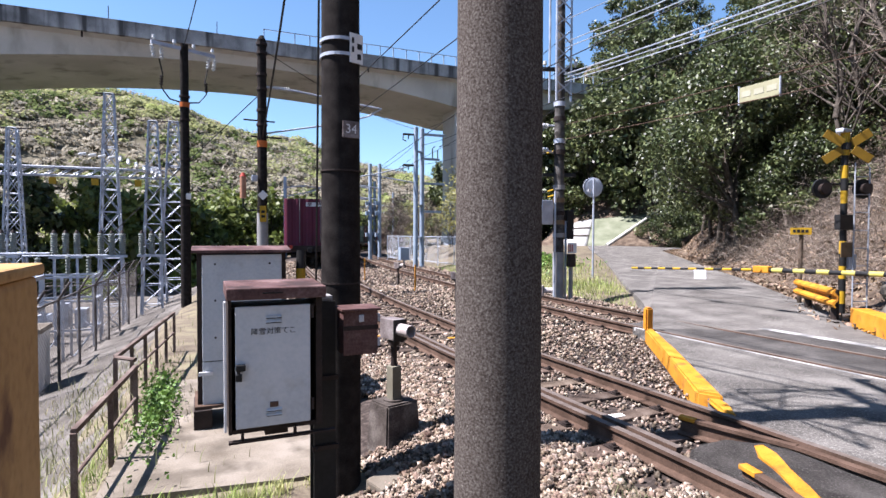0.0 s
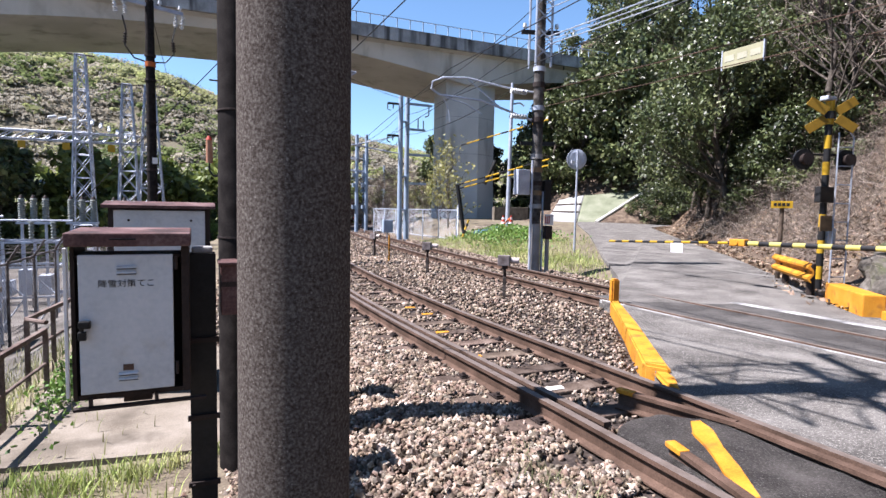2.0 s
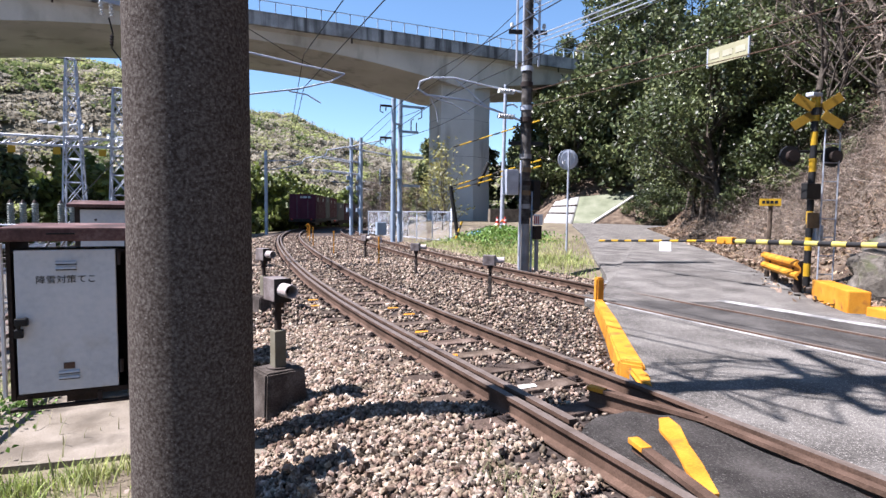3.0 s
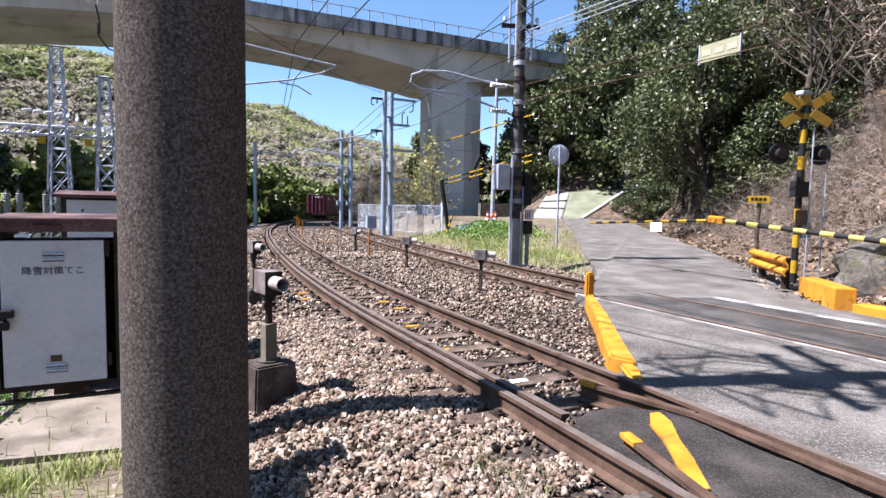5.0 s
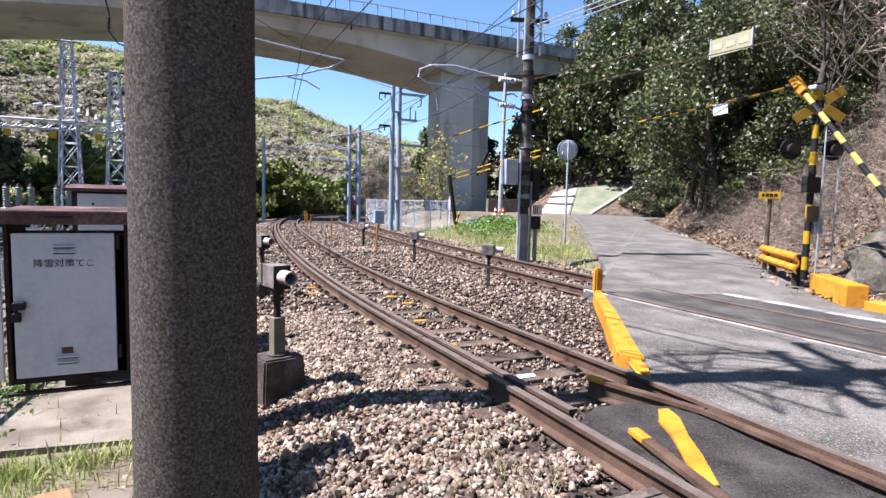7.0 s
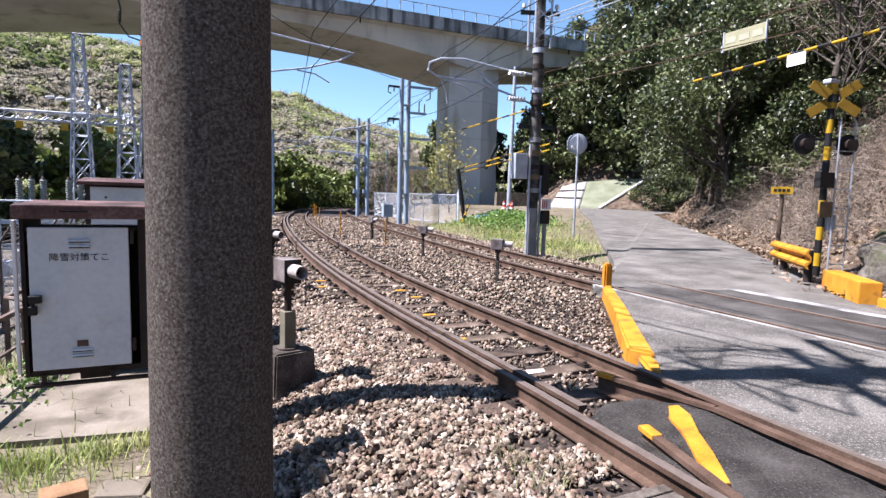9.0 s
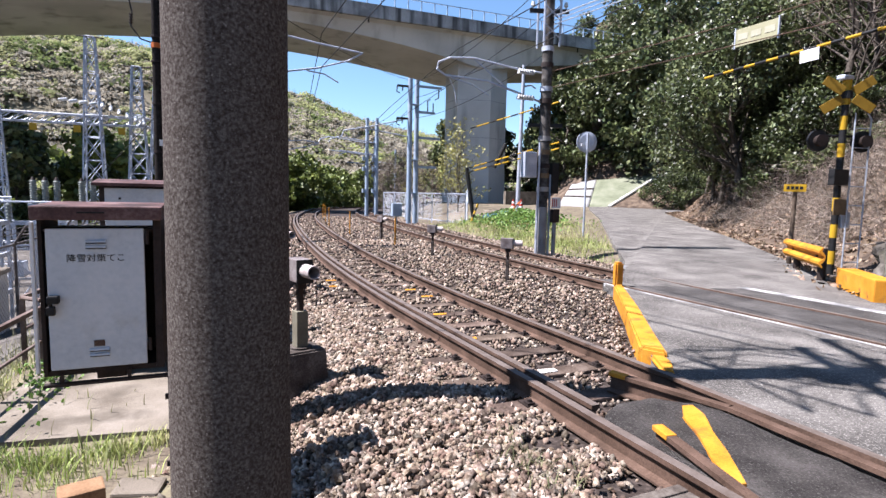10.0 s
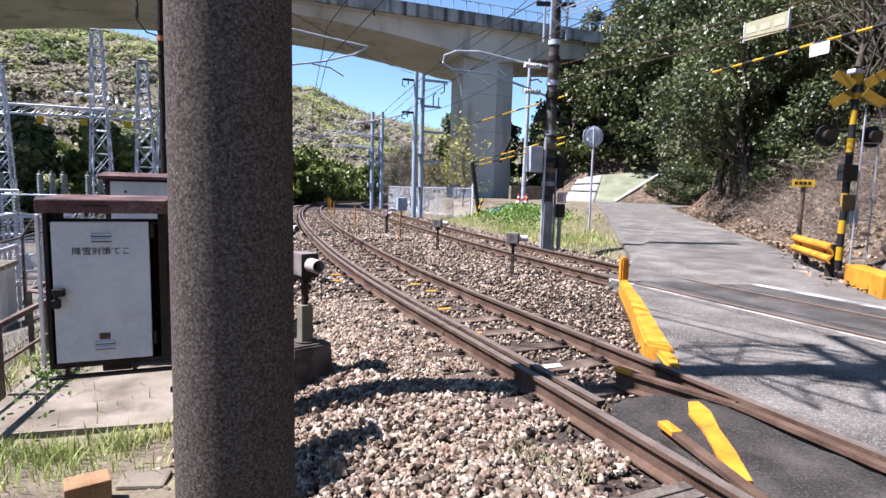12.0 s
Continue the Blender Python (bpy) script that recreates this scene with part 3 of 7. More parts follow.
def build_viaduct():
    t = thing("viaduct", Matrix.Identity(4), "pale concrete road viaduct with a haunched girder on tall piers", "bridge")
    bm = bmesh.new()
    prev = None
    for x in np.linspace(-95, 120, 130):
        zb = soffit(x)
        ring = [(45.7, 16.05), (45.7, 15.75), (46.3, 15.55), (46.75, zb), (56.7, zb), (57.2, 15.55), (57.9, 15.75), (57.9, 16.05)]
        row = [bm.verts.new((x, y, z)) for y, z in ring]
        if prev:
            for i in range(8):
                bm.faces.new((prev[i], row[i], row[(i + 1) % 8], prev[(i + 1) % 8]))
        prev = row
    bmesh.ops.recalc_face_normals(bm, faces=bm.faces[:])
    part("girder", bm, M_CONC_LIGHT, t)
    for y in (45.5, 57.8):
        part("parapet", boxed(-95, 120, y, y + 0.3, 15.7, 16.68, 0.03), M_PARAPET, t, "dark rain-streaked concrete parapet")
        part("coping", boxed(-95, 120, y - 0.03, y + 0.33, 16.68, 16.76), M_PARAPET, t, "dark stained coping")
    part("handrail", boxed(4.5, 120, 45.62, 45.68, 17.6, 17.66), M_BLUESTEEL, t, "thin steel handrail on the parapet")
    post = part("handrail_post", boxed(-0.035, 0.035, -0.04, 0.04, 0, 0.88), M_BLUESTEEL, t)
    post.location = (4.6, 45.65, 16.75)
    for i in range(1, 62):
        q = post.copy()
        scene.collection.objects.link(q)
        q.location = (4.6 + i * 1.18, 45.65, 16.75)
    for x in (-5.9, 1.2):
        part("lamp_rod", tubed((x, 45.66, 16.7), (x, 45.66, 17.7), 0.03, n=6), M_DARKMETAL, t)
    for x in (13.0, 33.5, -7.5, -28.0):
        part("drain_pipe", tubed((x, 45.62, 15.3), (x, 45.62, 15.75), 0.07, n=8), M_DARKMETAL, t)
    for cx in (24.6, -16.9, 66.2, -58.5):
        poly = [(-2.7, 0.6), (0.35, -0.1), (2.5, 0.8), (2.5, 3.4), (0, 4.2), (-2.7, 3.4)]
        bm = bmesh.new()
        rings = []
        for z, k in ((-3, 1.1), (0, 1.06), (5, 1.0), (13.4, 1.0)):
            rings.append([bm.verts.new((cx + x * k, 46.9 + 1.7 + (y - 1.7) * k, z)) for x, y in poly])
        for a, b in zip(rings, rings[1:]):
            for i in range(6):
                bm.faces.new((a[i], a[(i + 1) % 6], b[(i + 1) % 6], b[i]))
        bm.faces.new(rings[-1])
        bmesh.ops.recalc_face_normals(bm, faces=bm.faces[:])
        pier = part("pier", bm, M_CONC_LIGHT, t)
        for z in (3.4, 6.8, 10.2):
            part("pour_joint", prism(bmesh.new(), [(cx + x * 1.004, 48.6 + (y - 1.7) * 1.004) for x, y in poly], z, z + 0.035), M_PARAPET, pier)
    return t


viaduct = build_viaduct()


# ---- cabinets by the pole ----
def lettering(text, size, m, mat, parent, name="lettering", label=""):
    cu = bpy.data.curves.new(name, "FONT")
    cu.body, cu.size, cu.extrude, cu.align_x, cu.align_y = text, size, 0.0008, "CENTER", "CENTER"
    tmp = bpy.data.objects.new(name, cu)
    scene.collection.objects.link(tmp)
    bpy.context.view_layer.update()
    me = bpy.data.meshes.new_from_object(tmp.evaluated_get(bpy.context.evaluated_depsgraph_get()))
    bpy.data.objects.remove(tmp)
    me.name = name
    me.materials.clear()
    me.materials.append(mat)
    ob = new(name, me)
    ob.parent = parent
    ob.matrix_basis = m
    if label:
        ob["label"] = label
    return ob


def build_cabinet():
    t = thing("switch_cabinet", pose(0.16, 3.5, 0), "off-white steel switch cabinet with maroon hood on a dark post", "cabinet")
    part("side_panel", boxed(-0.02, 0.0, 0.02, 0.36, 0.53, 1.36, 0.004), M_DARKMETAL, t, "dark brown steel side")
    part("side_panel", boxed(0.5, 0.54, 0.02, 0.36, 0.53, 1.36, 0.004), M_DARKMETAL, t, "dark brown steel side")
    part("back_panel", boxed(0.001, 0.499, 0.34, 0.36, 0.53, 1.29), M_DARKMETAL, t, "dark brown steel back")
    part("floor_panel", boxed(0.001, 0.499, 0.03, 0.339, 0.53, 0.555), M_DARKMETAL, t)
    part("top_panel", boxed(0.001, 0.499, 0.03, 0.339, 1.285, 1.3), M_DARKMETAL, t)
    part("side_strip", boxed(-0.045, -0.03, -0.01, 0.02, 0.56, 1.34, 0.003), M_WHITE, t, "white edge strip")
    bm = boxed(-0.032, 0.55, -0.06, 0.4, 1.35, 1.42, 0.008)
    for v in bm.verts:
        if v.co.z > 1.4:
            v.co.z += 0.03 * (v.co.y + 0.06)
    hood = part("hood", bm, M_MAROON, t, "faded maroon metal hood")
    part("hood_slot", boxed(0.17, 0.29, -0.066, -0.058, 1.385, 1.393), M_BLACK, hood)
    door = part("door", boxed(0.02, 0.46, -0.012, 0.012, 0.57, 1.305, 0.006), M_CREAM, t, "off-white painted door with rust marks")
    for z in (1.238, 1.21, 0.668, 0.64):
        w = 0.045
        bm = bmesh.new()
        extrude_x(bm, [(-0.013, z - 0.006), (-0.026, z - 0.004), (-0.024, z + 0.004), (-0.013, z + 0.008)], 0.24 - w, 0.24 + w)
        bmesh.ops.recalc_face_normals(bm, faces=bm.faces[:])
        part("louvre", bm, M_CREAM, door)
        part("louvre_slit", boxed(0.24 - w, 0.24 + w, -0.0165, -0.012, z - 0.011, z - 0.005), M_BLACK, door)
    part("rating_plate", boxed(0.215, 0.265, -0.016, -0.012, 0.685, 0.718, 0.001), M_RUST, door, "small rusty plate")
    lock = boxed(0.02, 0.075, -0.05, -0.012, 0.925, 0.965, 0.008)
    tube(lock, (0.035, -0.035, 0.93), (0.035, -0.035, 0.90), 0.01)
    box(lock, 0.018, 0.055, -0.05, -0.02, 0.865, 0.91, 0.006)
    part("padlock", lock, M_BLACK, door, "black hasp and padlock")
    lettering("降雪対策てこ", 0.0445, pose(0.24, -0.0135, 1.15, 90), M_BLACK, door)
    for z in (0.64, 1.22):
        part("hinge", tubed((0.475, -0.005, z), (0.475, -0.005, z + 0.07), 0.009), M_DARKMETAL, door)
    bm = boxed(-0.02, 0.62, 0.0, 0.04, 0.478, 0.492)
    for x in (0.05, 0.36):
        box(bm, x, x + 0.018, 0.01, 0.03, 0.49, 0.54)
    box(bm, 0.2, 0.34, 0.12, 0.3, 0.47, 0.54)
    part("bracket", bm, M_DARKMETAL, t)


build_cabinet()


def build_post():
    t = thing("signal_post", pose(0.77, 3.86, -0.36), "dark steel post carrying two cabinets beside the pole", "post")
    bm = prism(bmesh.new(), [(-0.075, -0.075), (0.075, -0.075), (0.075, -0.06), (0.02, -0.06), (0.02, 0.06), (0.075, 0.06), (0.075, 0.075), (-0.075, 0.075), (-0.075, 0.06), (-0.02, 0.06), (-0.02, -0.06), (-0.075, -0.06)], 0, 1.64)
    bmesh.ops.recalc_face_normals(bm, faces=bm.faces[:])
    part("beam", bm, M_BLACK, t)
    part("cap", boxed(-0.06, 0.06, -0.06, 0.06, 1.64, 1.68, 0.015), M_POLE_GREY, t, "pale worn cap")
    for z in (0.2, 0.62, 1.1):
        bm = boxed(-0.09, 0.09, -0.1, -0.076, z, z + 0.03)
        tube(bm, (-0.06, -0.1, z + 0.015), (-0.06, -0.12, z + 0.015), 0.01, n=6)
        part("clamp", bm, M_DARKMETAL, t)


build_post()


def build_relay_box():
    t = thing("junction_box", pose(0.87, 3.66, 0.92), "maroon-brown metal junction box with a lid, fixed to the dark post", "junction box")
    part("body", boxed(0, 0.24, 0, 0.2, 0, 0.3, 0.006), M_MAROON, t)
    part("lid", boxed(-0.015, 0.26, -0.025, 0.22, 0.3, 0.318, 0.005), M_MAROON, t, "faded pink-maroon lid")
    part("seam", boxed(-0.004, 0.244, -0.004, 0.0, 0.17, 0.2), M_DARKMETAL, t)
    b = boxed(0.105, 0.14, -0.016, 0, 0.225, 0.275, 0.008)
    part("latch", b, M_GALV, t)
    for z in (0.05, 0.22):
        part("hinge", boxed(0.24, 0.262, 0.01, 0.04, z, z + 0.05, 0.003), M_GALV, t)


build_relay_box()


def build_big_cabinet():
    t = thing("equipment_cabinet", pose(-0.03, 6.4, -0.33), "tall off-white equipment cabinet with a rusty roof on brown feet", "cabinet")
    bm = boxed(-0.02, 0.9, 0.02, 0.62, 0.2, 1.88, 0.004)
    part("body", bm, M_DARKMETAL, t, "dark brown cabinet frame")
    part("upper_panel", boxed(0.03, 0.85, -0.01, 0.02, 0.7, 1.84, 0.006), M_CREAM, t)
    part("lower_panel", boxed(0.03, 0.85, -0.006, 0.02, 0.22, 0.69, 0.006), M_CREAM, t)
    roof = bmesh.new()
    extrude_x(roof, [(-0.06, 1.86), (-0.06, 1.89), (0.3, 1.93), (0.7, 1.89), (0.7, 1.86)], -0.07, 0.95)
    bmesh.ops.recalc_face_normals(roof, faces=roof.faces[:])
    part("roof", roof, M_MAROON, t, "rusty maroon sheet roof")
    for x in (0.16, 0.72):
        for z in (0.95, 1.35, 1.74):
            part("screw", tubed((x, -0.018, z), (x, -0.006, z), 0.012, n=8), M_DARKMETAL, t)
    part("handle", boxed(-0.01, 0.13, -0.03, -0.01, 0.55, 0.59, 0.004), M_WHITE, t)
    part("foot", boxed(-0.06, 0.12, -0.1, 0.5, 0.0, 0.2, 0.01), M_DARKMETAL, t)
    part("foot", boxed(0.72, 0.92, -0.1, 0.5, 0.0, 0.2, 0.01), M_DARKMETAL, t)
    part("sill", boxed(-0.05, 0.92, -0.06, 0.6, 0.2, 0.235, 0.006), M_RUST, t)


build_big_cabinet()


def striped_tube(t, p, q, r, n, first, second, name="band", cap=12):
    p, q = Vector(p), Vector(q)
    for i in range(n):
        a, b = p.lerp(q, i / n), p.lerp(q, (i + 1) / n)
        part(name, tubed(a, b, r, n=cap), first if i % 2 else second, t, "black band" if (first if i % 2 else second) is M_BLACK else "yellow band")


guy = thing("guy_wire_guard", pose(1.0, 6.55, -0.36), "yellow and black striped guy wire guard beside the tall cabinet", "wire guard")
striped_tube(guy, (0, 0, 0), (0.08, 0.1, 1.9), 0.055, 9, M_SIGNYELLOW, M_BLACK)

M_OCHRE = material("ochre_paint", [(0.36, 0.2, 0.07), (0.52, 0.31, 0.115), (0.6, 0.37, 0.15)], 3, 0.6, 0, 0.1, 60, spots=((0.16, 0.07, 0.03), 7, 0.62, 0.72), tone=0.68)
yellow_case = thing("control_case", pose(-0.565, 0.6, -0.36), "worn ochre-yellow painted steel control case", "control case")
part("body", boxed(0, 0.355, 0, 0.34, 0, 2.05, 0.012), M_OCHRE, yellow_case)
part("cap", boxed(-0.006, 0.361, -0.006, 0.346, 2.05, 2.066, 0.005), M_OCHRE, yellow_case)
part("door_seam", boxed(0.04, 0.33, -0.004, 0.002, 0.2, 1.95, 0.002), M_YELLOW, yellow_case)


# ---- railing along the pad ----
def railing(pts, top, low, n_post, group):
    t = thing("railing", Matrix.Identity(4), "rust-brown steel handrail along the edge of the concrete pad", "railing", group)
    a, b = Vector((*pts[0], 0)), Vector((*pts[1], 0))
    za, zb = top
    part("top_rail", box(bmesh.new(), 0, (b - a).length, -0.022, 0.022, -0.022, 0.022, 0.004,
                         Matrix.Translation((a.x, a.y, za)) @ (b - a + Vector((0, 0, zb - za))).to_track_quat("X", "Z").to_matrix().to_4x4()), M_RAILING, t)
    part("middle_rail", tubed((a.x, a.y, za - 0.34), (b.x, b.y, zb - 0.34), 0.017, n=8), M_RAILING, t)
    for i in range(n_post):
        p = a.lerp(b, i / (n_post - 1))
        zt = za + (zb - za) * i / (n_post - 1)
        part("post", boxed(p.x - 0.022, p.x + 0.022, p.y - 0.022, p.y + 0.022, low, zt - 0.01, 0.003), M_RAILING, t)
    return t


M_RAILING = material("rust_brown_paint", [(0.1, 0.065, 0.05), (0.2, 0.14, 0.115), (0.33, 0.26, 0.22)], 5, 0.7, 0.1, 0.2, 70)
railing(((-0.88, 4.81), (-0.67, 6.82)), (0.27, 0.28), -0.75, 3, "railings of the pad")
r2 = railing(((-0.9, 7.15), (-0.45, 10.7)), (0.34, 0.34), -0.8, 6, "railings of the pad")
part("top_rail", tubed((-0.9, 7.15, 0.34), (-0.68, 6.92, 0.34), 0.024, n=8), M_RAILING, r2)


# ---- obstacle sensors ----
def sensor(p, rz, stand, label):
    t = thing("obstacle_sensor", pose(*p, 0, 0, rz), label, "sensor", "track obstacle sensors")
    z = 0.0
    if stand:
        bm = bmesh.new()
        lo = [(-0.2, -0.17), (0.2, -0.17), (0.2, 0.17), (-0.2, 0.17)]
        a = [bm.verts.new((x, y, -0.35)) for x, y in lo]
        b = [bm.verts.new((x * 0.86, y * 0.86, 0.14)) for x, y in lo]
        bm.faces.new(b)
        for i in range(4):
            bm.faces.new((a[i], a[(i + 1) % 4], b[(i + 1) % 4], b[i]))
        bmesh.ops.bevel(bm, geom=bm.edges[:], offset=0.015, segments=2, affect="EDGES")
        part("base_block", bm, M_CONC_DARK, t, "concrete base block, coloured dark for its shaded sides")
        part("flange", tubed((0, 0, 0.14), (0, 0, 0.155), 0.1, n=16), M_CONC_DARK, t)
        part("lower_stem", boxed(-0.05, 0.05, -0.05, 0.05, 0.15, 0.46, 0.006), M_OLIVE, t, "olive-grey square stem")
        z = 0.46
        part("upper_stem", tubed((0, 0, 0.46), (0, 0, 0.7), 0.03, n=10), M_DARKMETAL, t)
    else:
        part("lower_stem", boxed(-0.045, 0.045, -0.03, 0.03, -0.1, 0.38, 0.005), M_CONC_DARK, t)
        part("upper_stem", tubed((0, 0, 0.38), (0, 0, 0.58), 0.028, n=10), M_DARKMETAL, t)
        z = 0.34
    h = z + 0.25
    bm = tubed((0, 0, h - 0.06), (0, 0, h), 0.055, n=10)
    tube(bm, (-0.05, 0, h - 0.1), (0.05, 0, h - 0.1), 0.02, n=8)
    part("swivel", bm, M_DARKMETAL, t)
    part("housing", boxed(-0.07, 0.07, -0.09, 0.13, h, h + 0.19, 0.008), M_SENSOR, t, "faded grey-brown box housing")
    part("front_plate", boxed(-0.074, 0.074, -0.1, -0.09, h - 0.01, h + 0.19, 0.004), M_BLACK, t)
    bm = bmesh.new()
    n = 20
    rings = []
    for rr, y in ((0.056, -0.1), (0.056, -0.26), (0.047, -0.26), (0.045, -0.12)):
        rings.append([bm.verts.new((rr * math.cos(k * math.tau / n), y, h + 0.1 + rr * math.sin(k * math.tau / n))) for k in range(n)])
    for a, b in zip(rings, rings[1:]):
        for k in range(n):
            bm.faces.new((a[k], a[(k + 1) % n], b[(k + 1) % n], b[k]))
    f = bm.faces.new(rings[-1])
    f.material_index = 1
    bmesh.ops.recalc_face_normals(bm, faces=bm.faces[:])
    part("hood_tube", bm, [M_HOOD, M_BLACK], t, "short grey lens hood tube", smooth=False)
    return t


M_OLIVE = material("olive_grey_paint", [(0.2, 0.18, 0.13), (0.28, 0.26, 0.19)], 5, 0.7, 0, 0.1, 70)
M_SENSOR = material("grey_brown_paint", [(0.13, 0.1, 0.095), (0.25, 0.21, 0.2), (0.4, 0.36, 0.35)], 6, 0.6, 0, 0.1, 70)
M_HOOD = material("worn_grey_hood_paint", [(0.3, 0.25, 0.235), (0.46, 0.4, 0.38), (0.56, 0.51, 0.49)], 6, 0.5, 0, 0.1, 70, tone=0.7)
sensor((1.63, 4.86, 0.06), 17, True, "grey obstacle sensor with lens hood on a concrete block")
sensor((2.0, 9.3, 0.02), 26, True, "grey obstacle sensor on a concrete block farther along the track")
sensor((5.95, 9.0, -0.03), 55, False, "grey obstacle sensor on a low post between the tracks")
sensor((6.05, 13.0, -0.03), 55, False, "grey obstacle sensor on a low post between the tracks")
sensor((6.15, 17.9, -0.03), 30, False, "grey obstacle sensor on a low post between the tracks")

stake = thing("marker_stake", pose(5.9, 15.6, -0.05), "thin orange-brown marker stake between the tracks", "stake", "marker stakes")
part("stick", boxed(-0.02, 0.02, -0.02, 0.02, 0, 0.85, 0.004), M_YELLOW, stake)
for x, y in ((5.7, 20.5), (5.9, 25.5), (6.5, 29.5), (7.0, 33.0), (7.3, 34.2)):
    copy_thing(stake, pose(x, y, -0.05))

curb_stone = thing("paving_block", pose(0.235, 3.75, -0.4, 0, 0, 14), "loose sandy-brown concrete block lying in the grass", "block")
part("block", boxed(-0.115, 0.115, -0.085, 0.085, 0.0, 0.2, 0.012), material("sandstone_block", [(0.22, 0.12, 0.06), (0.36, 0.21, 0.11), (0.48, 0.3, 0.17)], 5, 0.9, 0, 0.3, 70), curb_stone)
slab = thing("broken_slab", pose(1.35, 4.2, -0.3, 8, -6, 25), "flat broken pale concrete slab lying in ballast", "slab")
part("slab", boxed(-0.14, 0.14, -0.1, 0.1, 0.0, 0.1, 0.02), M_CONC, slab)
copy_thing(slab, pose(0.5, 3.97, -0.45, 2, 3, -12))


# ---- barrier and signal of the crossing ----
def build_crossing_signal():
    t = thing("crossing_signal", pose(11.92, 7.03, 0.1), "yellow and black striped crossing signal with cross board and lamps", "crossing signal")
    n = 13
    for i in range(n):
        z0, z1 = 3.3 * i / n, 3.3 * (i + 1) / n
        part("band", tubed((0, 0, z0), (0, 0, z1), 0.062, n=14), M_SIGNYELLOW if i % 2 else M_BLACK, t, "yellow band" if i % 2 else "black band")
    side = Matrix.Rotation(radians(-35), 4, "Z")
    for k in (-1, 1):
        bm = bmesh.new()
        for u0, u1 in ((-0.5, -0.11), (0.11, 0.5)):
            box(bm, u0, u1, -0.012, 0.012, -0.088, 0.088, 0.004, side @ pose(0, -0.09 - 0.02 * k, 3.42, 0, 34 * k, 0))
        part("cross_board", bm, M_SHADEYELLOW, t, "yellow cross board")
    bm = tubed((0, 0, 3.25), (0, 0, 3.72), 0.08, n=14)
    part("alarm_drum", bm, M_SIGNYELLOW, t, "yellow bell housing")
    part("drum_ring", tubed((0, 0, 3.36), (0, 0, 3.5), 0.11, n=16), M_BLACK, t)
    part("speaker_cap", boxed(-0.2, 0.08, -0.08, 0.08, 3.7, 3.78, 0.02), M_GALV, t)
    part("lamp_arm", tubed((-0.42, 0.21, 2.68), (0.38, -0.1, 2.68), 0.025, n=8), M_BLACK, t)
    for x, y in ((-0.4, 0.21), (0.37, -0.11)):
        bm = tubed((x, y, 2.58), (x - 0.02, y - 0.05, 2.58), 0.2, n=24)
        tube(bm, (x, y, 2.58), (x + 0.03, y + 0.08, 2.58), 0.15, 0.09, n=24)
        lamp = part("lamp_disc", bm, M_BLACK, t, "round black lamp backing board")
        bm = tubed((x - 0.02, y - 0.05, 2.58), (x - 0.06, y - 0.15, 2.58), 0.1, 0.11, n=18)
        part("lamp_hood", bm, M_DARKMETAL, lamp)
    part("direction_box", boxed(-0.4, 0.02, -0.18, -0.06, 1.75, 2.05, 0.015), M_BLACK, t)
    part("notice_plate", boxed(-0.22, 0.18, -0.1, -0.085, 1.2, 1.5, 0.004), M_BROWNPLATE, t, "faded brown notice plate")
    part("junction_case", boxed(0.08, 0.32, -0.08, 0.08, 0.95, 1.25, 0.01), M_GALV, t)
    bm = bmesh.new()
    tube(bm, (0.14, -0.12, 0), (0.14, -0.12, 3.1), 0.014, n=8)
    tube(bm, (0.44, -0.22, 0), (0.44, -0.22, 3.0), 0.014, n=8)
    tube(bm, (0.44, -0.22, 3.0), (0.36, -0.2, 3.1), 0.014, n=8)
    for z in np.arange(0.3, 3.0, 0.36):
        tube(bm, (0.14, -0.12, z), (0.44, -0.22, z), 0.01, n=6)
    part("ladder", bm, M_GALV, t, "pale galvanised ladder")
    part("base", boxed(-0.2, 0.2, -0.2, 0.2, -0.3, 0.05, 0.02), M_CONC_DARK, t)
    return t


M_BROWNPLATE = material("faded_brown_plate", [(0.2, 0.13, 0.07), (0.32, 0.22, 0.12)], 6, 0.6, 0, 0.1, 40)
build_crossing_signal()

M_PALEYELLOW = material("pale_yellow_enamel", [(0.66, 0.58, 0.12), (0.78, 0.7, 0.2)], 5, 0.5, 0, 0.05, 50)
PIVOT = (10.7, 4.6, 1.1)
machine = thing("barrier_machine", pose(10.85, 4.62, 0.1), "yellow and black striped barrier machine on a dark post", "barrier machine")
part("post", boxed(-0.1, 0.1, -0.1, 0.1, -0.3, 0.6, 0.01), M_BLACK, machine)
part("case", boxed(-0.12, 0.28, -0.26, 0.26, 0.6, 1.22, 0.02), M_SIGNYELLOW, machine, "yellow machine case")
for i in range(3):
    part("stripe", box(bmesh.new(), -0.128, 0.285, -0.265, 0.265, -0.05, 0.05, 0.004, pose(0, 0, 0.7 + 0.2 * i, 14)), M_BLACK, machine, "black slanting stripe")
part("shaft_hub", tubed((-0.32, 0, 1.0), (-0.1, 0, 1.0), 0.07, n=14), M_BLACK, machine)

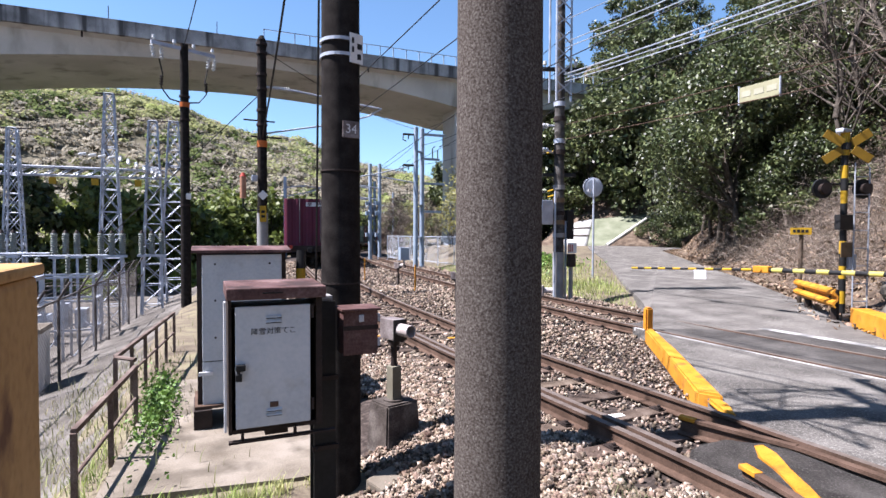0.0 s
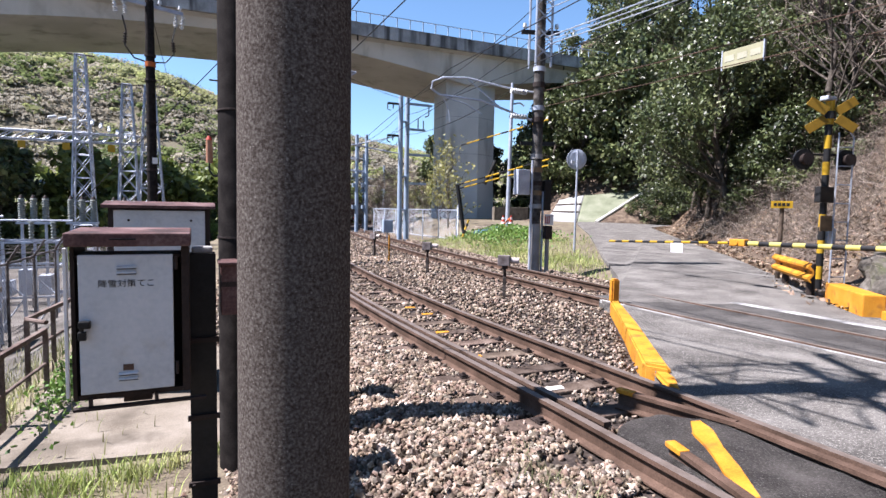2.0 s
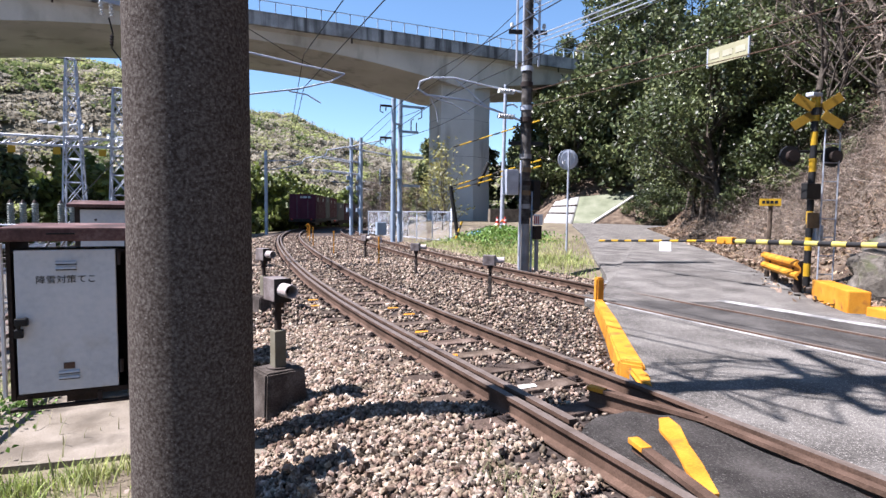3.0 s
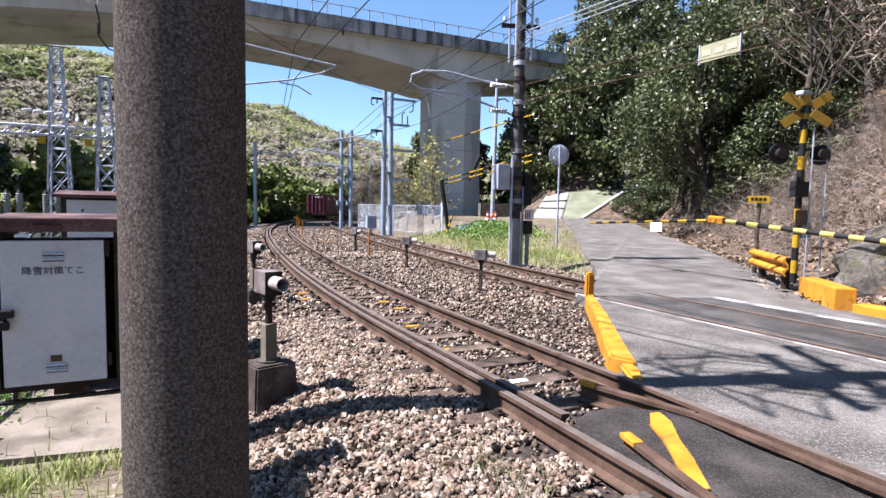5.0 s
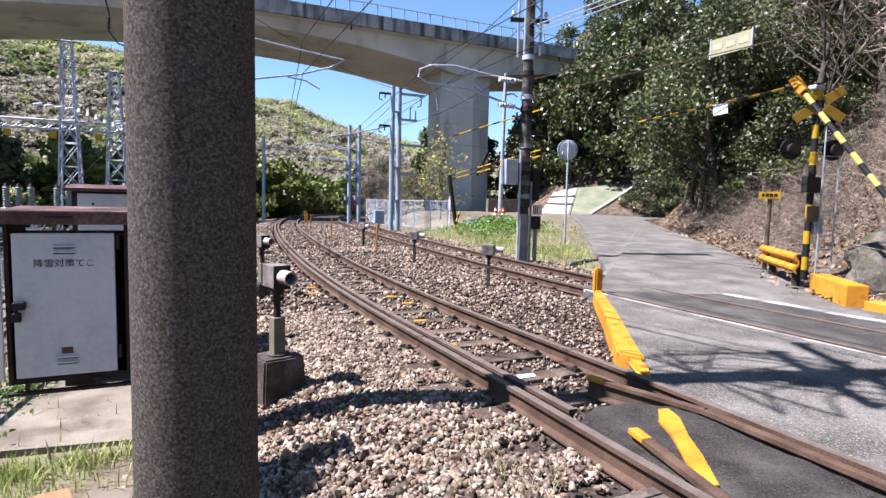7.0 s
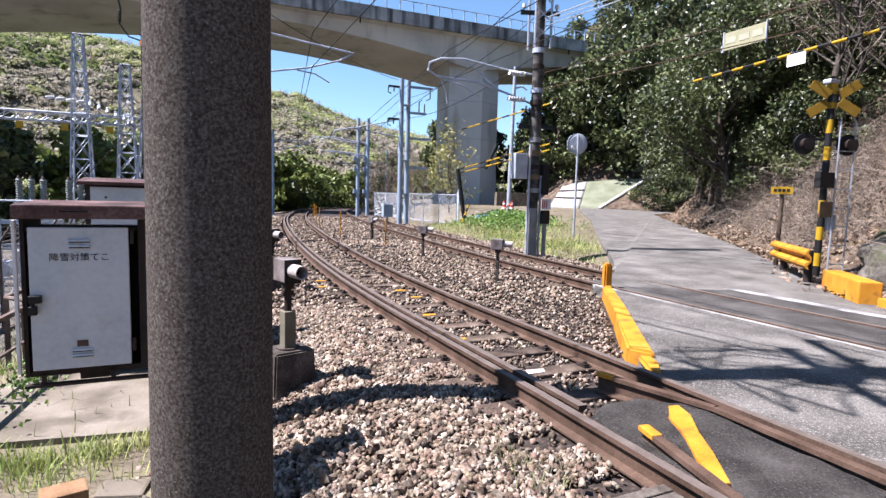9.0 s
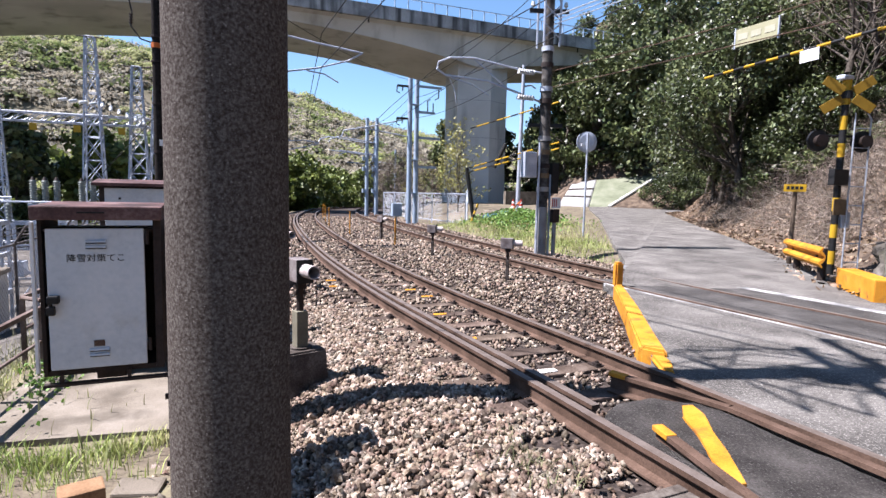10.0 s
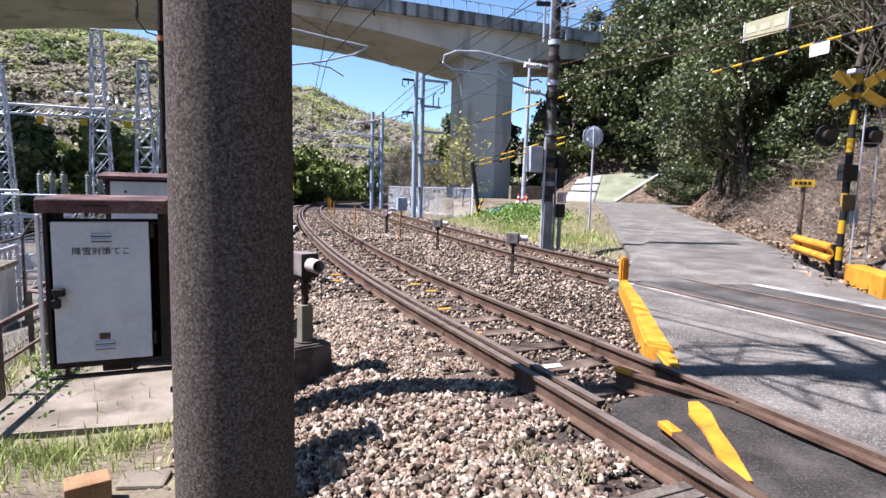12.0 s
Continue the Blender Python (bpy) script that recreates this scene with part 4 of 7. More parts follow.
arm_inner = thing("crossing_gate", pose(*PIVOT), "black and yellow striped inner barrier arm", "crossing gate", "gates of the crossing")
striped_tube(arm_inner, (0, -0.1, 0), (0, 3.28, 0), 0.045, 15, M_PALEYELLOW, M_BLACK)
part("counterweight", boxed(-0.06, 0.06, -0.55, -0.1, -0.1, 0.1, 0.01), M_BLACK, arm_inner)
part("knuckle", boxed(-0.07, 0.07, 3.1, 3.45, -0.06, 0.08, 0.02), M_YELLOW, arm_inner, "orange-yellow folding knuckle")
arm_outer = thing("crossing_gate", pose(PIVOT[0], PIVOT[1] + 3.28, PIVOT[2]), "thin yellow and black striped outer barrier arm with a white plate", "crossing gate", "gates of the crossing")
striped_tube(arm_outer, (0, 0, 0), (0, 3.8, -0.05), 0.028, 16, M_SIGNYELLOW, M_BLACK)
part("plate", boxed(-0.05, -0.04, 1.36, 1.7, -0.25, -0.04, 0.003), M_WHITE, arm_outer, "small white notice plate")
part("knuckle_bolt", tubed((-0.1, 0, 0), (0.1, 0, 0), 0.04, n=10), M_YELLOW, arm_outer)


def build_guard_rail():
    t = thing("crash_barrier", Matrix.Translation((10.95, 6.55, 0.1)) @ Matrix.Rotation(math.atan2(1.72, 1.5), 4, "Z"), "yellow-orange steel crash barrier beam on short dark posts", "crash barrier")
    bm = bmesh.new()
    prof = [(-0.05, 0.28), (-0.1, 0.34), (-0.1, 0.38), (-0.02, 0.44), (-0.02, 0.48), (-0.1, 0.54), (-0.1, 0.58), (-0.05, 0.64), (-0.03, 0.64), (-0.06, 0.58), (0.0, 0.5), (0.0, 0.42), (-0.06, 0.34), (-0.03, 0.28)]
    prof = [(-y, z) for y, z in prof]
    extrude_x(bm, prof, -0.1, 2.3)
    bmesh.ops.recalc_face_normals(bm, faces=bm.faces[:])
    part("beam", bm, M_YELLOW, t)
    for x in (0.25, 1.8):
        part("post", tubed((x, -0.06, -0.3), (x, -0.06, 0.6), 0.07, n=12), M_DARKMETAL, t)
    for x in (0.25, 1.8):
        part("bolt", tubed((x, 0.02, 0.46), (x, 0.05, 0.46), 0.02, n=6), M_RUST, t)


build_guard_rail()
kb = thing("concrete_barrier", Matrix.Translation((9.72, 4.98, 0.1)) @ Matrix.Rotation(math.atan2(1.4, 1.2), 4, "Z"), "yellow-orange painted concrete barrier block, scuffed at its end", "barrier block")
bm = boxed(0.1, 1.6, -0.3, 0.0, -0.2, 0.33, 0.02)
part("block", bm, M_YELLOW, kb)
kc = thing("concrete_barrier", Matrix.Translation((9.6, 3.5, 0.1)) @ Matrix.Rotation(math.radians(80), 4, "Z"), "low yellow painted kerb block beside the road", "barrier block")
part("block", boxed(0, 1.35, -0.3, 0.0, -0.2, 0.13, 0.02), M_YELLOW, kc)

small_sign = thing("warning_sign", pose(12.75, 8.45, 0.12), "small yellow sign on a weathered brown post above the bank", "sign")
part("post", tubed((0, 0, -0.4), (0.03, 0, 1.85), 0.05, 0.045, 10), M_SLEEPER, small_sign)
part("board", box(bmesh.new(), -0.21, 0.21, -0.06, -0.045, 1.63, 1.79, 0.004, Matrix.Rotation(radians(-50), 4, "Z")), M_SIGNYELLOW, small_sign, "yellow board with black marks")
for i in range(4):
    part("mark_bar", box(bmesh.new(), -0.16 + i * 0.082, -0.1 + i * 0.082, -0.066, -0.06, 1.68, 1.745, 0, Matrix.Rotation(radians(-50), 4, "Z")), M_BLACK, small_sign.children[1])

hang = thing("overhead_sign", pose(10.66, 8.0, 4.56, 0, 0, 0), "cream and yellow warning board hung on overhead wires", "sign")
part("board", boxed(-0.012, 0.012, -0.45, 0.45, 0.0, 0.34, 0.004), material("yellowed_board", [(0.42, 0.41, 0.25), (0.52, 0.5, 0.32)], 6, 0.6, 0, 0.05, 40), hang)
_pale = material("pale_panel", [(0.52, 0.5, 0.36), (0.6, 0.58, 0.44)], 6, 0.6, 0, 0.05, 40)
for y in (-0.29, 0.0, 0.29):
    part("panel_mark", boxed(-0.018, -0.013, y - 0.11, y + 0.11, 0.12, 0.24, 0), _pale, hang)
part("frame_edge", boxed(-0.02, 0.02, -0.475, -0.45, -0.03, 0.37), M_GALV, hang)
part("frame_edge", boxed(-0.02, 0.02, 0.45, 0.475, -0.03, 0.37), M_GALV, hang)


# ---- line-side poles, masts and wires ----
def crossarm(t, z, half, mat, turn=0.0, name="crossarm", pins=4):
    bm = box(bmesh.new(), -half, half, -0.04, 0.04, z - 0.05, z + 0.05, 0.004, Matrix.Rotation(radians(turn), 4, "Z"))
    arm = part(name, bm, mat, t)
    for i in range(pins):
        x = -half + 0.08 + (2 * half - 0.16) * i / max(1, pins - 1)
        bm = bmesh.new()
        tube(bm, (x, 0, z + 0.05), (x, 0, z + 0.12), 0.02, n=8)
        tube(bm, (x, 0, z + 0.12), (x, 0, z + 0.22), 0.055, 0.04, n=10)
        bmesh.ops.transform(bm, matrix=Matrix.Rotation(radians(turn), 4, "Z"), verts=bm.verts[:])
        part("insulator", bm, M_CERAMIC, arm)


M_SALMON = material("faded_orange_plastic", [(0.5, 0.25, 0.15), (0.6, 0.33, 0.21)], 5, 0.5, 0, 0.05, 60)
lp1 = pole_thing("utility_pole", (-0.44, 18.7, -0.45), 7.9, 0.15, 0.115, M_POLE_SHADE, "dark slender concrete pole with a crossarm of insulators")
crossarm(lp1, 7.75, 0.95, M_GALV, 24, pins=4)
for z in (3.0, 4.4, 5.6, 6.3):
    part("clamp", tubed((0, 0, z), (0, 0, z + 0.06), 0.155, n=16), M_DARKMETAL, lp1)
part("orange_band", tubed((0, 0, 6.0), (0, 0, 6.14), 0.145, n=16), M_ORANGE, lp1)
part("tag", boxed(0.02, 0.16, -0.16, -0.14, 3.2, 3.38, 0.003), M_WHITE, lp1)
for x in (-0.85, -0.62, 0.7, 0.88):
    y = x * math.tan(radians(24))
    part("hanging_insulator", ribbed((x, y, 7.68), (x * 0.94, y, 7.3), 0.07, 0.03, 4, 10), M_CERAMIC, lp1)
for sx in (-1, 1):
    part("lead", polyline(bmesh.new(), [(sx * 0.66, sx * 0.3, 7.3), (sx * 0.58, sx * 0.25, 6.9), (sx * 0.62, sx * 0.2, 6.5), (sx * 0.4, sx * 0.1, 6.2), (sx * 0.12, 0, 6.15)], 0.022, 6), M_BLACK, lp1)
    part("lead_insulator", ribbed((sx * 0.6, sx * 0.22, 6.85), (sx * 0.62, sx * 0.2, 6.55), 0.06, 0.03, 4, 10), M_DARKMETAL, lp1)

lp2 = pole_thing("catenary_pole", (1.59, 16.42, -0.45), 7.6, 0.145, 0.12, M_POLE_SHADE, "dark concrete pole with catenary bracket, siren lamp and yellow plate")
part("grey_sleeve", tubed((0, 0, 0), (0, 0, 2.75), 0.155, 0.152, 20), M_POLE_GREY, lp2, "pale grey lower sleeve")
part("orange_band", tubed((0, 0, 4.6), (0, 0, 4.78), 0.142, n=16), M_ORANGE, lp2)
for z in (5.2, 5.6, 6.2, 6.6, 7.2, 7.45):
    part("clamp", tubed((0, 0, z), (0, 0, z + 0.07), 0.15, n=16), M_DARKMETAL, lp2)
part("cap", tubed((0, 0, 7.6), (0, 0, 7.72), 0.12, 0.05, 14), M_POLE_SHADE, lp2)
bm = boxed(-0.09, 0.09, -0.165, -0.15, 2.5, 2.95, 0.004)
part("number_plate", bm, M_SIGNYELLOW, lp2, "yellow plate with dark marks")
for z in (2.62, 2.75):
    part("mark_bar", boxed(-0.05, 0.05, -0.169, -0.165, z, z + 0.07), M_BLACK, lp2.children[-1])
bm = box(bmesh.new(), -0.1, 0.1, -0.162, -0.15, -0.1, 0.1, 0.003, pose(0, 0, 3.25, 0, 45))
part("diamond_plate", bm, M_WHITE, lp2, "white diamond plate")
siren = part("siren_body", tubed((-0.52, -0.1, 3.15), (-0.52, -0.1, 3.75), 0.085, n=14), M_SALMON, lp2, "orange lamp body with a red cap")
part("siren_cap", tubed((-0.52, -0.1, 3.75), (-0.52, -0.1, 3.86), 0.09, 0.04, 14), M_RED, siren)
part("siren_arm", polyline(bmesh.new(), [(0, -0.1, 2.85), (-0.42, -0.1, 2.8), (-0.52, -0.1, 2.95), (-0.52, -0.1, 3.15)], 0.025), M_BLACK, lp2)
part("floodlight", boxed(-0.3, -0.14, -0.2, -0.05, 3.62, 3.8, 0.03), M_GALV, lp2)
bm = bmesh.new()
polyline(bm, [(0.1, 0, 6.3), (0.9, 0, 6.28), (2.3, 0, 6.12), (3.5, 0.0, 6.0)], 0.03, 8)
polyline(bm, [(0.1, 0, 5.0), (1.0, 0, 5.2), (2.2, 0, 5.45), (3.1, 0, 5.75), (3.5, 0, 6.0)], 0.025, 8)
polyline(bm, [(1.9, 0, 5.35), (2.4, 0, 5.3), (2.8, 0, 5.1)], 0.02, 6)
part("cantilever", bm, M_GALV, lp2, "pale tubular catenary cantilever")
for i in range(9):
    bm = tubed((0.25 + i * 0.06, 0, 6.3), (0.27 + i * 0.06, 0, 6.3), 0.065, n=10)
    part("insulator_disc", bm, M_CERAMIC, lp2)
part("step_bar", tubed((-0.5, 0, 5.35), (0.35, 0.05, 5.35), 0.022, n=6), M_DARKMETAL, lp2)
part("step_bar", tubed((-0.3, 0, 4.9), (0.55, 0.05, 4.9), 0.025, n=6), M_DARKMETAL, lp2)

# plates on the second pole
part("band_plate", box(bmesh.new(), -0.02, 0.1, -0.168, -0.155, 3.45, 3.68, 0.003, Matrix.Rotation(radians(20), 4, "Z")), M_WHITE, second_pole, "white plate with dark marks")
for z in (3.5, 3.62):
    part("plate_clamp", tubed((0, 0, z), (0, 0, z + 0.025), 0.165, n=24), M_GALV, second_pole)
for dx, dz, w in ((-0.005, 3.6, 0.02), (-0.005, 3.53, 0.02), (0.045, 3.56, 0.045), (0.045, 3.48, 0.035)):
    part("mark_bar", box(bmesh.new(), dx, dx + w, -0.1705, -0.168, dz, dz + 0.045, 0, Matrix.Rotation(radians(20), 4, "Z")), M_BLACK, second_pole)
part("small_plate", box(bmesh.new(), -0.05, 0.09, -0.162, -0.153, 2.86, 2.99, 0.002, Matrix.Rotation(radians(10), 4, "Z")), M_SENSOR, second_pole, "small faded grey plate")
lettering("34", 0.1, Matrix.Rotation(radians(10), 4, "Z") @ pose(0.02, -0.1635, 2.925, 90), M_WHITE, second_pole)
crossarm(second_pole, 9.0, 1.1, M_DARKMETAL, 60, pins=4)
crossarm(second_pole, 8.3, 0.8, M_DARKMETAL, 60, pins=3)
for i, (x, y) in enumerate(((0.3, -0.25),)):
    bm = tubed((x, y, 7.3), (x, y, 7.8), 0.14, n=18)
    part("transformer", bm, M_GALV, second_pole, "grey pole transformer")
bm = bmesh.new()
rnd = random.Random(4)
for i in range(14):
    a = rnd.uniform(0, math.tau)
    polyline(bm, [(0.15 * math.cos(a), 0.15 * math.sin(a), 8.9), (0.7 * math.cos(a), 0.7 * math.sin(a), 8.2 + rnd.uniform(-0.3, 0.3)), (0.9 * math.cos(a + 0.6), 0.9 * math.sin(a + 0.6), 7.4), (0.2, 0, 6.4)], 0.02, 6)
part("lead_cables", bm, M_BLACK, second_pole)
for z in (2.6, 1.7):
    bm = tubed((0, 0, z), (0, 0, z + 0.012), 0.164, n=24)
    part("strap", bm, M_DARKMETAL, second_pole)

right_pole = pole_thing("utility_pole", (8.95, 12.6, -0.1), 8.6, 0.15, 0.12, M_POLE_MID, "crowded utility pole with boxes, cables and a ladder frame")
part("lower_sleeve", tubed((0, 0, 0), (0, 0, 1.35), 0.158, 0.156, 24), M_POLE_GREY, right_pole, "pale grey lower part")
for z, m in ((1.75, M_POLE_GREY), (2.35, M_DARKMETAL), (2.7, M_BROWNPLATE), (2.1, M_BROWNPLATE), (3.05, M_POLE_GREY), (4.0, M_DARKMETAL), (4.3, M_GALV), (4.9, M_DARKMETAL), (5.3, M_GALV)):
    part("band", tubed((0, 0, z), (0, 0, z + 0.12), 0.162, n=20), m, right_pole)
part("conduit", tubed((-0.19, -0.1, 0), (-0.19, -0.1, 3.0), 0.03, n=8), M_GALV, right_pole)
part("conduit", tubed((0.2, -0.05, 0), (0.2, -0.05, 2.2), 0.03, n=8), M_BLUESTEEL, right_pole)
part("meter_case", boxed(-0.62, -0.26, -0.12, 0.12, 2.1, 2.75, 0.02), M_GALV, right_pole, "grey metal box")
part("black_case", boxed(0.2, 0.42, -0.12, 0.12, 1.7, 2.5, 0.02), M_BLACK, right_pole, "black plastic case")
crossarm(right_pole, 3.45, 0.45, M_BLACK, -20, pins=0)
crossarm(right_pole, 6.3, 0.5, M_BLACK, -20, pins=2)
bm = bmesh.new()
for x, y in ((-0.22, -0.15), (0.2, -0.22), (0.24, 0.18), (-0.2, 0.2)):
    tube(bm, (x, y, 5.4), (x, y, 8.6), 0.03, n=6)
for z in np.arange(5.6, 8.5, 0.45):
    tube(bm, (-0.22, -0.15, z), (0.2, -0.22, z + 0.35), 0.02, n=5)
    tube(bm, (0.2, -0.22, z), (-0.22, -0.15, z + 0.35), 0.02, n=5)
part("lattice", bm, M_GALV, right_pole, "grey lattice of brackets")
bm = bmesh.new()
polyline(bm, [(-0.1, 0.1, 4.78), (-0.9, 0.25, 4.86), (-1.9, 0.42, 5.02), (-2.5, 0.5, 4.98), (-2.78, 0.55, 4.86), (-2.82, 0.55, 4.68), (-2.6, 0.52, 4.55)], 0.028, 8)
polyline(bm, [(-0.1, 0.1, 4.05), (-0.7, 0.2, 4.24), (-1.5, 0.35, 4.48), (-2.6, 0.52, 4.55)], 0.028, 8)
polyline(bm, [(-0.95, 0.25, 4.3), (-1.9, 0.42, 5.02)], 0.02, 6)
polyline(bm, [(-2.45, 0.5, 4.5), (-1.9, 0.45, 4.38), (-1.45, 0.4, 4.15)], 0.018, 6)
polyline(bm, [(-2.5, 0.5, 4.48), (-2.35, 0.5, 4.2), (-2.3, 0.5, 3.9)], 0.014, 6)
part("cantilever", bm, M_GALV, right_pole, "tubular catenary cantilever over the far track")
for y0, z0 in ((0.12, 4.76), (0.12, 4.12)):
    for i in range(7):
        part("insulator_disc", tubed((-0.3 - i * 0.07, y0 + 0.02, z0 + 0.01), (-0.33 - i * 0.07, y0 + 0.02, z0 + 0.015), 0.07, n=10), M_CERAMIC, right_pole)

phone_post = thing("emergency_button", pose(9.22, 12.4, 0.0), "emergency button box with red and white plate on a post", "emergency button")
part("post", boxed(-0.04, 0.04, -0.04, 0.04, -0.2, 1.2, 0.004), M_POLE_GREY, phone_post)
part("case", boxed(-0.1, 0.1, -0.09, 0.06, 0.85, 1.2, 0.015), M_DARKMETAL, phone_post)
pl = part("plate", boxed(-0.14, 0.14, -0.06, -0.05, 1.22, 1.5, 0.003), M_WHITE, phone_post, "white plate with red slant marks")
for i in range(3):
    part("slant_mark", box(bmesh.new(), -0.13 + i * 0.06, -0.1 + i * 0.06, -0.065, -0.06, 1.26, 1.46, 0), M_RED, pl)

mirror = thing("traffic_mirror", pose(13.1, 16.3, 0.2), "round traffic mirror seen from behind on a thin grey post", "traffic mirror")
part("post", tubed((0, 0, -0.2), (0, 0, 3.55), 0.038, n=12), M_GALV, mirror)
bm = tubed((0.02, 0.07, 3.25), (0.035, 0.12, 3.25), 0.36, n=32)
tube(bm, (0.02, 0.07, 3.25), (0.01, 0.045, 3.25), 0.36, 0.26, n=32)
part("disc", bm, M_GALV, mirror, "pale grey disc back")
part("label_tag", box(bmesh.new(), -0.22, -0.08, 0.03, 0.06, 3.1, 3.18), M_WHITE, mirror)

tall_post = thing("lamp_post", pose(17.1, 27.8, 0.4), "tall thin pale steel post beside the road", "post")
part("shaft", tubed((0, 0, -0.2), (0.1, 0, 8.4), 0.13, 0.09, 16), M_GALV, tall_post)
part("arm", polyline(bmesh.new(), [(0.05, 0, 7.2), (0.6, 0, 7.35), (0.9, 0, 7.2)], 0.05), M_GALV, tall_post)


def steel_mast(p, h, label):
    t = thing("catenary_mast", pose(*p), label, "catenary mast", "catenary masts")
    part("shaft", tubed((0, 0, -0.3), (0, 0, h), 0.13, 0.12, 18), M_BLUESTEEL, t)
    return t


ma = steel_mast((10.35, 27.3, 0.0), 7.3, "pale blue-grey steel catenary mast with brackets")
mb = steel_mast((10.78, 27.5, 0.0), 7.3, "pale blue-grey steel catenary mast with brackets")
for z, a, b in ((7.0, 0.0, 1.35), (5.7, 0.0, 1.0), (4.4, 0, 1.3), (2.9, 0, 1.1)):
    part("bracket", boxed(a, b, -0.05, 0.05, z - 0.06, z + 0.06, 0.005), M_BLUESTEEL, mb)
for z in (6.9, 5.3):
    bm = boxed(-0.7, 0.0, -0.04, 0.04, z - 0.05, z + 0.05, 0.005)
    polyline(bm, [(-0.7, 0, z), (-0.72, 0, z - 0.3), (-0.55, 0, z - 0.35)], 0.03)
    polyline(bm, [(-0.4, 0, z), (-0.42, 0, z - 0.25)], 0.03)
    part("bracket", bm, M_DARKMETAL, ma)
bm = bmesh.new()
polyline(bm, [(1.2, 0, 7.0), (1.2, 0, 6.5), (1.0, 0, 6.4)], 0.03)
polyline(bm, [(0.6, 0, 5.7), (0.6, 0, 6.3), (0.75, 0, 6.4)], 0.03)
polyline(bm, [(0.9, 0, 5.7), (0.9, 0, 6.2)], 0.03)
part("hanger", bm, M_DARKMETAL, mb)
for z in (1.5, 3.2, 6.0):
    part("tie", boxed(0.0, 0.45, -0.03, 0.2, z, z + 0.07), M_BLUESTEEL, ma)
bm = bmesh.new()
polyline(bm, [(-0.1, 0, 4.4), (-2.5, 0, 4.7), (-3.4, 0, 4.5), (-3.5, 0, 4.2)], 0.035, 8)
polyline(bm, [(-0.1, 0, 5.3), (-2.4, 0, 4.7)], 0.03, 8)
part("cantilever", bm, M_GALV, ma)
case = part("control_case", boxed(-0.95, -0.45, -0.3, 0.0, 0.35, 1.0, 0.02), M_BLUESTEEL, ma, "small blue-grey case on a post")
part("case_post", tubed((-0.7, -0.15, -0.2), (-0.7, -0.15, 0.36), 0.04), M_GALV, case)
mc = steel_mast((11.5, 37.5, 0.0), 6.6, "slim pale steel catenary mast farther along the line")
bm = bmesh.new()
polyline(bm, [(-0.1, 0, 4.9), (-2.6, 0, 5.2), (-3.2, 0, 5.0), (-3.3, 0, 4.8)], 0.04, 8)
polyline(bm, [(-0.1, 0, 4.1), (-2.6, 0, 4.3)], 0.04, 8)
part("cantilever", bm, M_GALV, mc)
for z in (1.5, 3.0, 3.7):
    part("step_box", boxed(-0.32, -0.12, -0.1, 0.1, z, z + 0.28, 0.01), M_BLUESTEEL, mc)
copy_thing(mc, pose(10.9, 37.8, 0.0))
copy_thing(mc, pose(15.0, 50.5, 0.0, 0, 0, -20))
copy_thing(mc, pose(21.0, 63.0, 0.0, 0, 0, -28))
md = steel_mast((6.0, 44.5, -0.3), 6.4, "slim pale steel catenary mast on the outer side of the curve")
bm = bmesh.new()
polyline(bm, [(0.1, 0, 5.6), (1.6, 0, 5.75), (2.8, 0, 5.6)], 0.04, 8)
polyline(bm, [(0.1, 0, 4.9), (1.6, 0, 5.2), (2.8, 0, 5.6)], 0.04, 8)
part("cantilever", bm, M_GALV, md)


def wire(name, pts, r, label, sag=0.0, mat=None, group="overhead wires"):
    a, b = Vector(pts[0]), Vector(pts[-1])
    if len(pts) == 2:
        n = 14
        pts = [a.lerp(b, i / n) - Vector((0, 0, 4 * sag * (i / n) * (1 - i / n))) for i in range(n + 1)]
    t = thing(name, Matrix.Identity(4), label, "wire", group)
    part("strand", polyline(bmesh.new(), pts, r, 5), mat or M_BLACK, t)


for k, u in enumerate((0.0, GAP)):
    for z, r in ((4.95, 0.011), (5.85, 0.013)):
        pts = [on_track(s, u + 0.15 * (-1) ** int(s / 12), z)[0] for s in range(-20, 100, 12)]
        wire("contact_wire" if z < 5.5 else "catenary_wire", pts, r, "thin dark overhead railway wire above the track")
wire("power_cable", [(1.04, 4.46, 8.8), (-0.44, 18.7, 7.4)], 0.014, "thin black power cable between the poles", 0.3)
wire("power_cable", [(1.2, 4.5, 8.0), (1.59, 16.42, 4.4)], 0.022, "thick black cable sloping between the poles", 0.35)
wire("power_cable", [(0.9, 4.3, 9.0), (1.3, 7.0, -0.3)], 0.012, "thin black stay wire down to the ground", 0.05)
wire("power_cable", [(1.59, 16.42, 5.7), (-3.5, 26, 1.5)], 0.014, "thin grey stay wire of the pole", 0.0)
wire("power_cable", [(-0.44, 18.7, 7.4), (-0.6, 45, 9.5)], 0.012, "thin power cable passing under the viaduct", 0.4)
wire("power_cable", [(1.59, 16.4, 6.9), (10.5, 27.4, 7.2)], 0.012, "thin power cable between pole and mast", 0.3)
for i, (z, r) in enumerate(((6.9, 0.014), (6.75, 0.014), (6.05, 0.018), (5.95, 0.012), (5.85, 0.014), (7.5, 0.012), (8.2, 0.012))):
    wire("power_cable", [(9.0, 12.6, z), (10.6 + 0.12 * i, -14, z + 0.9)], r, "grey overhead cable from the crowded pole", 0.5, M_GALV)
for z in (4.85, 4.45):
    wire("sign_wire", [(9.0, 12.6, z - 0.15), (11.9, -2, z + 0.25)], 0.01, "rusty wire carrying the warning board", 0.05, M_RUST)
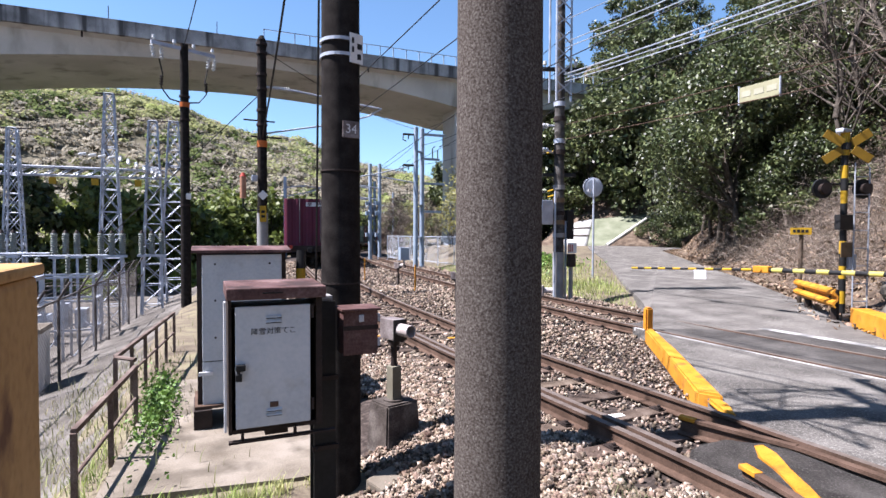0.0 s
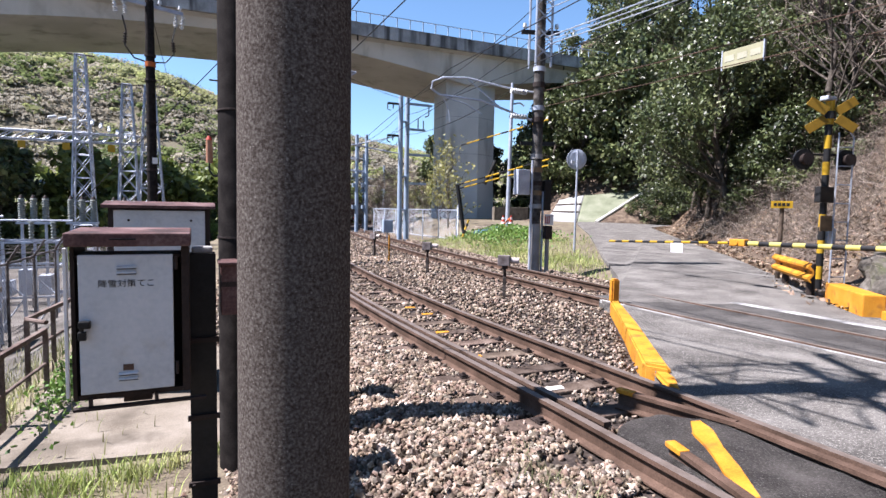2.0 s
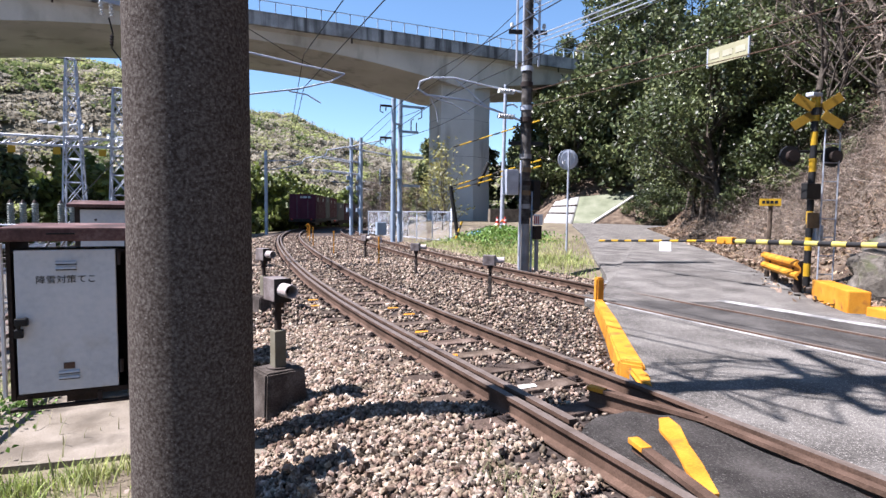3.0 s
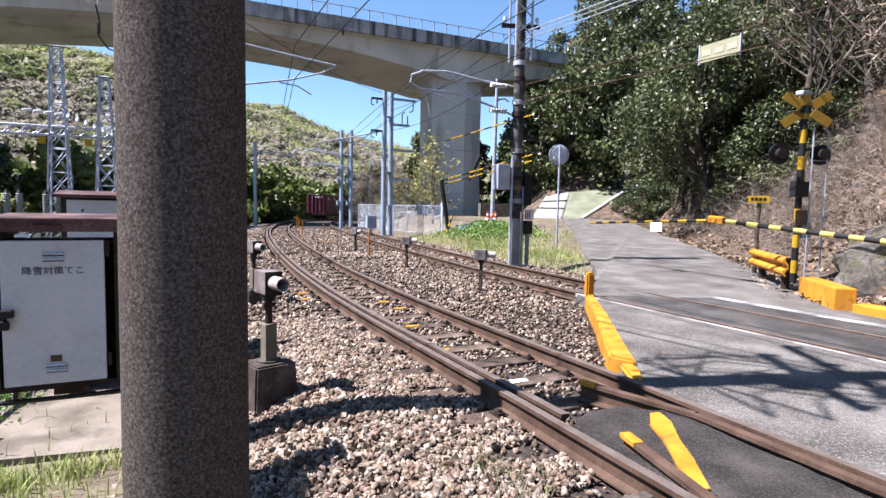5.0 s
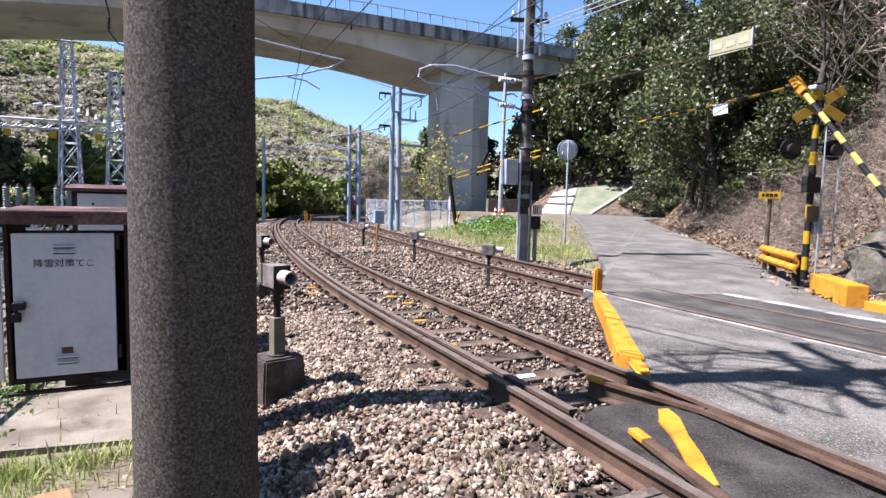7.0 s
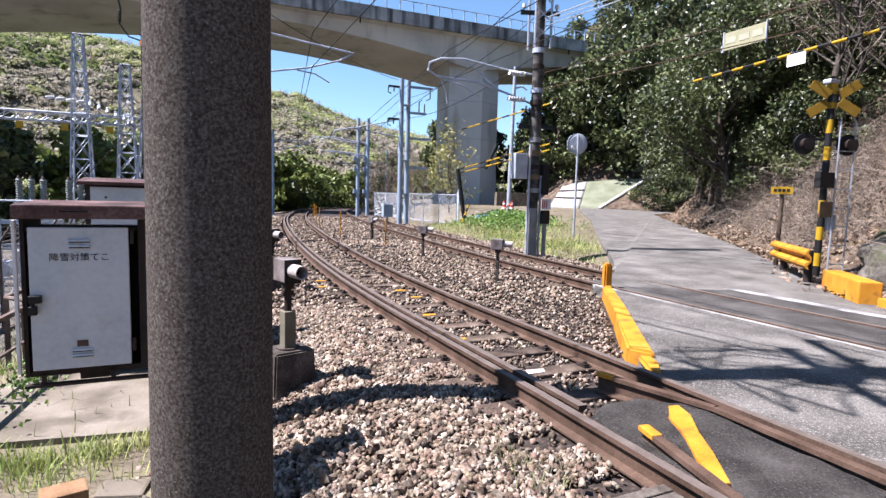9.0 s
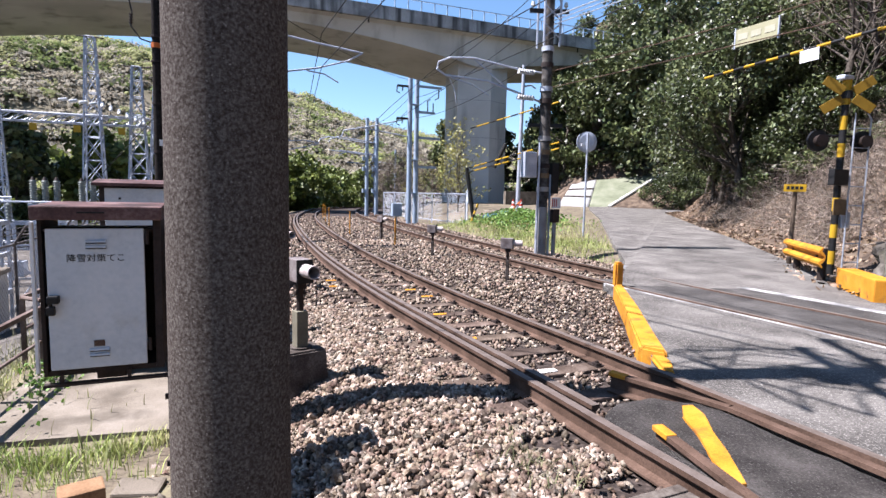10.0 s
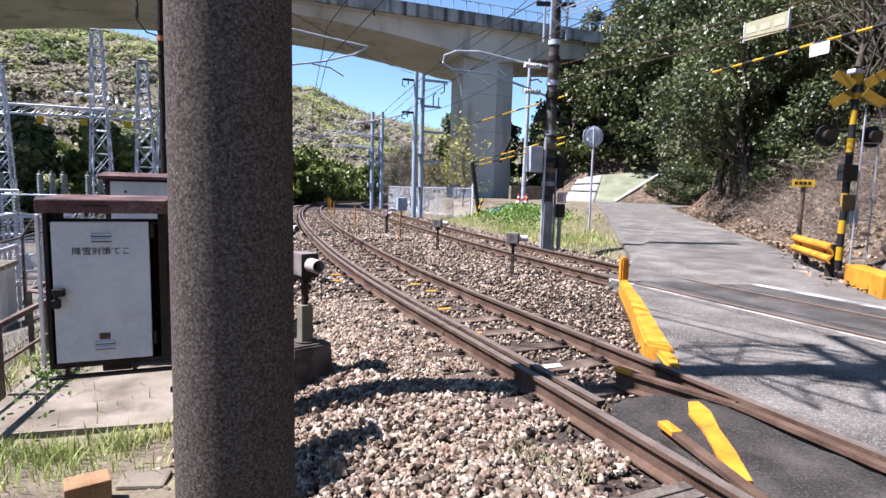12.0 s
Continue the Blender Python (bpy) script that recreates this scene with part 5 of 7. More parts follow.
for z in (5.2, 6.2, 7.0):
    wire("power_cable", [(8.95, 12.6, z), (10.7, 27.4, z + 0.2)], 0.011, "thin cable from the crowded pole to the mast", 0.35)
for z in (6.8, 6.2, 5.4):
    wire("power_cable", [(10.7, 27.4, z), (11.5, 37.5, z - 0.6)], 0.011, "thin cable between the masts", 0.2)

# ---- striped rope barriers, posts, cones and fence by the mound ----
def leaning_post(p, q, r, label):
    t = thing("leaning_post", Matrix.Identity(4), label, "post", "leaning posts")
    part("beam", tubed(p, q, r, n=8), M_BLACK, t)


leaning_post((12.78, 24.47, 0.0), (12.37, 24.64, 2.82), 0.1, "black leaning post with a striped wire guard")
leaning_post((13.54, 24.06, 2.84), (14.0, 23.82, 3.98), 0.1, "black tilted length of cable trough hanging on wires")
for n_, (a, b) in enumerate((((12.4, 24.6, 2.8), (14.1, 19.4, 3.75)), ((12.4, 24.6, 2.6), (14.1, 19.4, 3.5)), ((12.5, 24.6, 4.7), (14.0, 19.4, 5.35)))):
    t = thing("striped_cable_guard", Matrix.Identity(4), "yellow and black striped guard on a slanting wire", "wire guard", "striped wire guards")
    a, b = Vector(a), Vector(b)
    for i in range(12):
        part("sleeve", tubed(a.lerp(b, i / 12), a.lerp(b, (i + 0.85) / 12), 0.035, n=6), M_SIGNYELLOW if i % 3 else M_BLACK, t)
t = thing("striped_cable_guard", pose(12.0, 23.6, 0.1), "yellow and black striped guard leaning on the grass", "wire guard", "striped wire guards")
striped_tube(t, (0, 0, -0.3), (0.55, 0.1, 1.0), 0.05, 8, M_SIGNYELLOW, M_BLACK)


def cone(p, tilt):
    t = thing("traffic_cone", pose(*p, tilt, 0, 0), "red traffic cone with white bands on the roadside", "traffic cone", "traffic cones")
    zs = [0.02, 0.2, 0.32, 0.46, 0.56, 0.68]
    for i in range(5):
        r0, r1 = 0.17 - 0.2 * zs[i], 0.17 - 0.2 * zs[i + 1]
        part("band", tubed((0, 0, zs[i]), (0, 0, zs[i + 1]), r0, r1, 16), (M_WHITE if i % 2 else M_RED), t)
    part("foot", boxed(-0.19, 0.19, -0.19, 0.19, 0, 0.035, 0.01), M_RED, t)


cone((15.9, 26.2, 0.66), 0)
cone((16.25, 26.0, 0.66), 3)
tagged(finish("pavement_kerb", boxed(15.3, 17.6, 25.7, 28.6, -0.2, 0.66, 0.05), M_CONC), "low weathered concrete platform behind the mound", "platform", kind="structure")
tarp = thing("tarpaulin", pose(13.95, 23.6, 0.58, 0, -4, 20), "crumpled pale blue tarpaulin with orange poles on the mound", "tarpaulin")
bm = bmesh.new()
bmesh.ops.create_grid(bm, x_segments=14, y_segments=6, size=1.0)
for v in bm.verts:
    v.co = Vector((v.co.x * 1.1, v.co.y * 0.4, 0.1 + 0.12 * noise.noise(v.co * 2.3) + 0.06 * noise.noise(v.co * 6)))
r = bmesh.ops.extrude_face_region(bm, geom=bm.faces[:])
for v in [g for g in r["geom"] if isinstance(g, bmesh.types.BMVert)]:
    v.co.z -= 0.15
bmesh.ops.recalc_face_normals(bm, faces=bm.faces[:])
part("sheet", bm, M_BLUE, tarp)
for k in range(2):
    part("pole", tubed((-0.1 + 0.2 * k, -0.3, 0.15), (1.2, 0.1 * k, 0.55), 0.03), M_ORANGE, tarp)


def mesh_fence(p0, p1, h, base, label, posts, group, pitch=0.1, outrigger=False, steel=None):
    """Chain-link fence between two plan points: posts, rails and a diamond mesh of thin wire."""
    steel = steel or M_GALV
    t = thing("chain_link_fence", Matrix.Identity(4), label, "fence", group)
    a, b = Vector((*p0, base[0])), Vector((*p1, base[1]))
    L = (b - a).length
    for i in range(posts):
        p = a.lerp(b, i / (posts - 1))
        part("post", tubed(p - Vector((0, 0, 0.3)), p + Vector((0, 0, h + 0.03)), 0.03, n=8), steel, t)
        if outrigger:
            part("outrigger", tubed(p + Vector((0, 0, h)), p + Vector((0.22, 0.0, h + 0.38)), 0.025, n=6), steel, t)
    up = Vector((0, 0, h))
    part("top_rail", tubed(a + up, b + up, 0.024, n=8), steel, t)
    if not outrigger:
        part("bottom_rail", tubed(a + Vector((0, 0, 0.08)), b + Vector((0, 0, 0.08)), 0.02, n=6), steel, t)
    vs, fs = [], []
    d = (b - a) / L
    side = d.cross(Vector((0, 0, 1))) * 0.002
    n = int(L / pitch)
    w = 0.0016
    for sgn in (1, -1):
        for i in range(-int(h / pitch), n + int(h / pitch)):
            x0, x1 = i * pitch, i * pitch + sgn * h
            z0, z1 = 0.0, h
            lo, hi = min(x0, x1), max(x0, x1)
            if hi < 0 or lo > L:
                continue
            q = []
            for x, z in ((x0, z0), (x1, z1)):
                q.append([x, z])
            for e in (0, 1):
                o = q[1 - e]
                if q[e][0] < 0 or q[e][0] > L:
                    lim = 0 if q[e][0] < 0 else L
                    f = (lim - o[0]) / (q[e][0] - o[0])
                    q[e] = [lim, o[1] + f * (q[e][1] - o[1])]
            k = len(vs)
            for x, z in q:
                p = a + d * x + Vector((0, 0, z))
                vs += [p + side * 1 + Vector((0, 0, w)), p - side - Vector((0, 0, w))]
            fs.append((k, k + 1, k + 3, k + 2))
    tagged(soup("wire_mesh", vs, fs, steel, t), kind="stuff")
    if outrigger:
        for j in (0.12, 0.25, 0.36):
            part("barbed_wire", tubed(a + Vector((0.6 * j, 0, h + j)), b + Vector((0.6 * j, 0, h + j)), 0.006, n=4), steel, t)


mesh_fence((12.36, 24.64), (11.6, 36), 1.5, (0.05, 0.05), "grey chain-link fence on steel posts beside the far track", 7, "fences by the track", 0.12)
mesh_fence((12.36, 24.64), (12.9, 25.6), 1.5, (0.05, 0.3), "grey chain-link fence on steel posts beside the far track", 2, "fences by the track", 0.12)
mesh_fence((-3.3, 4.0), (-2.3, 24), 1.75, (-1.55, -1.35), "galvanised chain-link fence with barbed wire outriggers round the substation", 13, "substation fences", 0.12, True, M_FENCE)
mesh_fence((-2.3, 24), (-30, 33), 1.75, (-2.0, -2.5), "galvanised chain-link fence with barbed wire outriggers round the substation", 12, "substation fences", 0.25, True, M_FENCE)


# ---- substation ----
def lattice_tower(p, w0, w1, h, label, panels=11):
    t = thing("lattice_tower", pose(*p), label, "lattice tower", "substation towers")
    legs = [(-1, -1), (1, -1), (1, 1), (-1, 1)]

    def at(k, z):
        w = w0 + (w1 - w0) * z / h
        return Vector((legs[k % 4][0] * w / 2, legs[k % 4][1] * w / 2, z))
    for k in range(4):
        part("leg", tubed(at(k, 0), at(k, h), 0.036, n=5), M_GALV, t)
    zs = [h * (1 - (1 - i / panels) ** 1.15) for i in range(panels + 1)]
    for k in range(4):
        bm = bmesh.new()
        for i in range(panels):
            tube(bm, at(k, zs[i]), at(k + 1, zs[i + 1]), 0.016, n=4)
            tube(bm, at(k + 1, zs[i]), at(k, zs[i + 1]), 0.016, n=4)
            tube(bm, at(k, zs[i + 1]), at(k + 1, zs[i + 1]), 0.02, n=4)
        tagged(part("bracing", bm, M_GALV, t), kind="stuff")
    part("peak_arm", tubed((-0.5, 0, h), (0.5, 0, h), 0.03, n=5), M_DARKMETAL, t)
    return t


lattice_tower((-3.6, 27.8, -2.5), 1.05, 0.34, 10.2, "galvanised steel lattice tower in the substation")
lattice_tower((-1.95, 28.0, -2.5), 1.1, 0.34, 9.2, "galvanised steel lattice tower in the substation")
lattice_tower((-6.9, 27.3, -2.5), 0.9, 0.3, 8.4, "galvanised steel lattice tower in the substation")
lattice_tower((-1.2, 30.0, -2.5), 1.5, 0.4, 9.6, "galvanised steel lattice tower in the substation")
lattice_tower((-13.5, 27.0, -2.5), 0.9, 0.3, 8.4, "galvanised steel lattice tower in the substation")


def lattice_beam(a, b, h, label):
    t = thing("gantry_beam", Matrix.Identity(4), label, "gantry beam", "substation beams")
    a, b = Vector(a), Vector(b)
    n = int((b - a).length / 0.5)
    up, dp = Vector((0, 0, h)), Vector((0, 0.4, 0))
    for o in (Vector(), up, dp, up + dp):
        part("chord", tubed(a + o, b + o, 0.035, n=5), M_GALV, t)
    bm = bmesh.new()
    for i in range(n):
        p, q = a.lerp(b, i / n), a.lerp(b, (i + 1) / n)
        tube(bm, p, q + up, 0.02, n=4)
        tube(bm, p + dp, q + up + dp, 0.02, n=4)
        tube(bm, p + up, q + up + dp, 0.018, n=4)
    tagged(part("lacing", bm, M_GALV, t), kind="stuff")
    return t


lattice_beam((-22, 27.4, 4.0), (-1.5, 27.8, 4.15), 0.35, "long galvanised lattice beam between the substation towers")


M_GREYCERAMIC = material("grey_green_ceramic", [(0.27, 0.3, 0.27), (0.36, 0.39, 0.35)], 5, 0.35, 0, 0.05, 40)


def string_of_discs(p, q, n, group="insulator strings"):
    t = thing("insulator_string", Matrix.Identity(4), "string of white disc insulators on the gantry", "insulator", group)
    p, q = Vector(p), Vector(q)
    for i in range(n):
        a = p.lerp(q, (i + 0.2) / n)
        b = p.lerp(q, (i + 0.8) / n)
        part("disc", tubed(a, b, 0.07, 0.03, 10), M_CERAMIC, t)


for i in range(4):
    string_of_discs((-3.4 - 0.35 * i, 27.4, 4.95 + 0.03 * i), (-3.5 - 0.35 * i, 26.6, 4.8 + 0.03 * i), 5)
for i in range(6):
    string_of_discs((-3.2 + 0.3 * i, 27.6, 5.0 - 0.12 * i), (-3.1 + 0.3 * i, 26.8, 4.75 - 0.12 * i), 5)
for x in (-5.6, -4.1, -2.5, -8.5, -10.5):
    plate = thing("phase_plate", pose(x, 27.35, 3.72), "small yellow plate hung under the gantry beam", "plate", "phase plates")
    part("board", boxed(-0.13, 0.13, -0.01, 0.01, 0, 0.28, 0.003), M_SIGNYELLOW, plate)


def bushing_set(x, y, z, n=3):
    t = thing("arrester_stand", pose(x, y, z), "pale ceramic arresters on a galvanised stand", "arrester", "substation arresters")
    for i in range(n):
        px = i * 0.36
        bm = ribbed((px, 0, 3.35), (px, 0, 4.2), 0.12, 0.095, 10)
        part("arrester", bm, M_GREYCERAMIC, t)
        part("cap", tubed((px, 0, 4.2), (px, 0, 4.32), 0.09, 0.03, 10), M_DARKMETAL, t)
    for i in (0, n - 1):
        part("leg", boxed(i * 0.36 - 0.04, i * 0.36 + 0.04, -0.04, 0.04, 0, 3.26), M_GALV, t)
    part("shelf", boxed(-0.16, (n - 1) * 0.36 + 0.16, -0.13, 0.13, 3.26, 3.35), M_GALV, t)


for x, y in ((-5.0, 24.5), (-3.55, 24.8), (-8.6, 24.0), (-2.2, 25.2), (-7.2, 25.5)):
    bushing_set(x, y, -2.5)


def rack(x, y, w, d, h, seed):
    t = thing("switchgear_rack", pose(x, y, -2.5), "galvanised switchgear frame with busbars and insulators", "switchgear rack", "substation racks")
    rr = random.Random(seed)
    for px in (0, w / 2, w):
        for py in (0, d):
            part("post", boxed(px - 0.035, px + 0.035, py - 0.035, py + 0.035, 0, h, 0.005), M_GALV, t)
    for z in (h * 0.45, h * 0.75, h):
        for py in (0, d):
            part("beam", boxed(0, w, py - 0.025, py + 0.025, z - 0.03, z + 0.03), M_GALV, t)
        for px in (0, w):
            part("beam", boxed(px - 0.04, px + 0.04, 0, d, z - 0.05, z + 0.05), M_GALV, t)
    bm = bmesh.new()
    for px in (0, w / 2):
        tube(bm, (px, 0, 0.1), (px + w / 2, 0, h * 0.45), 0.025, n=5)
        tube(bm, (px + w / 2, 0, h * 0.45), (px, 0, h * 0.75), 0.025, n=5)
    part("brace", bm, M_GALV, t)
    for i in range(3):
        px, py = w * (0.12 + 0.35 * i), rr.choice((0.1, d * 0.5, d * 0.9))
        part("insulator", ribbed((px, py, h + 0.03), (px, py, h + 0.6), 0.08, 0.05, 6, 10), M_GREYCERAMIC, t)
    for i in range(3):
        px = w * (0.05 + 0.3 * i)
        part("device", boxed(px, px + w * 0.2, d * 0.3, d * 0.7, h * 0.45, h * 0.45 + rr.uniform(0.4, 0.8), 0.02), M_GALV, t)
    part("busbar", tubed((-0.3, d * 0.5, h + 0.62), (w + 0.3, d * 0.5, h + 0.62), 0.025, n=6), M_GALV, t)


for x, y, w, d, h, s in ((-6.3, 15.5, 2.6, 1.4, 3.1, 1), (-9.5, 16.5, 2.4, 1.4, 3.2, 2), (-4.6, 19.5, 1.6, 1.2, 2.9, 3), (-8.0, 20.5, 2.4, 1.4, 2.9, 4), (-12.5, 19, 2.4, 1.6, 3.2, 5), (-5.6, 12.0, 1.6, 1.0, 2.6, 6)):
    rack(x, y, w, d, h, s)

trafo = thing("transformer", pose(-8.6, 18.2, -2.5), "grey substation transformer with slanting ribbed bushings", "transformer")
part("tank", boxed(0, 2.2, 0, 1.6, 0.2, 2.6, 0.05), M_GALV, trafo)
for i in range(10):
    part("fin", boxed(0.1 + i * 0.21, 0.14 + i * 0.21, -0.35, 0.0, 0.5, 2.3), M_GALV, trafo)
for i in range(3):
    bm = ribbed((1.2 + i * 0.4, 0.4, 2.6), (1.75 + i * 0.42, 0.2, 4.0), 0.19, 0.13, 12)
    part("bushing", bm, M_CERAMIC, trafo, "slanting ribbed ceramic bushing")

cubicle = thing("switch_cubicle", pose(-3.95, 13.3, -2.4), "pale grey steel cubicle with a cream roof in the substation", "cubicle")
part("body", boxed(0, 0.95, 0, 0.9, 0.15, 2.1, 0.01), M_CREAM, cubicle)
part("roof", boxed(-0.05, 1.0, -0.06, 0.95, 2.1, 2.2, 0.015), M_CONC, cubicle)
part("door_seam", boxed(0.47, 0.485, -0.006, 0.002, 0.3, 2.0), M_DARKMETAL, cubicle)
part("plinth", boxed(-0.1, 1.05, -0.15, 1.0, -0.4, 0.15, 0.01), M_CONC, cubicle)
slabs = thing("trough_cover", pose(-3.2, 9.6, -1.75, 4, 0, 5), "flat pale concrete trough cover in the slope", "slab")
part("slab", boxed(-0.5, 0.5, -0.4, 0.4, 0, 0.12, 0.015), M_CONC, slabs)

# ---- sprayed slope, steps and wall where the lane bends ----
def slope_sheet(name, quad, thick, mat, label, cat):
    bm = bmesh.new()
    vs = [bm.verts.new(p) for p in quad]
    f = bm.faces.new(vs)
    bmesh.ops.subdivide_edges(bm, edges=bm.edges[:], cuts=9, use_grid_fill=True)
    for v in bm.verts:
        v.co.z += 0.06 * noise.noise(v.co * 0.9)
    g = bmesh.ops.extrude_face_region(bm, geom=bm.faces[:])
    for v in [e for e in g["geom"] if isinstance(e, bmesh.types.BMVert)]:
        v.co.z -= thick
    bmesh.ops.recalc_face_normals(bm, faces=bm.faces[:])
    return tagged(finish(name, bm, mat, smooth=True), label, cat, kind="structure")


M_CONC_PANEL = material("sprayed_concrete_panel", [(0.36, 0.355, 0.34), (0.45, 0.445, 0.43), (0.53, 0.525, 0.505)], 0.8, 0.92, 0, 0.4, 25)
slope_sheet("trim_slope", [(28.7, 36.4, 0.92), (29.45, 35.1, 0.84), (35.5, 36.1, 3.62), (31.4, 39.1, 3.02)], 1.6, M_NET, "pale green seeded slope above the bend of the lane", "slope")
slope_sheet("trim_steps", [(27.4, 38.6, 1.0), (28.65, 36.5, 0.92), (31.35, 39.1, 3.02), (30.3, 41.0, 2.8)], 1.6, M_CONC_PANEL, "pale concrete slope panels beside the green slope", "slope")
for k in (0.3, 0.62):
    a, b = Vector((27.4, 38.6, 1.0)).lerp(Vector((30.3, 41.0, 2.8)), k), Vector((28.65, 36.5, 0.92)).lerp(Vector((31.35, 39.1, 3.02)), k)
    tagged(finish("trim_joint", tubed(a + Vector((0, 0, 0.05)), b + Vector((0, 0, 0.05)), 0.07, n=6), M_CONC_DARK), "dark joint between the slope panels", "joint", kind="structure")
slope_sheet("trim_earth", [(29.5, 35.0, 0.8), (33.8, 31.6, 0.7), (38.6, 34.2, 3.3), (35.5, 36.0, 3.5)], 1.6, M_LITTER, "bare brown earth beside the green slope", "slope")
gut = tagged(finish("trim_gutter", tubed((29.45, 35.0, 0.82), (35.5, 36.0, 3.58), 0.13, n=10), M_CONC_LIGHT), "pale concrete gutter edging the green slope", "gutter", kind="structure")
tagged(finish("wall_low", boxed(24.2, 27.6, 42.0, 42.4, -0.2, 1.9, 0.02), M_CONC), "low weathered concrete retaining wall beside the pier", "wall", kind="structure")


# ---- vegetation helpers ----
def fast_mesh(name, verts, faces, mat, parent=None, label=""):
    """verts (n, 3), faces (m, k), as arrays."""
    me = bpy.data.meshes.new(name)
    k = faces.shape[1]
    me.vertices.add(len(verts))
    me.vertices.foreach_set("co", np.asarray(verts, np.float32).ravel())
    me.loops.add(faces.size)
    me.loops.foreach_set("vertex_index", faces.astype(np.int32).ravel())
    me.polygons.add(len(faces))
    me.polygons.foreach_set("loop_start", np.arange(0, faces.size, k, dtype=np.int32))
    me.update(calc_edges=True)
    me.materials.append(mat)
    ob = new(name, me)
    if parent:
        ob.parent = parent
    if label:
        ob["label"] = label
    return ob


def unit(v):
    return v / np.maximum(np.linalg.norm(v, axis=1, keepdims=True), 1e-9)


def leaves(centres, size, rng, outward=None, slim=0.5, droop=0.3):
    """A folded leaf of four corners at each centre."""
    n = len(centres)
    d = unit(rng.normal(size=(n, 3)) + (0 if outward is None else 0.9 * outward) - np.array([0, 0, droop]))
    s = unit(np.cross(d, rng.normal(size=(n, 3))))
    L = (size * rng.uniform(0.6, 1.3, n))[:, None]
    up = np.cross(s, d) * L * 0.12
    v = np.stack([centres - d * L * 0.5, centres + s * L * slim * 0.5 + up, centres + d * L * 0.5, centres - s * L * slim * 0.5 + up], 1)
    return v.reshape(-1, 3), np.arange(n * 4).reshape(-1, 4)


def clump_points(rng, count, radius, squash=0.8, shell=0.55):
    d = unit(rng.normal(size=(count, 3)))
    r = radius * (shell + (1 - shell) * rng.random(count) ** 0.6)
    return d * r[:, None] * np.array([1, 1, squash]), d


def sticks(starts, ends, r, n=4):
    """Thin tapered prisms from starts to ends."""
    d = unit(ends - starts)
    a = unit(np.cross(d, np.array([0.3, 0.5, 0.81])))
    b = np.cross(d, a)
    r = np.broadcast_to(np.asarray(r, float), (len(starts),))[:, None]
    vs = []
    for p, k in ((starts, 1.0), (ends, 0.5)):
        for i in range(n):
            t = math.tau * i / n
            vs.append(p + (a * math.cos(t) + b * math.sin(t)) * r * k)
    v = np.stack(vs, 1)
    base = np.arange(len(starts))[:, None] * (2 * n)
    f = [np.concatenate([base + i, base + (i + 1) % n, base + n + (i + 1) % n, base + n + i], 1) for i in range(n)]
    return v.reshape(-1, 3), np.concatenate(f)


M_BARK = material("grey_brown_bark", [(0.06, 0.048, 0.038), (0.12, 0.1, 0.08), (0.2, 0.17, 0.14)], 6, 0.95, 0, 0.8, 30)
M_EVERGREEN = leaf_material("glossy_evergreen_leaf", [(0.022, 0.032, 0.011), (0.075, 0.096, 0.033), (0.19, 0.215, 0.09)], 0.75, 0.42, 0.18, 0.35, 0.72)
M_FRESH = leaf_material("fresh_spring_leaf", [(0.16, 0.24, 0.04), (0.3, 0.38, 0.08)], 0.35, 0.5, 0.35)
M_BAMBOO = leaf_material("bamboo_leaf", [(0.07, 0.1, 0.02), (0.24, 0.29, 0.07)], 0.5, 0.55, 0.25)
M_TWIG = material("dry_twig", [(0.1, 0.075, 0.055), (0.27, 0.215, 0.17), (0.52, 0.45, 0.38)], 3, 0.95, 0, 0.2, 40, island=0.7)
M_DRYLEAF = material("dry_fallen_leaf", [(0.13, 0.078, 0.045), (0.33, 0.23, 0.15), (0.56, 0.45, 0.34)], 1.5, 0.85, 0, 0, 20, island=0.65)


def shell_leaves(p, o, size, rng, loose=0.13):
    """Leafy patches that lie along the crown's surface."""
    n = len(p)
    o = unit(o + rng.normal(size=(n, 3)) * loose + np.array([0, 0, 0.1]))
    a = unit(np.cross(o, rng.normal(size=(n, 3))))
    b = np.cross(o, a)
    L = (size * rng.uniform(0.55, 1.2, n))[:, None] * 0.5
    v = np.stack([p - a * L, p - b * L * 0.8, p + a * L, p + b * L * 0.8], 1)
    return v.reshape(-1, 3), np.arange(n * 4).reshape(-1, 4)


M_YOUNG = leaf_material("young_olive_leaf", [(0.24, 0.23, 0.07), (0.38, 0.36, 0.12)], 0.35, 0.5, 0.3)


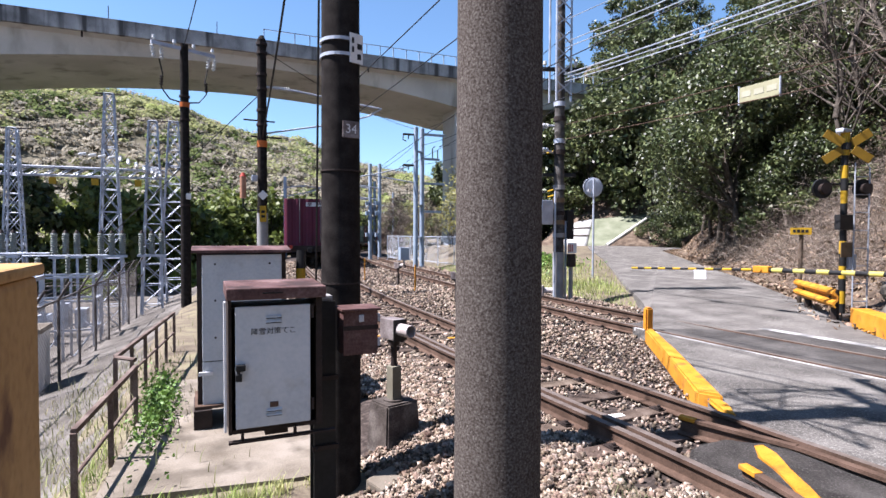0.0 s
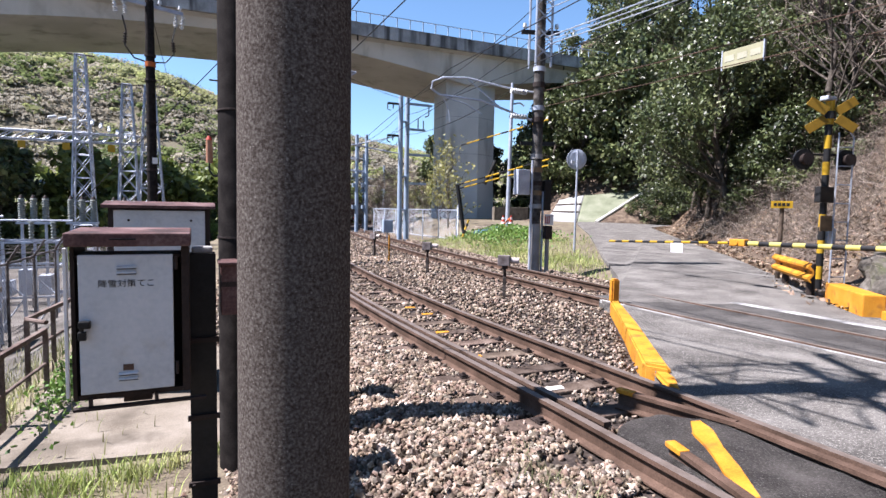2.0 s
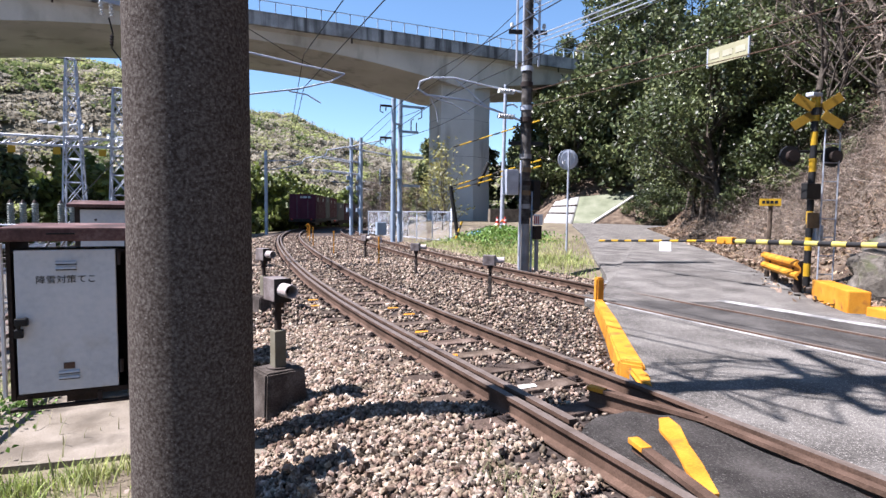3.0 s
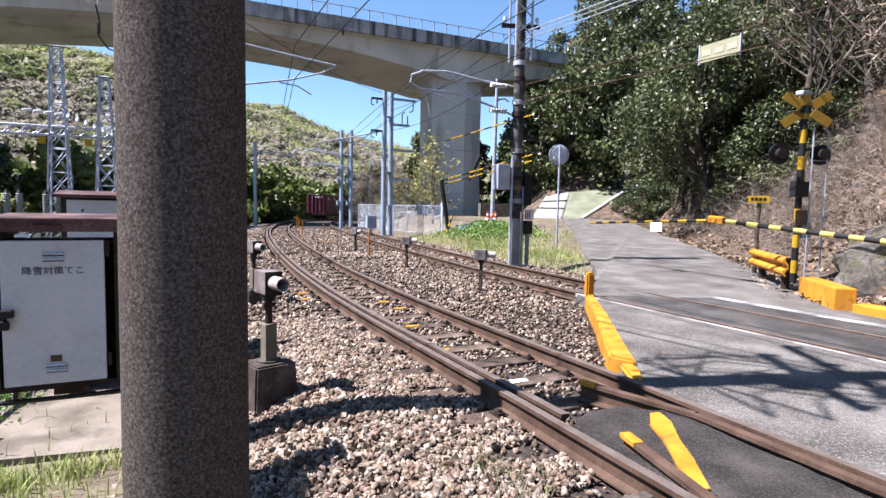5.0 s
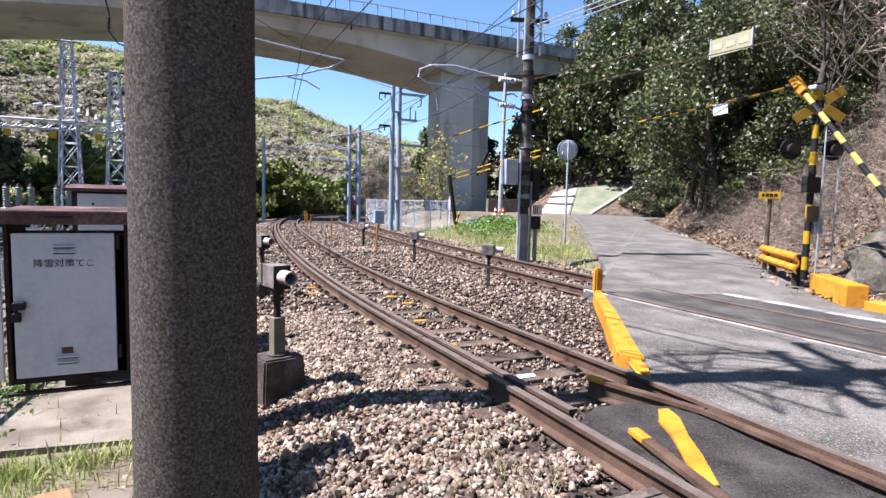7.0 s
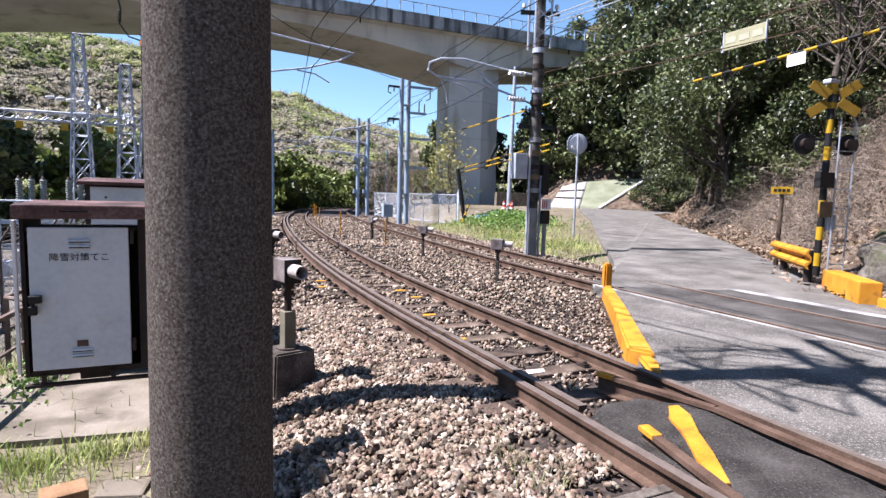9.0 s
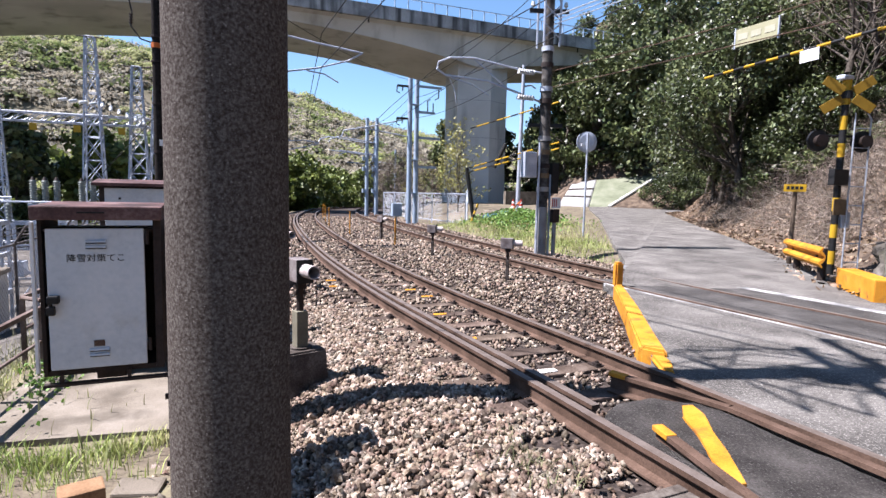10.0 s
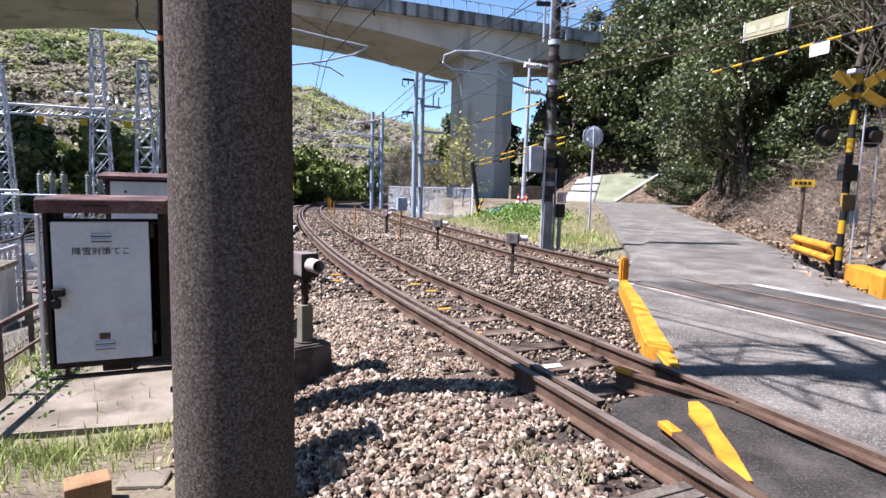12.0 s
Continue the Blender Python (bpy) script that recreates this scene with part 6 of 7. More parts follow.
def make_tree(name, seed, height, spread, mat, count, leaf, label, low=0.15, clumps=22, trunk=0.16, parent_m=None, group="", category="tree", slim=0.55):
    rng = np.random.default_rng(seed)
    t = thing(name, parent_m or Matrix.Identity(4), label, category, group)
    # trunk and limbs
    pts = [np.array([0, 0, -0.6])]
    for k in range(1, 7):
        pts.append(np.array([rng.normal(0, 0.12) * k * 0.4, rng.normal(0, 0.12) * k * 0.4, height * 0.88 * k / 6]))
    S, E, Rr = [], [], []
    for k in range(6):
        S.append(pts[k]), E.append(pts[k + 1]), Rr.append(trunk * (1 - 0.13 * k))
    centres, radii = [], []
    for i in range(clumps):
        h = low + (1 - low) * (i + rng.random()) / clumps
        wide = spread * math.sin(math.pi * min(0.95, 0.18 + 0.74 * h)) * rng.uniform(0.45, 1.05)
        a = rng.random() * math.tau
        c = np.array([wide * math.cos(a), wide * math.sin(a), height * h])
        j = min(5, max(0, int(h * 6) - 1))
        base = pts[j] + (pts[j + 1] - pts[j]) * rng.random()
        mid = (base + c) / 2 + rng.normal(0, 0.15, 3)
        S += [base, mid]
        E += [mid, c]
        Rr += [trunk * 0.42 * (1 - 0.5 * h), trunk * 0.25 * (1 - 0.5 * h)]
        centres.append(c)
        radii.append(spread * rng.uniform(0.26, 0.46))
    v, f = sticks(np.array(S), np.array(E), np.array(Rr), 5)
    fast_mesh("trunk", v, f, M_BARK, t)
    P, O = [], []
    per = count // clumps
    for c, r in zip(centres, radii):
        p, o = clump_points(rng, per, r, 0.75, 0.4)
        P.append(p + c), O.append(o)
    v, f = leaves(np.concatenate(P), leaf, rng, np.concatenate(O), slim)
    fast_mesh("crown", v, f, mat, t)
    return t


def gz(x, y):
    return float(ground_height(np.array([x]), np.array([y]))[0])


# ---- woods on the bank ----
def along_road(k, b):
    """A place by the lane: k metres along its bank edge from the crossing, b metres up the bank."""
    pts = [np.array(p, float) for p in ROAD_RIGHT[2:]]
    for p, q in zip(pts, pts[1:]):
        L = np.hypot(*(q - p))
        if k <= L:
            d = (q - p) / L
            return p + d * k + np.array([d[1], -d[0]]) * b
        k -= L
    return pts[-1]


def plant(first, spots, seed, tilt=5):
    rr = random.Random(seed)
    for i, (x, y) in enumerate(spots):
        m = pose(x, y, gz(x, y) - 0.1, rr.uniform(-tilt, tilt), rr.uniform(-tilt, tilt), rr.uniform(0, 360)) @ Matrix.Scale(rr.uniform(0.85, 1.2), 4)
        if i == 0:
            first.matrix_basis = m
        else:
            c = copy_thing(first, m)
            c.matrix_basis = m


ev = [make_tree("evergreen_tree", 11 + i, 8.5 + i, 3.0 + 0.3 * i, M_EVERGREEN, 9600, 0.19, "dense glossy dark evergreen tree on the steep bank", 0.17, 30, 0.2, group="trees of the wooded bank") for i in range(3)]
spots = [[], [], []]
_r = random.Random(5)
# Rows at b 15.5 and 21 stand out of view, added to block light.
for row, (b, k0, k1, step) in enumerate(((4.4, 19.3, 33, 3.3), (7.0, 19.5, 36, 3.8), (11.0, 20.0, 40, 5.0), (15.5, 20.0, 44, 5.5), (21, 22, 44, 7))):
    k = k0
    while k < k1:
        x, y = along_road(max(0.0, k) + _r.uniform(-0.6, 0.6), b + _r.uniform(-0.7, 0.7))
        if x < 29 or b > 6:
            spots[_r.randrange(3)].append((float(x), float(y)))
        k += step
far_spots = []
for n_, l0, l1, step in ((6.2, -4.0, 9, 2.6), (8.5, -4.5, 16, 3.8), (12.5, -5, 22, 4.6), (17.5, -5, 26, 5.2), (23, -4, 30, 6)):
    l_ = l0
    while l_ < l1:
        q, w = n_ + _r.uniform(-0.8, 0.8), l_ + _r.uniform(-0.8, 0.8)
        far_spots.append((30 + 0.64 * q + 0.77 * w, 35.6 + 0.77 * q - 0.64 * w))
        l_ += step
for b_, ks in ((19, (27, 32, 37, 42)), (25, (24, 29.5, 35, 40, 45))):
    for k in ks:
        far_spots.append(tuple(map(float, along_road(k + _r.uniform(-1, 1), b_ + _r.uniform(-1, 1)))))
for l_ in (-4, 1, 6, 11, 17, 23):
    far_spots.append((30 + 0.64 * 29 + 0.77 * l_, 35.6 + 0.77 * 29 - 0.64 * l_))
for i in range(3):
    plant(ev[i], spots[i], 40 + i)
edge_tree = make_tree("evergreen_tree", 19, 8.0, 3.0, M_EVERGREEN, 9600, 0.175, "glossy evergreen tree leaning out over the lane's edge", 0.34, 26, 0.18, group="trees of the wooded bank")
plant(edge_tree, [tuple(map(float, along_road(k, b))) for k, b in ((16.8, 1.6), (18.8, 1.6), (21.2, 1.8), (24, 2.0), (27, 2.2))], 46)
ev_far = make_tree("evergreen_tree", 15, 9.0, 3.3, M_EVERGREEN, 3600, 0.42, "broad dark evergreen tree on the hillside above the bend", 0.03, 28, 0.2, group="trees of the hillside")
plant(ev_far, far_spots, 47)

shrub = make_tree("evergreen_shrub", 31, 2.6, 1.7, M_EVERGREEN, 3600, 0.17, "low glossy evergreen shrub at the foot of the wood", 0.02, 16, 0.06, group="shrubs of the bank", category="shrub")
# Those from k 12.8 to 23 are added to darken shaded brown brush.
ss = [tuple(map(float, along_road(k + _r.uniform(-0.5, 0.5), b + _r.uniform(-0.4, 0.4)))) for k, b in ((17.5, 4.4), (21, 4.4), (26, 2.8), (29, 3.0), (32, 4.2), (14.0, 3.4), (15.2, 2.6), (12.8, 4.4), (16.0, 3.4), (18.6, 2.9), (19.8, 4.0), (23.0, 3.2))]
# Added to shade and cover the earth sheet in place of dark brush.
ss += [(33.4, 33.0), (35.0, 32.6), (36.6, 33.6), (34.6, 34.2), (37.6, 35.0)]
plant(shrub, ss, 50)

bare = make_tree("bare_tree", 61, 8.0, 2.6, M_TWIG, 3800, 0.85, "slender bare tree with thin branches on the bank", 0.12, 44, 0.12, group="bare trees of the bank", slim=0.045)
plant(bare, [tuple(map(float, along_road(k, b))) for k, b in ((0.5, 6.0), (2.5, 6.6), (4.0, 5.2), (5.5, 6.2), (6.6, 7.4), (1.5, 9.0), (3.6, 9.5), (5.8, 10.0), (0.2, 12.5), (7.2, 5.6), (2.0, 12), (4.4, 13), (6.8, 13.5), (8.6, 9.5), (0.4, 16), (3.4, 17), (6, 18), (9.4, 14), (10.6, 18))] + [(14.5, 2.0), (15.5, -1.0), (17, 1), (19, 3), (21, 0)], 62, 9)

sparse = make_tree("evergreen_tree", 33, 7.0, 2.6, M_EVERGREEN, 2600, 0.2, "thin evergreen tree with gaps among bare trunks", 0.15, 26, 0.13, group="thin trees of the bank")
plant(sparse, [tuple(map(float, along_road(k, b))) for k, b in ((16.0, 9.0), (16.5, 12.5), (13.0, 15.0))], 63, 8)
trunky = make_tree("bare_tree", 64, 10.5, 2.4, M_TWIG, 900, 0.6, "tall leaning dark trunk with few bare branches", 0.35, 16, 0.17, group="bare trees of the bank", slim=0.03)
plant(trunky, [tuple(map(float, along_road(k, b))) for k, b in ((12.6, 4.2), (13.8, 5.0), (11.4, 5.4), (12.4, 6.6), (9.4, 7.6), (6.2, 8.6))], 65, 14)


def bank_brush():
    """Dry twigs and fallen leaves over the bank."""
    rng = np.random.default_rng(3)
    x = rng.uniform(10.4, 24, 70000)
    y = rng.uniform(-3, 22, 70000)
    b = right_of_road(x, y)
    keep = (b > 0.35) & (b < 12)
    x, y, b = x[keep], y[keep], b[keep]
    z = ground_height(x, y)
    n = len(x)
    pick = (rng.random(n) < np.where(y > 9, 0.5, 0.24)) & (b > 1.3)
    s = np.stack([x, y, z], 1)[pick]
    d = unit(rng.normal(size=(len(s), 3)) * np.array([1, 1, 0.5]) + np.array([-0.3, -0.1, 0.55]))
    L = rng.uniform(0.3, 1.2, len(s))[:, None]
    mid = s + d * L
    e = mid + unit(d + rng.normal(size=d.shape) * 0.6 - np.array([0, 0, 0.5])) * L * 0.8
    v1, f1 = sticks(s - d * 0.1, mid, rng.uniform(0.003, 0.01, len(s)), 3)
    v2, f2 = sticks(mid, e, rng.uniform(0.0025, 0.006, len(s)), 3)
    tagged(fast_mesh("dry_brush", np.concatenate([v1, v2]), np.concatenate([f1, f2 + len(v1)]), M_TWIG), "tangle of dry bare twigs and vines on the bank", "brush", kind="stuff")
    x = rng.uniform(10, 34, 90000)
    y = rng.uniform(-3, 34, 90000)
    b = right_of_road(x, y)
    keep = (b > -0.75 * rng.random(len(x)) ** 2) & (b < 12)
    x, y = x[keep], y[keep]
    edge = right_of_road(x, y)
    z = np.where(edge < 0.05, 0.115, np.maximum(ground_height(x, y), np.where(edge < 0.6, 0.05, -9))) + 0.025
    v, f = leaves(np.stack([x, y, z], 1), 0.13, rng, None, 0.6, 0.0)
    tagged(fast_mesh("fallen_leaves", v, f, M_DRYLEAF), "pale brown fallen leaves over the bank and road edge", "leaf litter", kind="stuff")


bank_brush()

rock = thing("rock_face", pose(12.7, 4.9, 0.4), "grey-brown rock outcrop at the foot of the bank", "rock")
_m = material("mossy_rock", [(0.06, 0.052, 0.042), (0.13, 0.115, 0.095), (0.24, 0.215, 0.185)], 2.5, 0.9, 0, 1.0, 12, spots=((0.1, 0.11, 0.05), 2.2, 0.55, 0.7))
for ox, oy, oz, sx, sy, sz, sd in ((0.1, -0.9, 0, 1.1, 1.35, 1.3, 0.0), (0.35, 0.75, -0.1, 1.0, 1.2, 1.05, 5.0), (0.9, -0.2, 0.75, 0.9, 1.5, 0.9, 9.0)):
    bm = bmesh.new()
    bmesh.ops.create_icosphere(bm, subdivisions=4, radius=1.0)
    for v in bm.verts:
        q = v.co + Vector((sd, 0, 0))
        k = 1 + 0.34 * noise.noise(q * 1.5) + 0.2 * noise.noise(q * 3.4) + 0.1 * noise.noise(q * 8) + 0.05 * noise.noise(q * 17)
        v.co = Vector((v.co.x * sx, v.co.y * sy, v.co.z * sz)) * k + Vector((ox, oy, oz))
    part("stone", bm, _m, rock)

# ---- trees in the middle distance ----
bam = make_tree("bamboo_clump", 71, 7.5, 3.4, M_BAMBOO, 2100, 0.7, "dense yellow-green bamboo clump beyond the track", 0.04, 26, 0.1, group="bamboo grove")
rb = random.Random(9)
bs = []
for s_ in range(46, 150, 6):
    for u_ in (-6.5, -11, -16):
        if not (s_ < 60 and u_ > -8):
            p, _ = on_track(s_ + rb.uniform(-2, 2), u_ + rb.uniform(-1.5, 1.5))
            bs.append((p.x, p.y))
bs += [(-4 + rb.uniform(-2, 2) - 5 * i, 60 + rb.uniform(-4, 6)) for i in range(9)] + [(3 + 3 * i, 62 + rb.uniform(-3, 8)) for i in range(3)]
plant(bam, bs, 72, 3)
darkt = make_tree("dark_conifer", 75, 9.0, 2.6, M_EVERGREEN, 2400, 0.66, "dark green tree behind the railway", 0.05, 24, 0.16, group="dark trees behind the line")
plant(darkt, [(-12 + rb.uniform(-3, 3) - 5 * i, 52 + rb.uniform(-6, 10)) for i in range(7)] + [(on_track(s_, 14 + rb.uniform(-2, 8))[0].x, on_track(s_, 14)[0].y) for s_ in (78, 85, 92, 100, 110, 120, 130)] + [(34, 52), (31, 56), (38, 60), (29, 62)], 76, 4)
sap = make_tree("young_tree", 81, 4.6, 1.5, M_YOUNG, 520, 0.16, "thin young tree with fresh yellow-green leaves by the pier", 0.25, 26, 0.06, group="young trees by the fence")
plant(sap, [(14.9, 31.2), (15.9, 33.5), (13.8, 35.5), (16.4, 36.2), (17.6, 38.5)], 82, 4)
thin = make_tree("bare_tree", 83, 4.4, 1.2, M_TWIG, 1200, 0.5, "thin bare tree behind the chain-link fence", 0.25, 30, 0.05, group="bare trees by the fence", slim=0.04)
plant(thin, [(13.3, 33.0), (14.2, 37.5), (13.2, 40.0), (15.0, 43.5), (16.5, 48), (13.6, 45), (12.9, 38.6), (15.3, 40)], 84, 4)
rnd_bush = make_tree("round_bush", 91, 1.5, 0.95, M_FRESH, 2500, 0.14, "small round green bush beside the line", 0.1, 14, 0.05, category="shrub")
plant(rnd_bush, [(1.8, 47.0), (-6.0, 40.5), (-1.0, 44.0)], 92, 2)


# ---- woods on the hills ----
def hill_woods():
    rng = np.random.default_rng(17)
    mats = [("bare", leaf_material("bare_wood_crown", [(0.17, 0.152, 0.115), (0.255, 0.232, 0.18), (0.34, 0.315, 0.25)], 0.16, 0.9, 0.45, 0.1, 1.12, 0.13), "bare brown spring woods on the far hill"),
            ("olive", leaf_material("olive_crown", [(0.17, 0.178, 0.082), (0.27, 0.28, 0.135)], 0.16, 0.9, 0.45, 0.1, 1.12, 0.13), "olive budding woods on the far hill"),
            ("fresh", leaf_material("fresh_crown", [(0.22, 0.255, 0.085), (0.34, 0.37, 0.15)], 0.16, 0.9, 0.45, 0.1, 1.12, 0.13), "fresh yellow-green woods on the far hill"),
            ("dark", leaf_material("dark_crown", [(0.08, 0.105, 0.036), (0.14, 0.17, 0.065)], 0.16, 0.9, 0.45, 0.1, 1.12, 0.13), "dark evergreen woods on the far hill")]
    n = 7000
    az = np.radians(rng.uniform(-24, 56, n))
    d = 92 + 330 * rng.random(n) ** 0.8
    x, y = d * np.sin(az), d * np.cos(az)
    u = offset_of(x, y)
    keep = (np.abs(u - 2) > 9) & (right_of_road(x, y) < -3)
    x, y, d = x[keep], y[keep], d[keep]
    z = ground_height(x, y)
    patch = wave(x, y, 0.035) + 0.6 * wave(x + 90, y, 0.08) + rng.normal(0, 0.45, len(x))
    kind = np.where(patch > 0.75, 2, np.where(patch > 0.2, 1, np.where(patch > -0.95, 0, 3)))
    kind = np.where((d < 112) & (rng.random(len(x)) < 0.6), 3, kind)
    kind = np.where((z > 58) & (rng.random(len(x)) < 0.3), 3, kind)
    kind = np.where((z > 42) & (kind == 0) & (rng.random(len(x)) < 0.6), 1, kind)
    for i, (nm, mat, label) in enumerate(mats):
        sel = np.where(kind == i)[0]
        k = len(sel)
        c = np.stack([x, y, z], 1)[sel]
        R = rng.uniform(1.7, 4.6, k)
        per = 46
        q = rng.normal(size=(k * per, 3))
        q[:, 2] = np.abs(q[:, 2])
        q = unit(q)
        p = np.repeat(c, per, 0) + q * np.repeat(R, per)[:, None] * np.array([1, 1, 0.75]) * rng.uniform(0.55, 1.1, (k * per, 1)) + np.array([0, 0, 0.3])
        v, f = shell_leaves(p, q + np.array([-0.2, 0, 0.4]), 1.45, rng, 0.35)
        tagged(fast_mesh("hill_woods", v, f, mat), label, "woods", kind="stuff")
    s = np.stack([x, y, z], 1)[kind == 0]
    s = np.repeat(s, 4, 0) + rng.normal(0, 1.2, (len(s) * 4, 3)) * np.array([1, 1, 0])
    e = s + np.array([0, 0, 1.0]) * rng.uniform(2, 4.5, (len(s), 1)) + rng.normal(0, 0.6, s.shape)
    v, f = sticks(s, e, 0.09, 3)
    tagged(fast_mesh("hill_trunks", v, f, M_BARK), "bare trunks in the far hill woods", "woods", kind="stuff")


hill_woods()


# ---- grass and weeds ----
def grass(name, x, y, z, h, mat, label, seed, lean=0.45):
    rng = np.random.default_rng(seed)
    n = len(x)
    p = np.stack([x, y, z], 1)
    d = rng.normal(size=(n, 3)) * np.array([1, 1, 0]) * lean
    H = (h * rng.uniform(0.4, 1.25, n))[:, None]
    side = unit(np.cross(unit(d + 1e-4), np.array([0, 0, 1.0]))) * H * 0.035
    mid = p + (d * 0.35 + np.array([0, 0, 0.6])) * H
    tip = p + (d + np.array([0, 0, 1.0])) * H
    v = np.stack([p - side, p + side, mid + side * 0.8, mid - side * 0.8, tip, tip + side * 0.1], 1)
    f = np.concatenate([np.arange(n)[:, None] * 6 + np.array([0, 1, 2, 3]), np.arange(n)[:, None] * 6 + np.array([3, 2, 5, 4])])
    return tagged(fast_mesh(name, v.reshape(-1, 3), f, mat), label, "grass", kind="stuff")


def scatter(rng, cx, cy, sx, sy, n):
    return cx + rng.normal(0, sx, n), cy + rng.normal(0, sy, n)


def green_cover():
    rng = np.random.default_rng(23)
    X, Y = [], []
    for cx, cy, sx, sy, n in ((-0.1, 4.5, 0.12, 0.1, 150), (0.3, 4.55, 0.1, 0.08, 120), (0.55, 4.6, 0.06, 0.06, 60), (-0.5, 4.6, 0.15, 0.15, 160), (0.0, 4.2, 0.3, 0.12, 130), (-0.95, 5.8, 0.12, 0.8, 300), (0.88, 4.68, 0.06, 0.05, 40), (-1.5, 6, 0.4, 1.5, 350), (1.85, 5.2, 0.06, 0.08, 30)):
        a, b = scatter(rng, cx, cy, sx, sy, 2 * n)
        X.append(a), Y.append(b)
    X, Y = np.concatenate(X), np.concatenate(Y)
    bare = ~((X > -0.8) & (X < 2.1) & (Y > 4.72 + 0.08 * (X < 0.2)) & (Y < 8.6))
    X, Y = X[bare], Y[bare]
    grass("grass", X, Y, ground_height(X, Y) - 0.02, 0.115, M_GRASS, "tufts of fresh and dry grass at the edge of the pad", 24)
    X, Y = [], []
    for cx, cy, sx, sy, n in ((13.3, 21.8, 1.2, 2.0, 9000), (10.6, 14.5, 0.9, 1.6, 3500), (11.6, 17.5, 0.9, 1.8, 4000), (9.3, 11.2, 0.4, 0.8, 900), (11, 24, 0.5, 3, 1500), (9.8, 18, 0.4, 3, 900)):
        a, b = scatter(rng, cx, cy, sx, sy, n)
        X.append(a), Y.append(b)
    X, Y = np.concatenate(X), np.concatenate(Y)
    left = np.interp(Y, [p[1] for p in ROAD_LEFT], [p[0] for p in ROAD_LEFT])
    ok = (X < left - 0.1) & (offset_of(X, Y) > 6.0)
    X, Y = X[ok], Y[ok]
    grass("grass", X, Y, ground_height(X, Y) - 0.02, 0.19, M_GRASS, "patchy spring grass on the verge and mound", 25)
    a, b = scatter(rng, 13.4, 21.4, 0.9, 1.3, 2600)
    v, f = leaves(np.stack([a, b, ground_height(a, b) + rng.uniform(0, 0.35, len(a))], 1), 0.13, rng, None, 0.6, -0.4)
    tagged(fast_mesh("weeds", v, f, M_WEED), "bright green leafy weeds on the mound", "weeds", kind="stuff")
    a, b = scatter(rng, -0.48, 7.3, 0.1, 0.75, 1900)
    v, f = leaves(np.stack([a, b, -0.34 + 0.17 * rng.random(len(a)) ** 1.5], 1), 0.05, rng, None, 0.7, -0.6)
    tagged(fast_mesh("weeds", v, f, M_WEED), "bright green leafy weeds beside the tall cabinet", "weeds", kind="stuff")
    a, b = scatter(rng, -1.6, 8.5, 0.8, 2.5, 2600)
    grass("grass", a, b, ground_height(a, b) - 0.02, 0.17, M_DRYGRASS, "dry grass on the slope behind the railing", 26)
    a, b = scatter(rng, 2.62, 2.75, 0.09, 0.22, 170)
    grass("grass", a, b, np.full(len(a), -0.05), 0.11, M_DRYGRASS, "sparse weeds growing in the ballast", 27)


green_cover()


